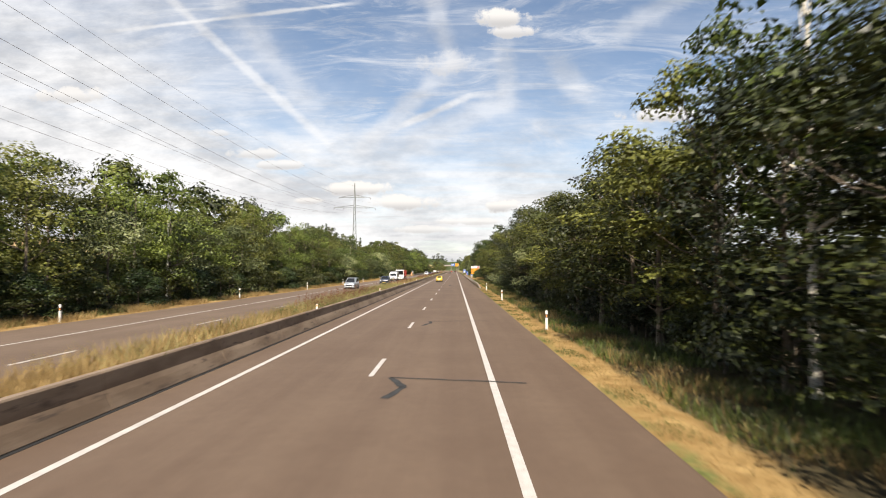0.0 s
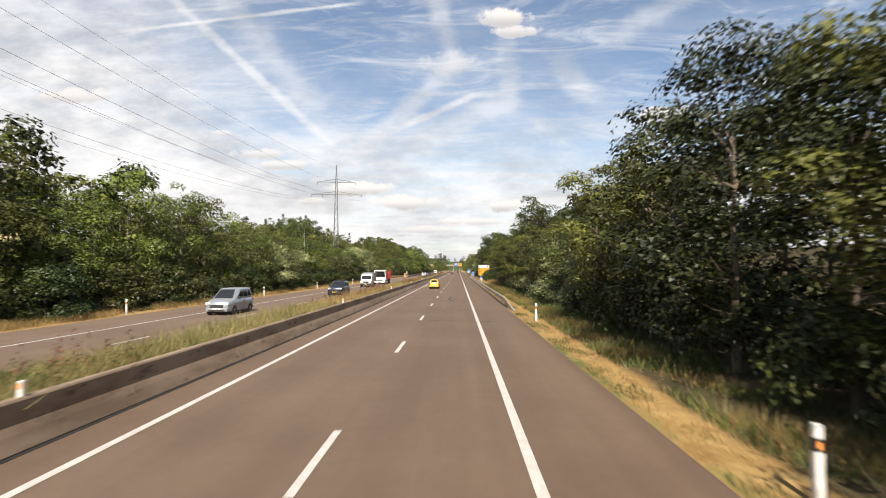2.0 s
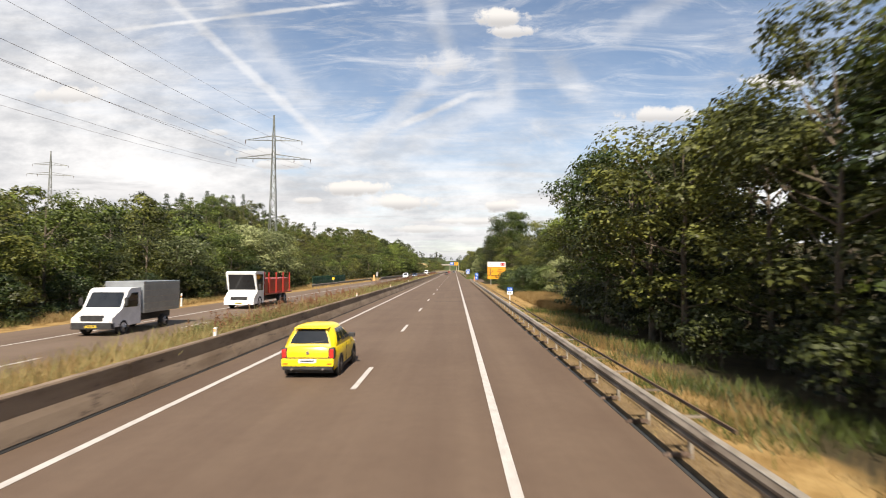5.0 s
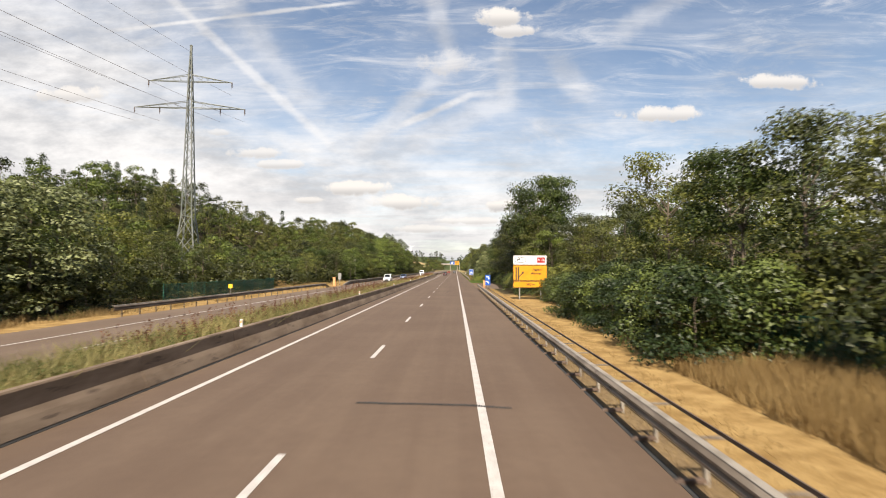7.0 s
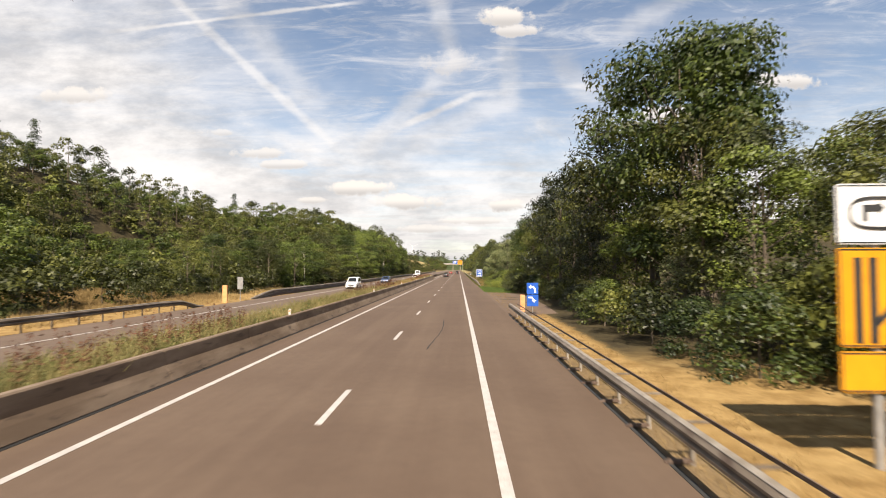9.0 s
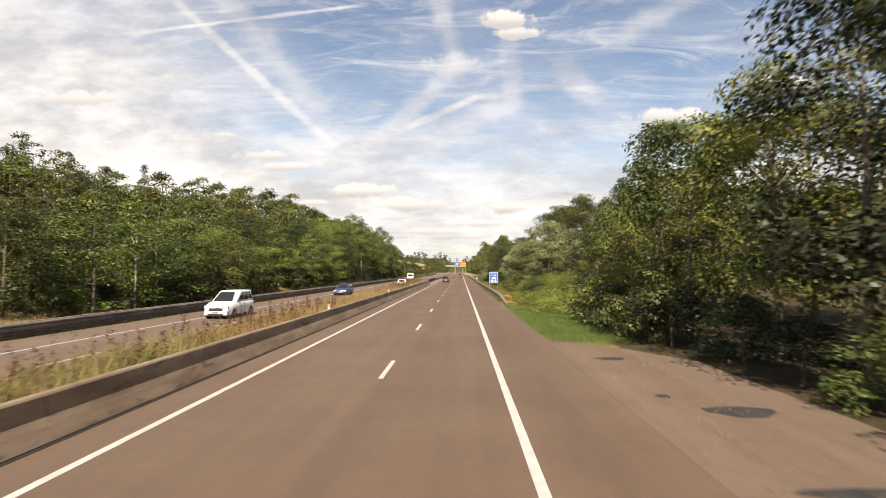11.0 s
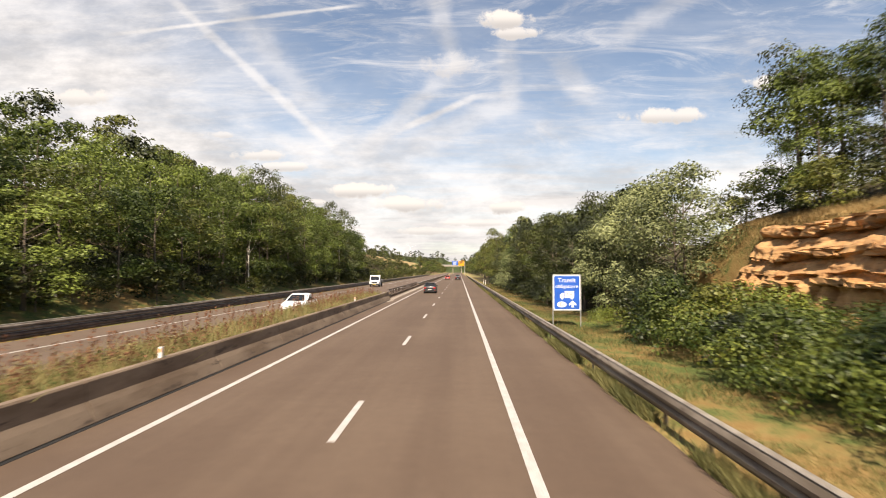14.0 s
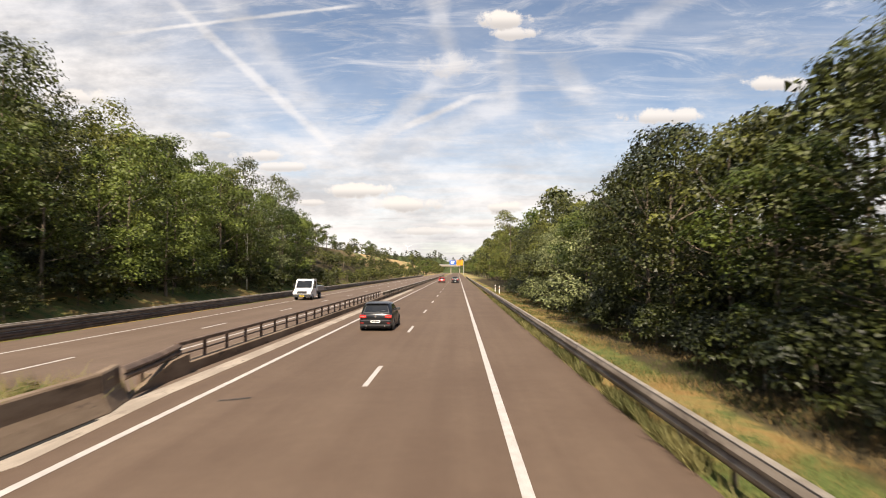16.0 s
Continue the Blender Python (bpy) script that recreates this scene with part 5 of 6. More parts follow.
# ---------------------------------------------------------------- rock face of the cutting
def rock_face():
    """A cracked lower face, a sloping middle band, and a ledge of thin slabs on top."""
    r = thing("rock_face", "layered tan sandstone face in the overgrown cutting", "rock", kind="structure")
    prof = [(0.9, 12.5), (2.6, 12.8), (2.8, 13.05), (3.7, 13.9), (3.8, 13.7), (4.1, 13.8), (4.7, 14.6), (4.8, 14.35), (5.2, 14.5), (5.3, 14.8), (5.35, 15.9)]
    zs, xs = [], []
    for (za, xa), (zb, xb) in zip(prof, prof[1:]):
        m = max(2, int(math.hypot(zb - za, xb - xa) / 0.1))
        zs += [za + (zb - za) * q / m for q in range(m)]
        xs += [xa + (xb - xa) * q / m for q in range(m)]
    ys = np.arange(337.0, 359.6, 0.14)
    pts, faces = [], []
    for y in ys:
        edge = float(smoothstep(337.0, 339.5, y) * (1 - smoothstep(356.5, 359.4, y)))
        tip = 0.35 * noise.noise((y * 0.25, 2.0, 0.0)) + 0.12 * noise.noise((y * 0.9, 5.0, 0.0))
        for z, x in zip(zs, xs):
            low = 1.0 if z < 3.1 else 0.0
            crack = abs(noise.noise((y * 1.3, z * 0.35, 3.0)))
            strata = noise.noise((y * 0.35, z * 4.5, 8.0)) * 0.11
            lump = noise.noise((y * 0.8, z * 1.2, 1.0)) * 0.30 + noise.noise((y * 2.2, z * 3.0, 6.0)) * 0.14 + noise.noise((y * 5.0, z * 6.0, 9.0)) * 0.06
            dx = lump + strata * (1.4 - low) + low * 0.45 * max(0.0, 0.22 - crack) / 0.22
            pts.append((x + dx + (1 - edge) * 1.4, y, z + tip * min(1.0, (z - 0.9) / 2.0) - (1 - edge) * 0.6))
    n = len(zs)
    for a in range(len(ys) - 1):
        for b in range(n - 1):
            faces.append((a * n + b, a * n + b + 1, a * n + n + b + 1, a * n + n + b))
    body = Shape()
    body.add(pts, faces)
    part("rock_body", body, ROCK, r)
    stones = []
    for i in range(10):
        bm = bmesh.new()
        bmesh.ops.create_cube(bm, size=1.0)
        bmesh.ops.subdivide_edges(bm, edges=bm.edges[:], cuts=1, use_grid_fill=True)
        for v in bm.verts:
            v.co += Vector(noise.noise_vector(v.co * 2.3 + Vector((i * 7.1, 0, 0)))) * 0.30
        stones.append(Shape().bm(bm).mesh("stone", ROCK))
    rr = random.Random(4)
    for z0, x0, lo, hi in ((2.72, 12.95, 0.12, 0.22), (3.75, 13.8, 0.10, 0.2), (3.95, 13.8, 0.1, 0.18), (4.72, 14.5, 0.10, 0.18), (4.95, 14.45, 0.10, 0.17), (5.15, 14.6, 0.08, 0.15)):
        y = 339.5 + rr.uniform(0, 1)
        while y < 356.5:
            ln, h, deep = rr.uniform(0.25, 1.0), rr.uniform(lo, hi), rr.uniform(0.4, 0.75)
            if rr.random() < 0.5:
                tip = 0.35 * noise.noise((y * 0.25, 2.0, 0.0))
                ob = part("stone", rr.choice(stones), ROCK, r)
                ob.matrix_basis = Matrix.LocRotScale((x0 + rr.uniform(-0.12, 0.12), y + ln / 2, z0 + tip + rr.uniform(-0.04, 0.04)), Euler((rr.uniform(-0.08, 0.08), rr.uniform(-0.12, 0.12), rr.uniform(-0.25, 0.25))), (deep, ln * 1.1, h * 1.1))
            y += ln


rock_face()


def stone_wall():
    """Rough dry-stone bank at the back of the clearing."""
    w = thing("stone_wall", "rough mossy brown dry-stone bank under the trees", "stone wall", kind="structure")
    stones = []
    for i in range(8):
        bm = bmesh.new()
        bmesh.ops.create_cube(bm, size=1.0)
        bmesh.ops.subdivide_edges(bm, edges=bm.edges[:], cuts=1, use_grid_fill=True)
        for v in bm.verts:
            v.co += Vector(noise.noise_vector(v.co * 1.9 + Vector((i * 5.3, 3, 0)))) * 0.24
        stones.append(Shape().bm(bm).mesh("stone", WALL_STONE))
    rr = random.Random(9)
    z = 0.0
    while z < 1.5:
        h = rr.uniform(0.22, 0.42)
        y = 209.5 + rr.uniform(0, 0.5) + z * 0.4
        while y < 222.5 - z * 0.5:
            ln = rr.uniform(0.35, 0.95)
            ob = part("stone", rr.choice(stones), WALL_STONE, w)
            ob.matrix_basis = Matrix.LocRotScale((10.35 + z * 0.22 + rr.uniform(-0.14, 0.14), y + ln / 2, z + h / 2 - 0.05), Euler((rr.uniform(-0.15, 0.15), rr.uniform(-0.15, 0.15), rr.uniform(-0.2, 0.2))), (rr.uniform(0.7, 1.0), ln * 1.15, h * 1.2))
            y += ln
        z += h * 0.92


stone_wall()


# ---------------------------------------------------------------- marker posts and signs
def marker_post():
    e = thing("marker_post", "white plastic roadside marker post with black band", "marker post", "marker posts along the motorway")
    part("body", Shape().sweep([(-0.06, -0.15), (-0.06, 0.70), (0.06, 0.70), (0.06, -0.15)], [(-0.05, 0, 0), (0.0, 0, 0), (0.05, 0, 0)]), WHITE_PLASTIC, e)
    part("band", Shape().box(-0.062, 0.062, -0.052, 0.052, 0.70, 0.88), BLACK_PLASTIC, e, "black band")
    part("cap", Shape().box(-0.06, 0.06, -0.05, 0.05, 0.88, 1.08, 0.015), WHITE_PLASTIC, e)
    part("reflector", Shape().box(-0.03, 0.03, -0.058, -0.050, 0.74, 0.84), AMBER, e, "amber reflector")
    return e


first = marker_post()
first.matrix_basis = pose(4.80, 28.5, -0.08)
for x, y in ((4.85, 0.7), (4.74, 55.0), (4.66, 80.9)):
    copy_thing(first, pose(x, y, 0))
for x, y in ((5.85, 453.0), (5.7, 459.0)):
    copy_thing(first, pose(x, y, 0))
for y in (31.6, 58.2, 84.7, 111.2, 135.0, 164.1, 190.0):
    copy_thing(first, pose(-23.9 + 1.2 * opp(y), y, 0))


def little_marker():
    e = thing("barrier_marker", "small white marker on top of the barrier", "marker", "markers on the central barrier")
    part("body", Shape().box(-0.05, 0.05, -0.04, 0.04, 0.0, 0.30, 0.012), WHITE_PLASTIC, e)
    part("reflector", Shape().box(-0.03, 0.03, -0.048, -0.040, 0.16, 0.26), AMBER, e)
    return e


lm = little_marker()
lm.matrix_basis = pose(-8.16, 31.0, 0.87)
for y in (57.0, 84.0, 110.5, 137.0, 163.5, 187.0, 213.0, 239.5, 266.0, 292.0, 318.5, 345.0, 371.5):
    copy_thing(lm, pose(-8.16, y, 0.87))


def plate(x0, x1, z0, z1, y, thick=0.03, r=0.08):
    pts = []
    for cx, cz, a0 in ((x1 - r, z1 - r, 0), (x0 + r, z1 - r, 90), (x0 + r, z0 + r, 180), (x1 - r, z0 + r, 270)):
        for k in range(4):
            a = radians(a0 + 30 * k)
            pts.append((cx + r * math.cos(a), y, cz + r * math.sin(a)))
    return Shape().poly(pts, thick)


def direction_sign():
    e = thing("direction_sign", "large yellow and white exit direction sign on two posts", "road sign", at=pose(8.2, 221.8, -0.42) @ Matrix.Scale(1.13, 4))
    for x in (-0.97, 1.0):
        part("post", Shape().tube((x, 0.10, -0.3), (x, 0.10, 4.2), 0.065, n=10), ZINC, e)
    top = part("exit_panel", plate(-1.56, 1.55, 3.55, 4.42, 0, r=0.05), SIGN_WHITE, e, "white upper panel")
    mid = part("main_panel", plate(-1.56, 1.56, 2.08, 3.50, 0, r=0.05), SIGN_YELLOW, e, "yellow main panel")
    low = part("distance_panel", plate(-1.56, 1.56, 1.44, 2.02, 0, r=0.05), SIGN_YELLOW, e, "yellow lower panel")
    for p, z0, z1 in ((top, 3.55, 4.42), (mid, 2.08, 3.50), (low, 1.44, 2.02)):
        for a, b, c, d in ((-1.54, 1.54, z1 - 0.035, z1 - 0.015), (-1.54, 1.54, z0 + 0.015, z0 + 0.035)):
            part("rim", Shape().box(a, b, -0.006, 0.0, c, d), SIGN_BLACK, p)
        for x in (-1.54, 1.52):
            part("rim", Shape().box(x, x + 0.02, -0.006, 0.0, z0 + 0.015, z1 - 0.015), SIGN_BLACK, p)
    # exit pictogram in an oval
    o, i_ = [], []
    for k in range(32):
        a = 6.28319 * k / 32
        ca, sa = math.cos(a), math.sin(a)
        sx = (abs(ca) ** 0.55) * (1 if ca > 0 else -1)
        sz = (abs(sa) ** 0.75) * (1 if sa > 0 else -1)
        o.append((-0.88 + 0.52 * sx, -0.019, 4.0 + 0.24 * sz))
        i_.append((-0.88 + 0.48 * sx, -0.019, 4.0 + 0.20 * sz))
    ring = Shape().add(o + i_, [(k, (k + 1) % 32, 32 + (k + 1) % 32, 32 + k) for k in range(32)])
    part("oval", ring, SIGN_BLACK, top)
    part("arrow", Shape().poly([(-1.20, -0.008, 3.88), (-1.12, -0.008, 3.88), (-1.12, -0.008, 4.02), (-0.98, -0.008, 4.02), (-0.98, -0.008, 3.96), (-0.88, -0.008, 4.08), (-0.98, -0.008, 4.18), (-0.98, -0.008, 4.12), (-1.20, -0.008, 4.12)], 0.006), SIGN_BLACK, top)
    words("11", 0.34, SIGN_BLACK, top, (-0.63, -0.022, 4.0))
    red = part("route_plate", plate(0.66, 1.38, 3.74, 4.24, -0.008, 0.006, 0.02), SIGN_RED, top, "red route number plate")
    words("N 16", 0.30, SIGN_WHITE, red, (1.02, -0.024, 3.99))
    for x, w in ((-1.34, 0.11), (-1.13, 0.11)):
        part("lane_bar", Shape().box(x, x + w, -0.010, 0.0, 2.14, 3.36), SIGN_BLACK, mid, "black lane symbol")
    part("arrow", Shape().poly([(-1.06, -0.010, 2.46), (-0.74, -0.010, 2.80), (-0.82, -0.010, 2.88), (-0.58, -0.010, 2.93), (-0.60, -0.010, 2.68), (-0.68, -0.010, 2.74), (-1.02, -0.010, 2.36)], 0.008), SIGN_BLACK, mid)
    words("Aspelt", 0.32, SIGN_BLACK, mid, (1.05, -0.022, 3.10), align="RIGHT")
    words("Altwies", 0.32, SIGN_BLACK, mid, (1.05, -0.022, 2.76), align="RIGHT")
    words("500 m", 0.32, SIGN_BLACK, low, (0.05, -0.022, 1.73))
    return e


direction_sign()


def transit_sign():
    e = thing("transit_sign", "blue transit sign with truck symbol on two posts", "road sign", at=pose(6.10, 362.2, 0))
    for x in (-0.80, 0.80):
        part("post", Shape().tube((x, 0.05, -0.3), (x, 0.05, 2.9), 0.035, n=10), ZINC, e)
    rim = part("rim", plate(-0.84, 0.84, 0.86, 3.00, 0, r=0.09), ZINC, e, "grey folded rim")
    w = part("white_border", plate(-0.77, 0.77, 0.93, 2.93, -0.008, 0.008, 0.06), SIGN_WHITE, e)
    p = part("panel", plate(-0.73, 0.73, 0.97, 2.89, -0.014, 0.006, 0.05), SIGN_BLUE, e, "blue panel")
    words("Transit", 0.36, SIGN_WHITE, p, (0.0, -0.018, 2.64))
    words("obligatoire", 0.31, SIGN_WHITE, p, (0.0, -0.018, 2.29))
    truck = Shape().poly([(-0.13, -0.02, 1.62), (0.42, -0.02, 1.62), (0.42, -0.02, 2.02), (-0.13, -0.02, 2.02)], 0.006)
    truck.poly([(-0.40, -0.02, 1.62), (-0.17, -0.02, 1.62), (-0.17, -0.02, 1.92), (-0.28, -0.02, 1.92), (-0.40, -0.02, 1.78)], 0.006)
    for cx in (-0.28, 0.28):
        truck.poly([(cx + 0.075 * math.cos(a), -0.02, 1.60 + 0.075 * math.sin(a)) for a in [k * 0.5236 for k in range(12)]], 0.006)
    part("truck_symbol", truck, SIGN_WHITE, p)
    words("3,5t", 0.22, SIGN_BLACK, p, (0.15, -0.024, 1.83))
    oval = Shape().poly([(-0.30 + 0.28 * math.cos(a), -0.02, 1.24 + 0.17 * math.sin(a)) for a in [k * 0.2618 for k in range(24)]], 0.006)
    ov = part("oval", oval, SIGN_WHITE, p)
    words("D", 0.30, SIGN_BLACK, p, (-0.30, -0.024, 1.24))
    part("arrow", Shape().poly([(0.26, -0.02, 1.07), (0.40, -0.02, 1.07), (0.40, -0.02, 1.26), (0.54, -0.02, 1.16), (0.54, -0.02, 1.28), (0.33, -0.02, 1.46), (0.12, -0.02, 1.28), (0.12, -0.02, 1.16), (0.26, -0.02, 1.26)], 0.006), SIGN_WHITE, p)
    return e


transit_sign()


def kilometre_sign():
    e = thing("kilometre_sign", "small blue and white motorway kilometre sign on a post", "road sign", at=pose(4.88, 164.8, 0))
    part("post", Shape().tube((0, 0.07, -0.3), (0, 0.07, 1.55), 0.045, n=8), WHITE_PLASTIC, e)
    a = part("upper_plate", plate(-0.24, 0.24, 1.30, 1.60, 0, 0.02, 0.04), SIGN_BLUE, e, "blue upper plate")
    b = part("lower_plate", plate(-0.24, 0.24, 0.98, 1.29, 0, 0.02, 0.04), SIGN_WHITE, e, "white lower plate")
    words("A13", 0.22, SIGN_WHITE, a, (0, -0.006, 1.45))
    for bx, bw in ((-0.10, 0.10), (0.05, 0.12)):
        part("bar", Shape().box(bx - bw / 2, bx + bw / 2, -0.016, -0.010, 1.08, 1.18), SIGN_BLACK, b)


kilometre_sign()


def small_blue_sign(x, y, z0, label, size=0.62, low=True):
    e = thing("bend_sign", label, "road sign", at=pose(x, y, 0))
    part("post", Shape().tube((0, 0.06, -0.3), (0, 0.06, z0 + 2 * size), 0.035, n=8), ZINC, e)
    for k in range(2 if low else 1):
        z = z0 + (size + 0.04) * (1 - k)
        p = part("panel", plate(-size / 2, size / 2, z, z + size, 0, 0.02, 0.04), SIGN_BLUE, e, "blue panel")
        q = size
        if k == 0:
            s = Shape().poly([(0.30 * q, -0.008, z + 0.12 * q), (0.30 * q, -0.008, z + 0.5 * q), (0.10 * q, -0.008, z + 0.72 * q), (-0.12 * q, -0.008, z + 0.72 * q), (-0.12 * q, -0.008, z + 0.86 * q), (-0.36 * q, -0.008, z + 0.64 * q), (-0.12 * q, -0.008, z + 0.42 * q), (-0.12 * q, -0.008, z + 0.56 * q), (0.04 * q, -0.008, z + 0.56 * q), (0.14 * q, -0.008, z + 0.42 * q), (0.14 * q, -0.008, z + 0.12 * q)], 0.006)
        else:
            s = Shape().poly([(-0.36 * q, -0.008, z + 0.7 * q), (-0.36 * q, -0.008, z + 0.84 * q), (-0.05 * q, -0.008, z + 0.84 * q), (0.2 * q, -0.008, z + 0.55 * q), (0.34 * q, -0.008, z + 0.55 * q), (0.12 * q, -0.008, z + 0.30 * q), (-0.1 * q, -0.008, z + 0.55 * q), (0.04 * q, -0.008, z + 0.55 * q), (-0.1 * q, -0.008, z + 0.7 * q)], 0.006)
        part("symbol", s, SIGN_WHITE, p, "white arrow symbol")


small_blue_sign(5.5, 250.6, 0.55, "two stacked blue arrow signs on one post", 0.80)


def orange_board(x, y, label, kind_name="marker_board", h=1.35, w=0.34):
    e = thing(kind_name, label, "marker board", at=pose(x, y, 0))
    part("board", Shape().box(-w / 2, w / 2, 0, 0.18, -0.05, h, 0.02), ORANGE_BOARD, e)


orange_board(5.05, 252.6, "upright pale orange marker board at the rail end", h=1.25)
orange_board(-21.9, 262.9, "upright orange marker board at the rail gap", h=1.6, w=0.45)
e = thing("plain_sign", "grey back of a small road sign on a post", "road sign", at=pose(-21.4, 265.3, 0))
part("post", Shape().tube((0, 0, -0.2), (0, 0, 2.3), 0.035, n=8), ZINC, e)
part("panel", plate(-0.28, 0.28, 1.15, 2.35, -0.03, 0.02, 0.04), ZINC, e)
e = thing("plain_sign", "yellow square plate on a short post", "road sign", at=pose(-23.6, 222.0, 0))
part("post", Shape().tube((0, 0, -0.2), (0, 0, 1.5), 0.03, n=8), ZINC, e)
part("panel", plate(-0.22, 0.22, 1.1, 1.55, -0.03, 0.02, 0.03), PLATE_YELLOW, e)


def mesh_fence(x, y0, y1, label, h=1.7, step=2.5, dx=0.0):
    e = thing("mesh_fence", label, "fence")
    n = int((y1 - y0) / step)
    post = Shape().box(-0.03, 0.03, -0.03, 0.03, -0.3, h + 0.05).mesh("post", MESH_GREEN)
    wire = Shape()
    for k in range(40):
        wire.box(-0.006, 0.006, k * step / 40, k * step / 40 + 0.014, 0.02, h)
    for k in range(9):
        wire.box(-0.006, 0.006, 0, step, 0.05 + k * (h - 0.1) / 8, 0.062 + k * (h - 0.1) / 8)
    wm = wire.mesh("mesh_panel", MESH_GREEN)
    for k in range(n + 1):
        y = y0 + k * step
        xx = x + dx * k
        part("post", post, MESH_GREEN, e, at=pose(xx, y, float(land(xx, y))))
        if k < n:
            part("mesh_panel", wm, MESH_GREEN, e, at=pose(xx, y, float(land(xx, y)), 0, 0, -math.degrees(math.atan2(dx, step))))


mesh_fence(11.6, 166.0, 205.0, "green wire mesh fence half hidden behind bushes")
mesh_fence(-24.7, 211.0, 238.5, "dark green wire mesh fence behind the guard rail", 1.9)


def loft(rings, cap=True):
    n = len(rings[0])
    s = Shape()
    pts = [p for r in rings for p in r]
    fs = [(k * n + i, k * n + (i + 1) % n, (k + 1) * n + (i + 1) % n, (k + 1) * n + i) for k in range(len(rings) - 1) for i in range(n)]
    if cap:
        fs += [tuple(range(n)), tuple(range(len(pts) - 1, len(pts) - n - 1, -1))]
    return s.add(pts, fs)


# ---------------------------------------------------------------- electricity pylon and its lines
def pylon(x, y, turn):
    e = thing("electricity_pylon", "grey steel lattice electricity pylon with two crossarms", "pylon", at=pose(x, y, float(land(x, y)) - 0.2, 0, 0, turn))

    def half(z):
        return 2.3 - (2.3 - 0.95) * z / 12 if z < 12 else max(0.12, 0.95 - 0.62 * (z - 12) / 26 if z < 38 else 0.33 * (1 - (z - 38) / 7.4) + 0.03)

    levels = [0, 4, 8, 12] + [12 + 1.7 * k for k in range(1, 16)] + [38.6, 40.3, 42, 43.7, 45.4]
    for sx in (-1, 1):
        for sy in (-1, 1):
            leg = Shape()
            for a, b in zip(levels, levels[1:]):
                leg.tube((sx * half(a), sy * half(a), a), (sx * half(b), sy * half(b), b), 0.14 if a < 20 else 0.11, n=5)
            part("leg", leg, LATTICE, e)
    for axis in (0, 1):
        for s in (-1, 1):
            br = Shape()
            for i, (a, b) in enumerate(zip(levels, levels[1:])):
                p, q = half(a), half(b)
                sg = 1 if i % 2 else -1
                for d in (sg, -sg) if a < 12 else (sg,):
                    if axis:
                        br.tube((-p * d, s * p, a), (q * d, s * q, b), 0.07, n=4)
                    else:
                        br.tube((s * p, -p * d, a), (s * q, q * d, b), 0.07, n=4)
                if i % 3 == 0 or a == 12:
                    if axis:
                        br.tube((-p, s * p, a), (p, s * p, a), 0.07, n=4)
                    else:
                        br.tube((s * p, -p, a), (s * p, p, a), 0.07, n=4)
            part("bracing", br, LATTICE, e)
    for z, reach in ((33.0, 10.3), (38.2, 7.8)):
        for s in (-1, 1):
            a = Shape()
            h = half(z)
            tip = (s * reach, 0, z)
            for sy in (-1, 1):
                a.tube((s * h, sy * h, z), tip, 0.075, n=5)
                a.tube((s * h, sy * h, z + 1.3), tip, 0.065, n=5)
                for k in range(1, 6):
                    t, t2 = k / 6, (k + 0.5) / 6
                    lo = (s * (h + (reach - h) * t), sy * h * (1 - t), z)
                    hi = (s * (h + (reach - h) * t2), sy * h * (1 - t2), z + 1.3 * (1 - t2))
                    a.tube(lo, hi, 0.03, n=4)
            part("crossarm", a, LATTICE, e)
            for xr in ((reach, reach * 0.55) if z < 35 else (reach,)):
                ins = Shape()
                for k in range(8):
                    ins.tube((s * xr, 0, z - 0.12 * k), (s * xr, 0, z - 0.12 * k - 0.05), 0.13, n=8)
                ins.tube((s * xr, 0, z), (s * xr, 0, z - 1.3), 0.035, n=5)
                part("insulator", ins, STEEL_DARK, e, "brown insulator string")
    return e


PX, PY = -51.0, 266.4
pylon(PX, PY, 6)
pylon(-209.0, 387.0, 20)
for off, z in ((-10.3, 31.7), (-5.7, 31.7), (5.7, 31.7), (10.3, 31.7), (-7.8, 36.9), (7.8, 36.9), (0.0, 45.3)):
    n = 48
    ca, sa = math.cos(radians(6)), math.sin(radians(6))
    a = Vector((PX + off * ca, PY + off * sa, z))
    b = Vector((PX - 4.0 + off, PY - 330.0, z + 3.0))
    rings = []
    for k in range(n + 1):
        t = k / n
        p = a.lerp(b, t) - Vector((0, 0, 9.5 * 4 * t * (1 - t)))
        rings.append([(p.x + 0.022 * math.cos(q), p.y, p.z + 0.022 * math.sin(q)) for q in (0.0, 1.57, 3.14, 4.71)])
    s = loft(rings)
    thing("power_cable", "thin overhead power cable sagging from the pylon", "power cable", "overhead cables", shape=s, mat=STEEL_DARK)


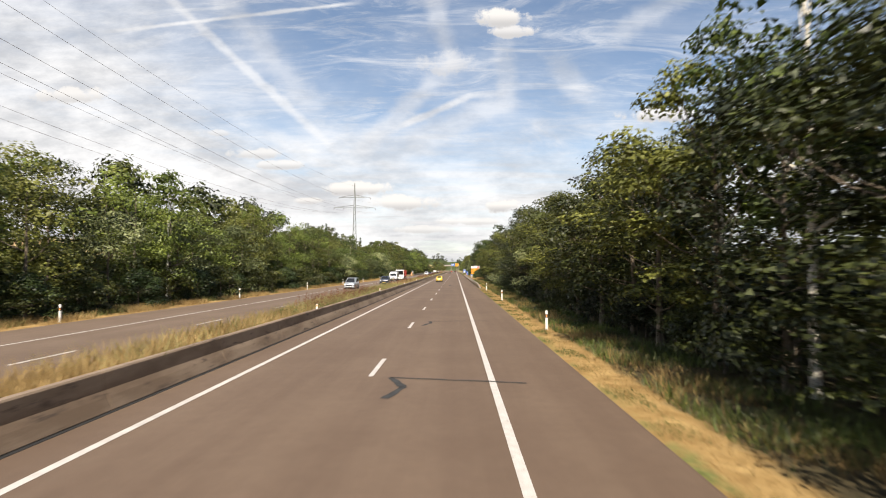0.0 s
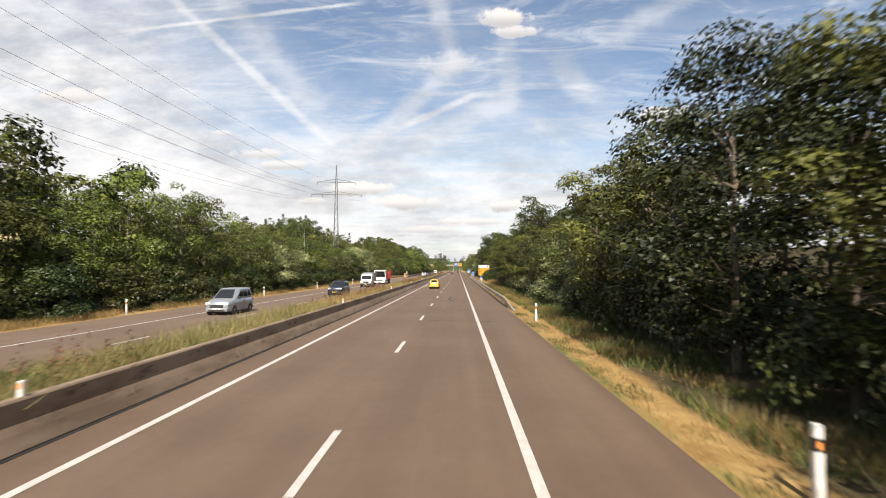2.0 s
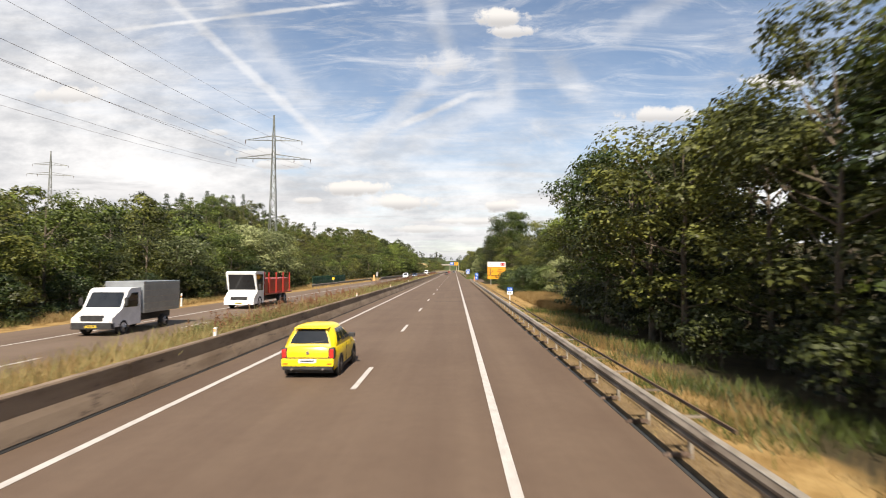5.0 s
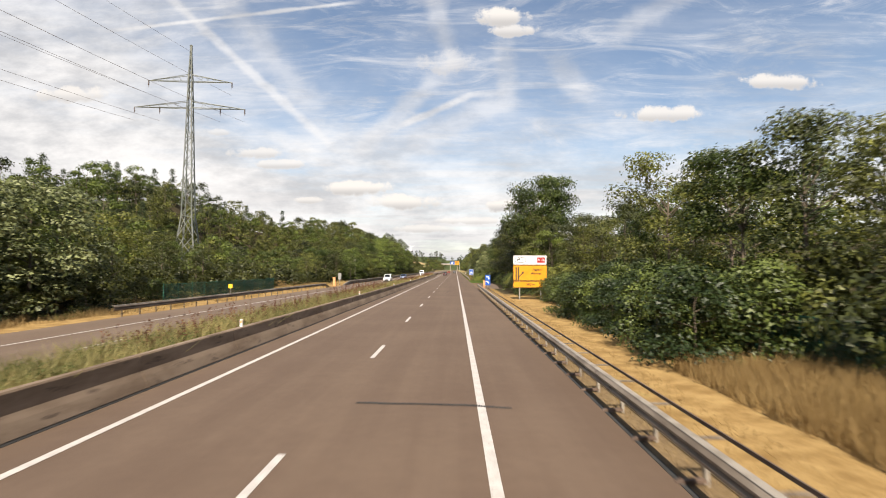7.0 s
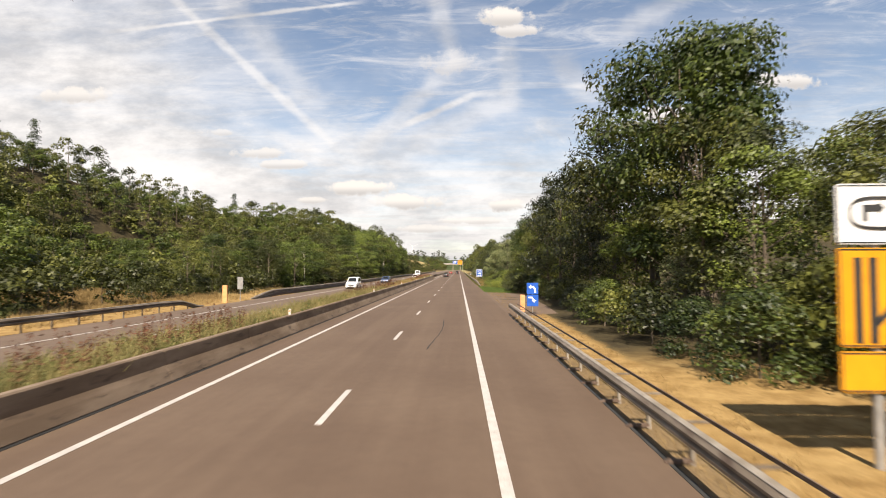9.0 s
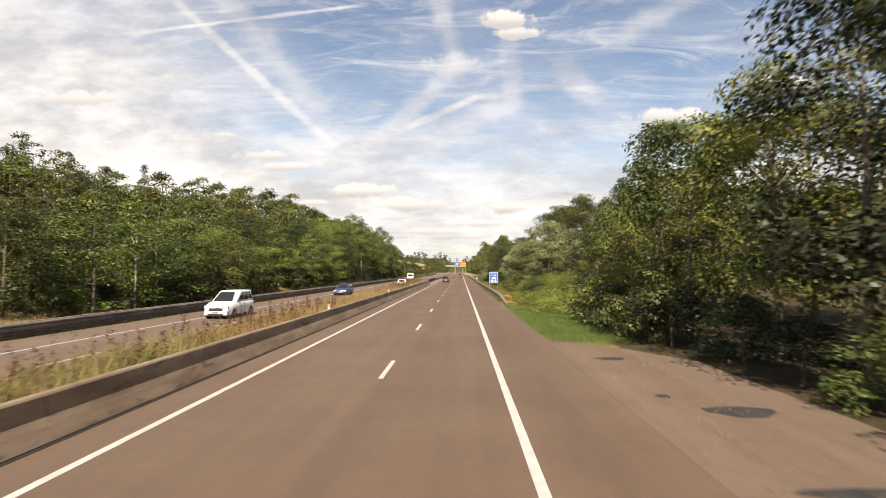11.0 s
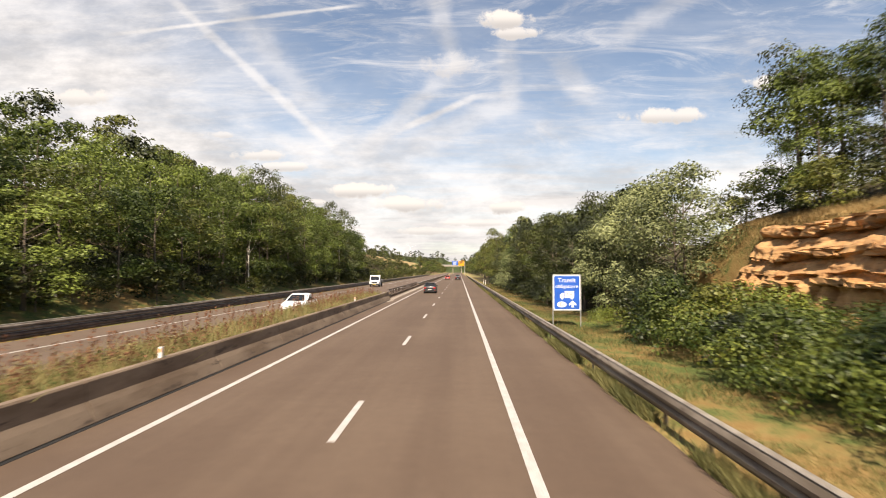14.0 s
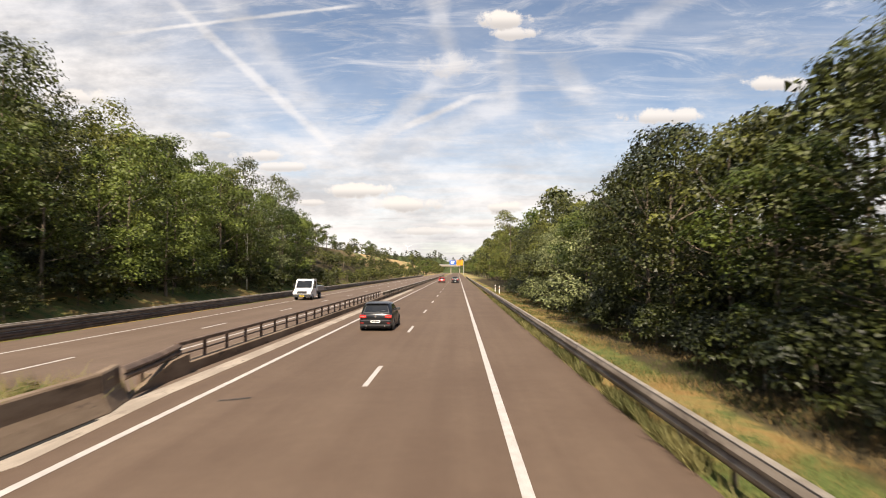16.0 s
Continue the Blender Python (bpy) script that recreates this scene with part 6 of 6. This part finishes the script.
# ---------------------------------------------------------------- far end: gantry signs, bridge, turbine
def far_end():
    b = thing("overpass", "pale concrete bridge crossing the motorway far ahead", "bridge")
    part("deck", Shape().box(-38, 4, 1130, 1140, 9.6, 11.4, 0.1), CONCRETE_PALE, b)
    for x in (-24.5, -9.5, 3.0):
        part("pier", Shape().box(x - 0.6, x + 0.6, 1133, 1137, -0.2, 9.6), CONCRETE_PALE, b)
    part("parapet", Shape().box(-38, 4, 1130, 1130.2, 11.4, 12.4), ZINC, b)
    g = thing("sign_gantry", "steel gantry carrying blue and yellow motorway signs", "gantry", at=pose(0, 800, 0))
    part("leg", Shape().box(4.6, 5.0, -0.2, 0.2, -0.2, 11.4), ZINC, g)
    part("beam", Shape().box(-6.5, 5.0, -0.2, 0.2, 10.7, 11.3), ZINC, g)
    for x0, x1, z0, z1, m, nm in ((-6.3, -1.2, 8.2, 11.6, SIGN_BLUE, "blue_sign"), (-0.7, 4.3, 7.6, 12.0, SIGN_YELLOW, "yellow_sign")):
        p = part(nm, plate(x0, x1, z0, z1, -0.4, 0.1, 0.1), m, g)
        for k in range(3):
            part("text_bar", Shape().box(x0 + 0.8, x1 - 1.0 - 0.4 * k, -0.42, -0.40, z1 - 0.9 - 0.9 * k, z1 - 0.5 - 0.9 * k), SIGN_WHITE if m == SIGN_BLUE else SIGN_BLACK, p)
    w = thing("wind_turbine", "distant white wind turbine on the skyline", "wind turbine", at=pose(-172, 2200, 20))
    part("tower", Shape().tube((0, 0, -5), (0, 0, 66), 1.5, 0.9, 10), SIGN_WHITE, w)
    part("hub", Shape().box(-1, 1, -2.5, 1.5, 65, 67, 0.4), SIGN_WHITE, w)
    for k in range(3):
        a = radians(20 + 120 * k)
        part("blade", Shape().poly([(0.8 * math.cos(a + 1.57), -2.6, 66 + 0.8 * math.sin(a + 1.57)), (23 * math.cos(a), -2.6, 66 + 23 * math.sin(a)), (-0.8 * math.cos(a + 1.57), -2.6, 66 - 0.8 * math.sin(a + 1.57))], 0.2), SIGN_WHITE, w)


far_end()


# ---------------------------------------------------------------- vehicles
def wheel_meshes(r, w):
    ty = Shape()
    n = 24
    prof = [(r * 0.66, -w / 2), (r * 0.93, -w / 2), (r, -w * 0.36), (r, w * 0.36), (r * 0.93, w / 2), (r * 0.66, w / 2)]
    pts = [(x, q * math.cos(6.28319 * k / n), q * math.sin(6.28319 * k / n)) for k in range(n) for q, x in prof]
    m = len(prof)
    ty.add(pts, [(k * m + i, k * m + (i + 1) % m, ((k + 1) % n) * m + (i + 1) % m, ((k + 1) % n) * m + i) for k in range(n) for i in range(m)])
    ri = Shape().tube((-w * 0.30, 0, 0), (w * 0.42, 0, 0), r * 0.18, n=10)
    for k in range(5):
        a = 6.28319 * k / 5
        ri.tube((w * 0.40, 0, 0), (w * 0.36, r * 0.66 * math.cos(a), r * 0.66 * math.sin(a)), r * 0.12, r * 0.09, 6)
    ri.tube((-w * 0.4, 0, 0), (-w * 0.1, 0, 0), r * 0.67, n=20)
    return ty.mesh("tyre", TYRE, True), ri.mesh("rim", RIM, True)


def car(name, label, x, y, turn, paint, L=4.2, W=1.78, H=1.47, belt=0.92, nose=1.05, tail=0.28, rake=0.55, back_rake=0.30, wheel=0.31, plate_mat=None, hood=0.78, roof_in=0.21, dark_low=True, kind="car", lamp=None):
    """A passenger car; its length runs along y with the nose at +y. Body, cabin, panes, lamps, bumpers, wheels and mirrors are parts."""
    e = thing(name, label, kind, at=pose(x, y, 0, 0, 0, turn))
    hw = W / 2
    # body: rings from the tail to the nose
    st = [(-L / 2, 0.80, 0.42, belt - 0.10), (-L / 2 + 0.06, 0.92, 0.30, belt - 0.02), (-L / 2 + 0.35, 0.99, 0.20, belt + 0.02), (-L * 0.2, 1.0, 0.19, belt), (L * 0.12, 1.0, 0.19, belt - 0.01), (L / 2 - nose, 0.995, 0.19, belt - 0.03), (L / 2 - 0.45, 0.96, 0.20, hood), (L / 2 - 0.10, 0.86, 0.26, hood - 0.10), (L / 2, 0.70, 0.38, hood - 0.24)]
    rings = []
    for yy, wf, z0, z1 in st:
        w = hw * wf
        zm = z0 + (z1 - z0) * 0.55
        half_ring = [(w * 0.86, z0), (w * 0.97, z0 + 0.09), (w, zm), (w * 0.975, z1 - 0.10), (w * 0.90, z1 - 0.015)]
        ring = [(p, yy, q) for p, q in half_ring] + [(0.0, yy, z1 + 0.012)] + [(-p, yy, q) for p, q in reversed(half_ring)] + [(0.0, yy, z0)]
        rings.append(ring)
    body = loft(rings)
    part("body", body, paint, e, smooth=True)
    # cabin: lower outline at the belt, upper at the roof
    yb0, yb1 = -L / 2 + tail, L / 2 - nose + 0.05
    yt0, yt1 = yb0 + back_rake, yb1 - rake - 0.35
    wb, wt = hw * 0.93, hw - roof_in
    zb, zt = belt - 0.06, H - 0.05

    def cabin_ring(f):
        a = yb0 + (yt0 - yb0) * f
        b = yb1 + (yt1 - yb1) * f
        w = wb + (wt - wb) * (f ** 1.7)
        c = 0.16 + 0.08 * f
        return [(w - c * 0.7, a, zb + (zt - zb) * f), (w, a + c, zb + (zt - zb) * f), (w, b - c * 1.6, zb + (zt - zb) * f), (w - c * 0.9, b, zb + (zt - zb) * f), (-w + c * 0.9, b, zb + (zt - zb) * f), (-w, b - c * 1.6, zb + (zt - zb) * f), (-w, a + c, zb + (zt - zb) * f), (-w + c * 0.7, a, zb + (zt - zb) * f)]

    top2 = [(p[0] * 0.94, p[1] * 0.955 + (yt0 + yt1) / 2 * 0.045, H - 0.018) for p in cabin_ring(1.0)]
    top = [(p[0] * 0.78, p[1] * 0.86 + (yt0 + yt1) / 2 * 0.14, H) for p in cabin_ring(1.0)]
    part("cabin", loft([cabin_ring(f) for f in (0, 0.25, 0.5, 0.75, 1.0)] + [top2, top]), paint, e, smooth=True)

    def at(f, side, g):
        """A point on the cabin's skin, f up, g along the edge."""
        r = cabin_ring(f)
        if side == "back":
            p, q = Vector(r[7]), Vector(r[0])
            out = Vector((0, -0.012, 0.004))
        elif side == "front":
            p, q = Vector(r[4]), Vector(r[3])
            out = Vector((0, 0.012, 0.004))
        elif side == "right":
            p, q = Vector(r[1]), Vector(r[2])
            out = Vector((0.010, 0, 0.003))
        else:
            p, q = Vector(r[6]), Vector(r[5])
            out = Vector((-0.010, 0, 0.003))
        return p.lerp(q, g) + out

    def pane(nm, side, g0, g1, f0=0.16, f1=0.90, t0=None, t1=None):
        t0, t1 = g0 if t0 is None else t0, g1 if t1 is None else t1
        n = 6
        s = Shape()
        pts = []
        for i in range(n + 1):
            f = f0 + (f1 - f0) * i / n
            k = i / n
            for j in range(n + 1):
                u = j / n
                g = (g0 + (t0 - g0) * k) * (1 - u) + (g1 + (t1 - g1) * k) * u
                pts.append(at(f, side, g))
        m = n + 1
        s.add(pts, [(i * m + j, i * m + j + 1, (i + 1) * m + j + 1, (i + 1) * m + j) for i in range(n) for j in range(n)])
        part(nm, s, GLASS_DARK, e, "dark tinted glass", smooth=True)

    pane("rear_window", "back", 0.03, 0.97, 0.22, 0.90)
    pane("windscreen", "front", 0.02, 0.98, 0.10, 0.95)
    for side in ("right", "left"):
        pane("side_window", side, 0.04, 0.30, 0.22, 0.90, 0.10, 0.32)
        pane("side_window", side, 0.33, 0.60, 0.18, 0.90)
        pane("side_window", side, 0.63, 0.97, 0.18, 0.90, 0.63, 0.93)
    # tail
    yr = -L / 2
    low = Shape().box(-hw * 0.90, hw * 0.90, yr - 0.035, yr + 0.16, 0.26, 0.42, 0.03)
    part("rear_bumper", Shape().box(-hw * 0.94, hw * 0.94, yr - 0.045, yr + 0.25, 0.36, 0.60, 0.05), paint, e)
    part("diffuser", low, BLACK_PLASTIC, e, "black lower valance")
    part("shelf_trim", Shape().box(-hw * 0.80, hw * 0.80, yr - 0.030, yr + 0.1, 0.60, 0.625), BLACK_PLASTIC, e)
    for s in (-1, 1):
        if lamp:
            part("lamp_frame", Shape().box(s * (hw * 0.93 - lamp[0] - 0.03), s * hw * 0.955, yr - 0.012, yr + 0.18, belt - 0.09 - lamp[1], belt - 0.03, 0.03), BLACK_PLASTIC, e)
            part("tail_lamp", Shape().box(s * (hw * 0.93 - lamp[0]), s * hw * 0.93, yr - 0.026, yr + 0.16, belt - 0.06 - lamp[1], belt - 0.06, 0.03), LAMP_RED, e, "upright red tail lamp")
        else:
            part("tail_lamp", Shape().box(s * hw * 0.56, s * hw * 0.95, yr - 0.020, yr + 0.20, belt - 0.25, belt - 0.08, 0.025), LAMP_RED, e, "red tail lamp")
            part("lamp_band", Shape().box(s * hw * 0.60, s * hw * 0.90, yr - 0.024, yr - 0.016, belt - 0.18, belt - 0.15), CHROME, e)
        part("reflector", Shape().box(s * hw * 0.70, s * hw * 0.88, yr - 0.052, yr, 0.43, 0.465), LAMP_RED, e)
        part("exhaust", Shape().tube((s * hw * 0.55, yr - 0.05, 0.29), (s * hw * 0.55, yr + 0.15, 0.29), 0.035, n=10), CHROME, e)
    pl = part("number_plate", Shape().box(-0.26, 0.26, yr - 0.060, yr - 0.040, 0.47, 0.58, 0.004), plate_mat or PLATE_WHITE, e, "rear number plate")
    part("plate_bar", Shape().box(-0.20, 0.20, yr - 0.064, yr - 0.060, 0.505, 0.548), SIGN_BLACK, pl)
    part("badge", Shape().tube((0, yr - 0.022, belt - 0.17), (0, yr + 0.1, belt - 0.17), 0.055, n=14), CHROME, e, "round chrome badge")
    part("wiper", Shape().tube(at(0.26, "back", 0.52), at(0.34, "back", 0.86), 0.010, n=5), BLACK_PLASTIC, e)
    part("spoiler", Shape().box(-wt * 0.92, wt * 0.92, yt0 - 0.14, yt0 + 0.20, H - 0.075, H - 0.035, 0.015), paint, e)
    # nose
    yf = L / 2
    part("front_bumper", Shape().box(-hw * 0.84, hw * 0.84, yf - 0.30, yf + 0.035, 0.26, 0.50, 0.05), paint, e)
    part("grille", Shape().box(-hw * 0.52, hw * 0.52, yf - 0.2, yf + 0.008, 0.52, hood - 0.24, 0.02), BLACK_PLASTIC, e, "black grille")
    part("air_intake", Shape().box(-hw * 0.60, hw * 0.60, yf - 0.1, yf + 0.045, 0.29, 0.38, 0.01), BLACK_PLASTIC, e)
    p2 = part("number_plate", Shape().box(-0.26, 0.26, yf + 0.036, yf + 0.050, 0.40, 0.50), plate_mat or PLATE_WHITE, e, "front number plate")
    part("plate_bar", Shape().box(-0.20, 0.20, yf + 0.050, yf + 0.054, 0.43, 0.47), SIGN_BLACK, p2)
    for s in (-1, 1):
        part("headlamp", Shape().box(s * hw * 0.52, s * hw * 0.88, yf - 0.34, yf - 0.05, hood - 0.26, hood - 0.09, 0.03), LAMP_CLEAR, e, "clear headlamp")
        m = part("mirror", Shape().box(s * (wb - 0.02), s * (wb + 0.20), yb1 - 0.62, yb1 - 0.50, belt + 0.02, belt + 0.16, 0.03), BLACK_PLASTIC, e)
        part("sill", Shape().box(s * (hw - 0.08), s * (hw - 0.005), -L * 0.28, L * 0.26, 0.17, 0.27, 0.015), BLACK_PLASTIC, e)
        part("door_handle", Shape().box(s * (hw * 0.97), s * (hw * 0.995), -0.15, 0.02, belt - 0.17, belt - 0.14), paint, e)
        part("door_seam", Shape().box(s * hw * 0.985, s * (hw + 0.002), -0.30, -0.29, 0.28, belt - 0.06), BLACK_PLASTIC, e)
    part("underbody", Shape().box(-hw * 0.85, hw * 0.85, -L / 2 + 0.2, L / 2 - 0.2, 0.14, 0.24), BLACK_PLASTIC, e)
    ty, ri = wheel_meshes(wheel, 0.21)
    for s in (-1, 1):
        for yy in (-L / 2 + 0.76, L / 2 - 0.86):
            part("wheel_arch", Shape().tube((s * (hw - 0.10), yy, wheel), (s * (hw + 0.004), yy, wheel), wheel * 1.17, n=22), BLACK_PLASTIC, e)
            wn = part("wheel", ty, TYRE, e, at=pose(s * (hw - 0.095), yy, wheel, 0, 0, 0 if s > 0 else 180))
            part("rim", ri, RIM, wn)
    return e


SMALL = dict(L=3.66, W=1.63, H=1.49, belt=0.93, nose=0.92, tail=0.14, rake=0.50, back_rake=0.34, wheel=0.30, roof_in=0.26, lamp=(0.13, 0.26))
HATCH = dict(L=4.20, W=1.79, H=1.48, belt=0.95, nose=1.10, tail=0.16, rake=0.60, back_rake=0.40)
SUV = dict(L=4.65, W=1.90, H=1.72, belt=1.12, nose=1.20, tail=0.16, rake=0.50, back_rake=0.35, wheel=0.37, hood=1.02)
MPV = dict(L=4.40, W=1.83, H=1.82, belt=1.12, nose=1.00, tail=0.10, rake=0.60, back_rake=0.12, hood=0.98, roof_in=0.18)
SALOON = dict(L=4.60, W=1.82, H=1.44, belt=0.93, nose=1.20, tail=0.75, rake=0.60, back_rake=0.65)
ESTATE = dict(L=4.70, W=1.82, H=1.47, belt=0.94, nose=1.20, tail=0.12, rake=0.60, back_rake=0.38)
car("yellow_car", "small bright yellow hatchback in the overtaking lane", -4.15, 136.0, 0, YELLOW, **SMALL)
car("black_car", "black five-door hatchback with red tail lamps in the overtaking lane", -4.35, 408.4, 0, BLACK, **HATCH)
car("dark_suv", "black car far ahead in the driving lane", -0.65, 520.0, 0, BLACK, **SUV)
car("dark_car", "dark red car far ahead in the overtaking lane", -4.4, 527.0, 0, RED, **SALOON)
car("blue_suv", "dark navy sport utility car on the far carriageway", -15.1, 113.5, 180, NAVY, plate_mat=PLATE_YELLOW, **SUV)
car("grey_van", "silver grey people carrier on the far carriageway", -16.9, 86.0, 180, SILVER, **MPV)
car("blue_car", "dark blue estate car on the far carriageway", -15.9, 331.0, 180, BLUE, **ESTATE)
car("white_car", "white saloon car on the far carriageway", -12.6, 372.0, 180, WHITE, **SALOON)
car("white_van", "small white delivery van on the far carriageway", -16.4, 297.0, 180, WHITE, **MPV)


def lorry(name, label, x, y, W, cab_h, cab_l, box_l, box_h, box_mat, wheels, box_gap=0.15, box_z=0.9, flat=False, roof_mat=None):
    """A van or truck with cab and load body; its nose points to +y before it is turned round."""
    e = thing(name, label, "truck", at=pose(x, y, 0, 0, 0, 180))
    hw = W / 2
    L = cab_l + box_gap + box_l
    yf = L / 2
    prof = [(yf - 0.02, 0.42), (yf, 0.85), (yf - (0.12 if cab_l < 2.1 and cab_h > 2.6 else 0.75), 1.25 if cab_h < 2.6 else 1.4), (yf - (0.22 if cab_h > 2.6 else 1.25), cab_h - 0.12), (yf - (0.5 if cab_h > 2.6 else 1.5), cab_h), (yf - cab_l, cab_h), (yf - cab_l, 0.42)]
    cab = Shape().poly([(-hw + 0.03, a, b) for a, b in prof], W - 0.06, axis=0)
    part("cab", cab, WHITE, e, "white cab")
    a, b = prof[2], prof[3]

    def on(f, xx, out):
        return (xx, a[0] + (b[0] - a[0]) * f + out, a[1] + (b[1] - a[1]) * f + out * 0.4)

    part("windscreen", Shape().add([on(0.08, -hw * 0.88, 0.012), on(0.08, hw * 0.88, 0.012), on(0.9, hw * 0.82, 0.012), on(0.9, -hw * 0.82, 0.012)], [(0, 1, 2, 3)]), GLASS_DARK, e, "dark windscreen")
    for s in (-1, 1):
        part("side_window", Shape().poly([(s * hw * 0.975, a[0] - 0.12, a[1] + 0.08), (s * hw * 0.975, b[0] - 0.25, b[1] - 0.12), (s * hw * 0.975, yf - cab_l + 0.25, b[1] - 0.12), (s * hw * 0.975, yf - cab_l + 0.25, a[1] + 0.05)], s * 0.012, 0), GLASS_DARK, e)
        part("headlamp", Shape().box(s * hw * 0.62, s * hw * 0.93, yf - 0.25, yf + 0.015, 0.72, 0.92, 0.02), LAMP_CLEAR, e)
        part("mirror", Shape().box(s * (hw + 0.03), s * (hw + 0.2), a[0] - 0.15, a[0] - 0.05, a[1] + 0.15, a[1] + 0.55, 0.03), BLACK_PLASTIC, e)
    part("grille", Shape().box(-hw * 0.55, hw * 0.55, yf - 0.1, yf + 0.012, 0.72, 1.0, 0.02), BLACK_PLASTIC, e)
    part("bumper", Shape().box(-hw * 0.97, hw * 0.97, yf - 0.25, yf + 0.05, 0.34, 0.66, 0.04), BLACK_PLASTIC if cab_h < 2.6 else WHITE, e)
    pl = part("number_plate", Shape().box(-0.26, 0.26, yf + 0.05, yf + 0.062, 0.42, 0.53), PLATE_YELLOW, e)
    part("plate_bar", Shape().box(-0.2, 0.2, yf + 0.062, yf + 0.066, 0.45, 0.5), SIGN_BLACK, pl)
    y1 = yf - cab_l - box_gap
    part("chassis", Shape().box(-hw * 0.45, hw * 0.45, y1 - box_l, yf - 0.4, 0.48, 0.80), BLACK_PLASTIC, e)
    if flat:
        bed = part("load_bed", Shape().box(-hw, hw, y1 - box_l, y1, box_z - 0.12, box_z, 0.02), box_mat, e)
        for s in (-1, 1):
            for k in range(4):
                yy = y1 - box_l * (k + 0.5) / 4
                part("stake", Shape().box(s * hw - 0.05, s * hw + 0.05, yy - 0.05, yy + 0.05, box_z, box_h), box_mat, e)
        part("headboard", Shape().box(-hw, hw, y1 - 0.08, y1, box_z, box_h), box_mat, e)
        part("load", Shape().box(-hw * 0.8, hw * 0.8, y1 - box_l + 0.5, y1 - 0.6, box_z, box_h - 0.5, 0.1), box_mat, e, "red machinery load")
    else:
        part("load_box", Shape().box(-hw - 0.02, hw + 0.02, y1 - box_l, y1, box_z, box_h, 0.03), box_mat, e)
        for k in range(5):
            zz = box_z + (box_h - box_z) * (k + 0.5) / 5
            for s in (-1, 1):
                part("rib", Shape().box(s * (hw + 0.015), s * (hw + 0.045), y1 - box_l + 0.05, y1 - 0.05, zz - 0.02, zz + 0.02), ZINC, e)
    ty, ri = wheel_meshes(0.36 if cab_h < 2.6 else 0.5, 0.24)
    r = 0.36 if cab_h < 2.6 else 0.5
    for s in (-1, 1):
        for yy in wheels:
            wn = part("wheel", ty, TYRE, e, at=pose(s * (hw - 0.14), yf - yy, r, 0, 0, 0 if s > 0 else 180))
            part("rim", ri, RIM, wn)
    return e


lorry("box_van", "white light truck with a pale ribbed load body", -17.0, 146.5, 2.0, 2.25, 2.3, 3.6, 2.55, SILVER, (0.9, 4.6))
lorry("red_truck", "white heavy truck carrying red machinery", -17.0, 165.5, 2.45, 3.0, 2.2, 7.5, 2.9, RED, (1.3, 6.4, 7.6), flat=True, box_z=1.1)
lorry("tipper_van", "white crew-cab tipper van on the far carriageway", -17.0, 438.5, 2.0, 2.3, 2.4, 2.9, 1.5, SILVER, (0.9, 4.1), box_z=0.95)
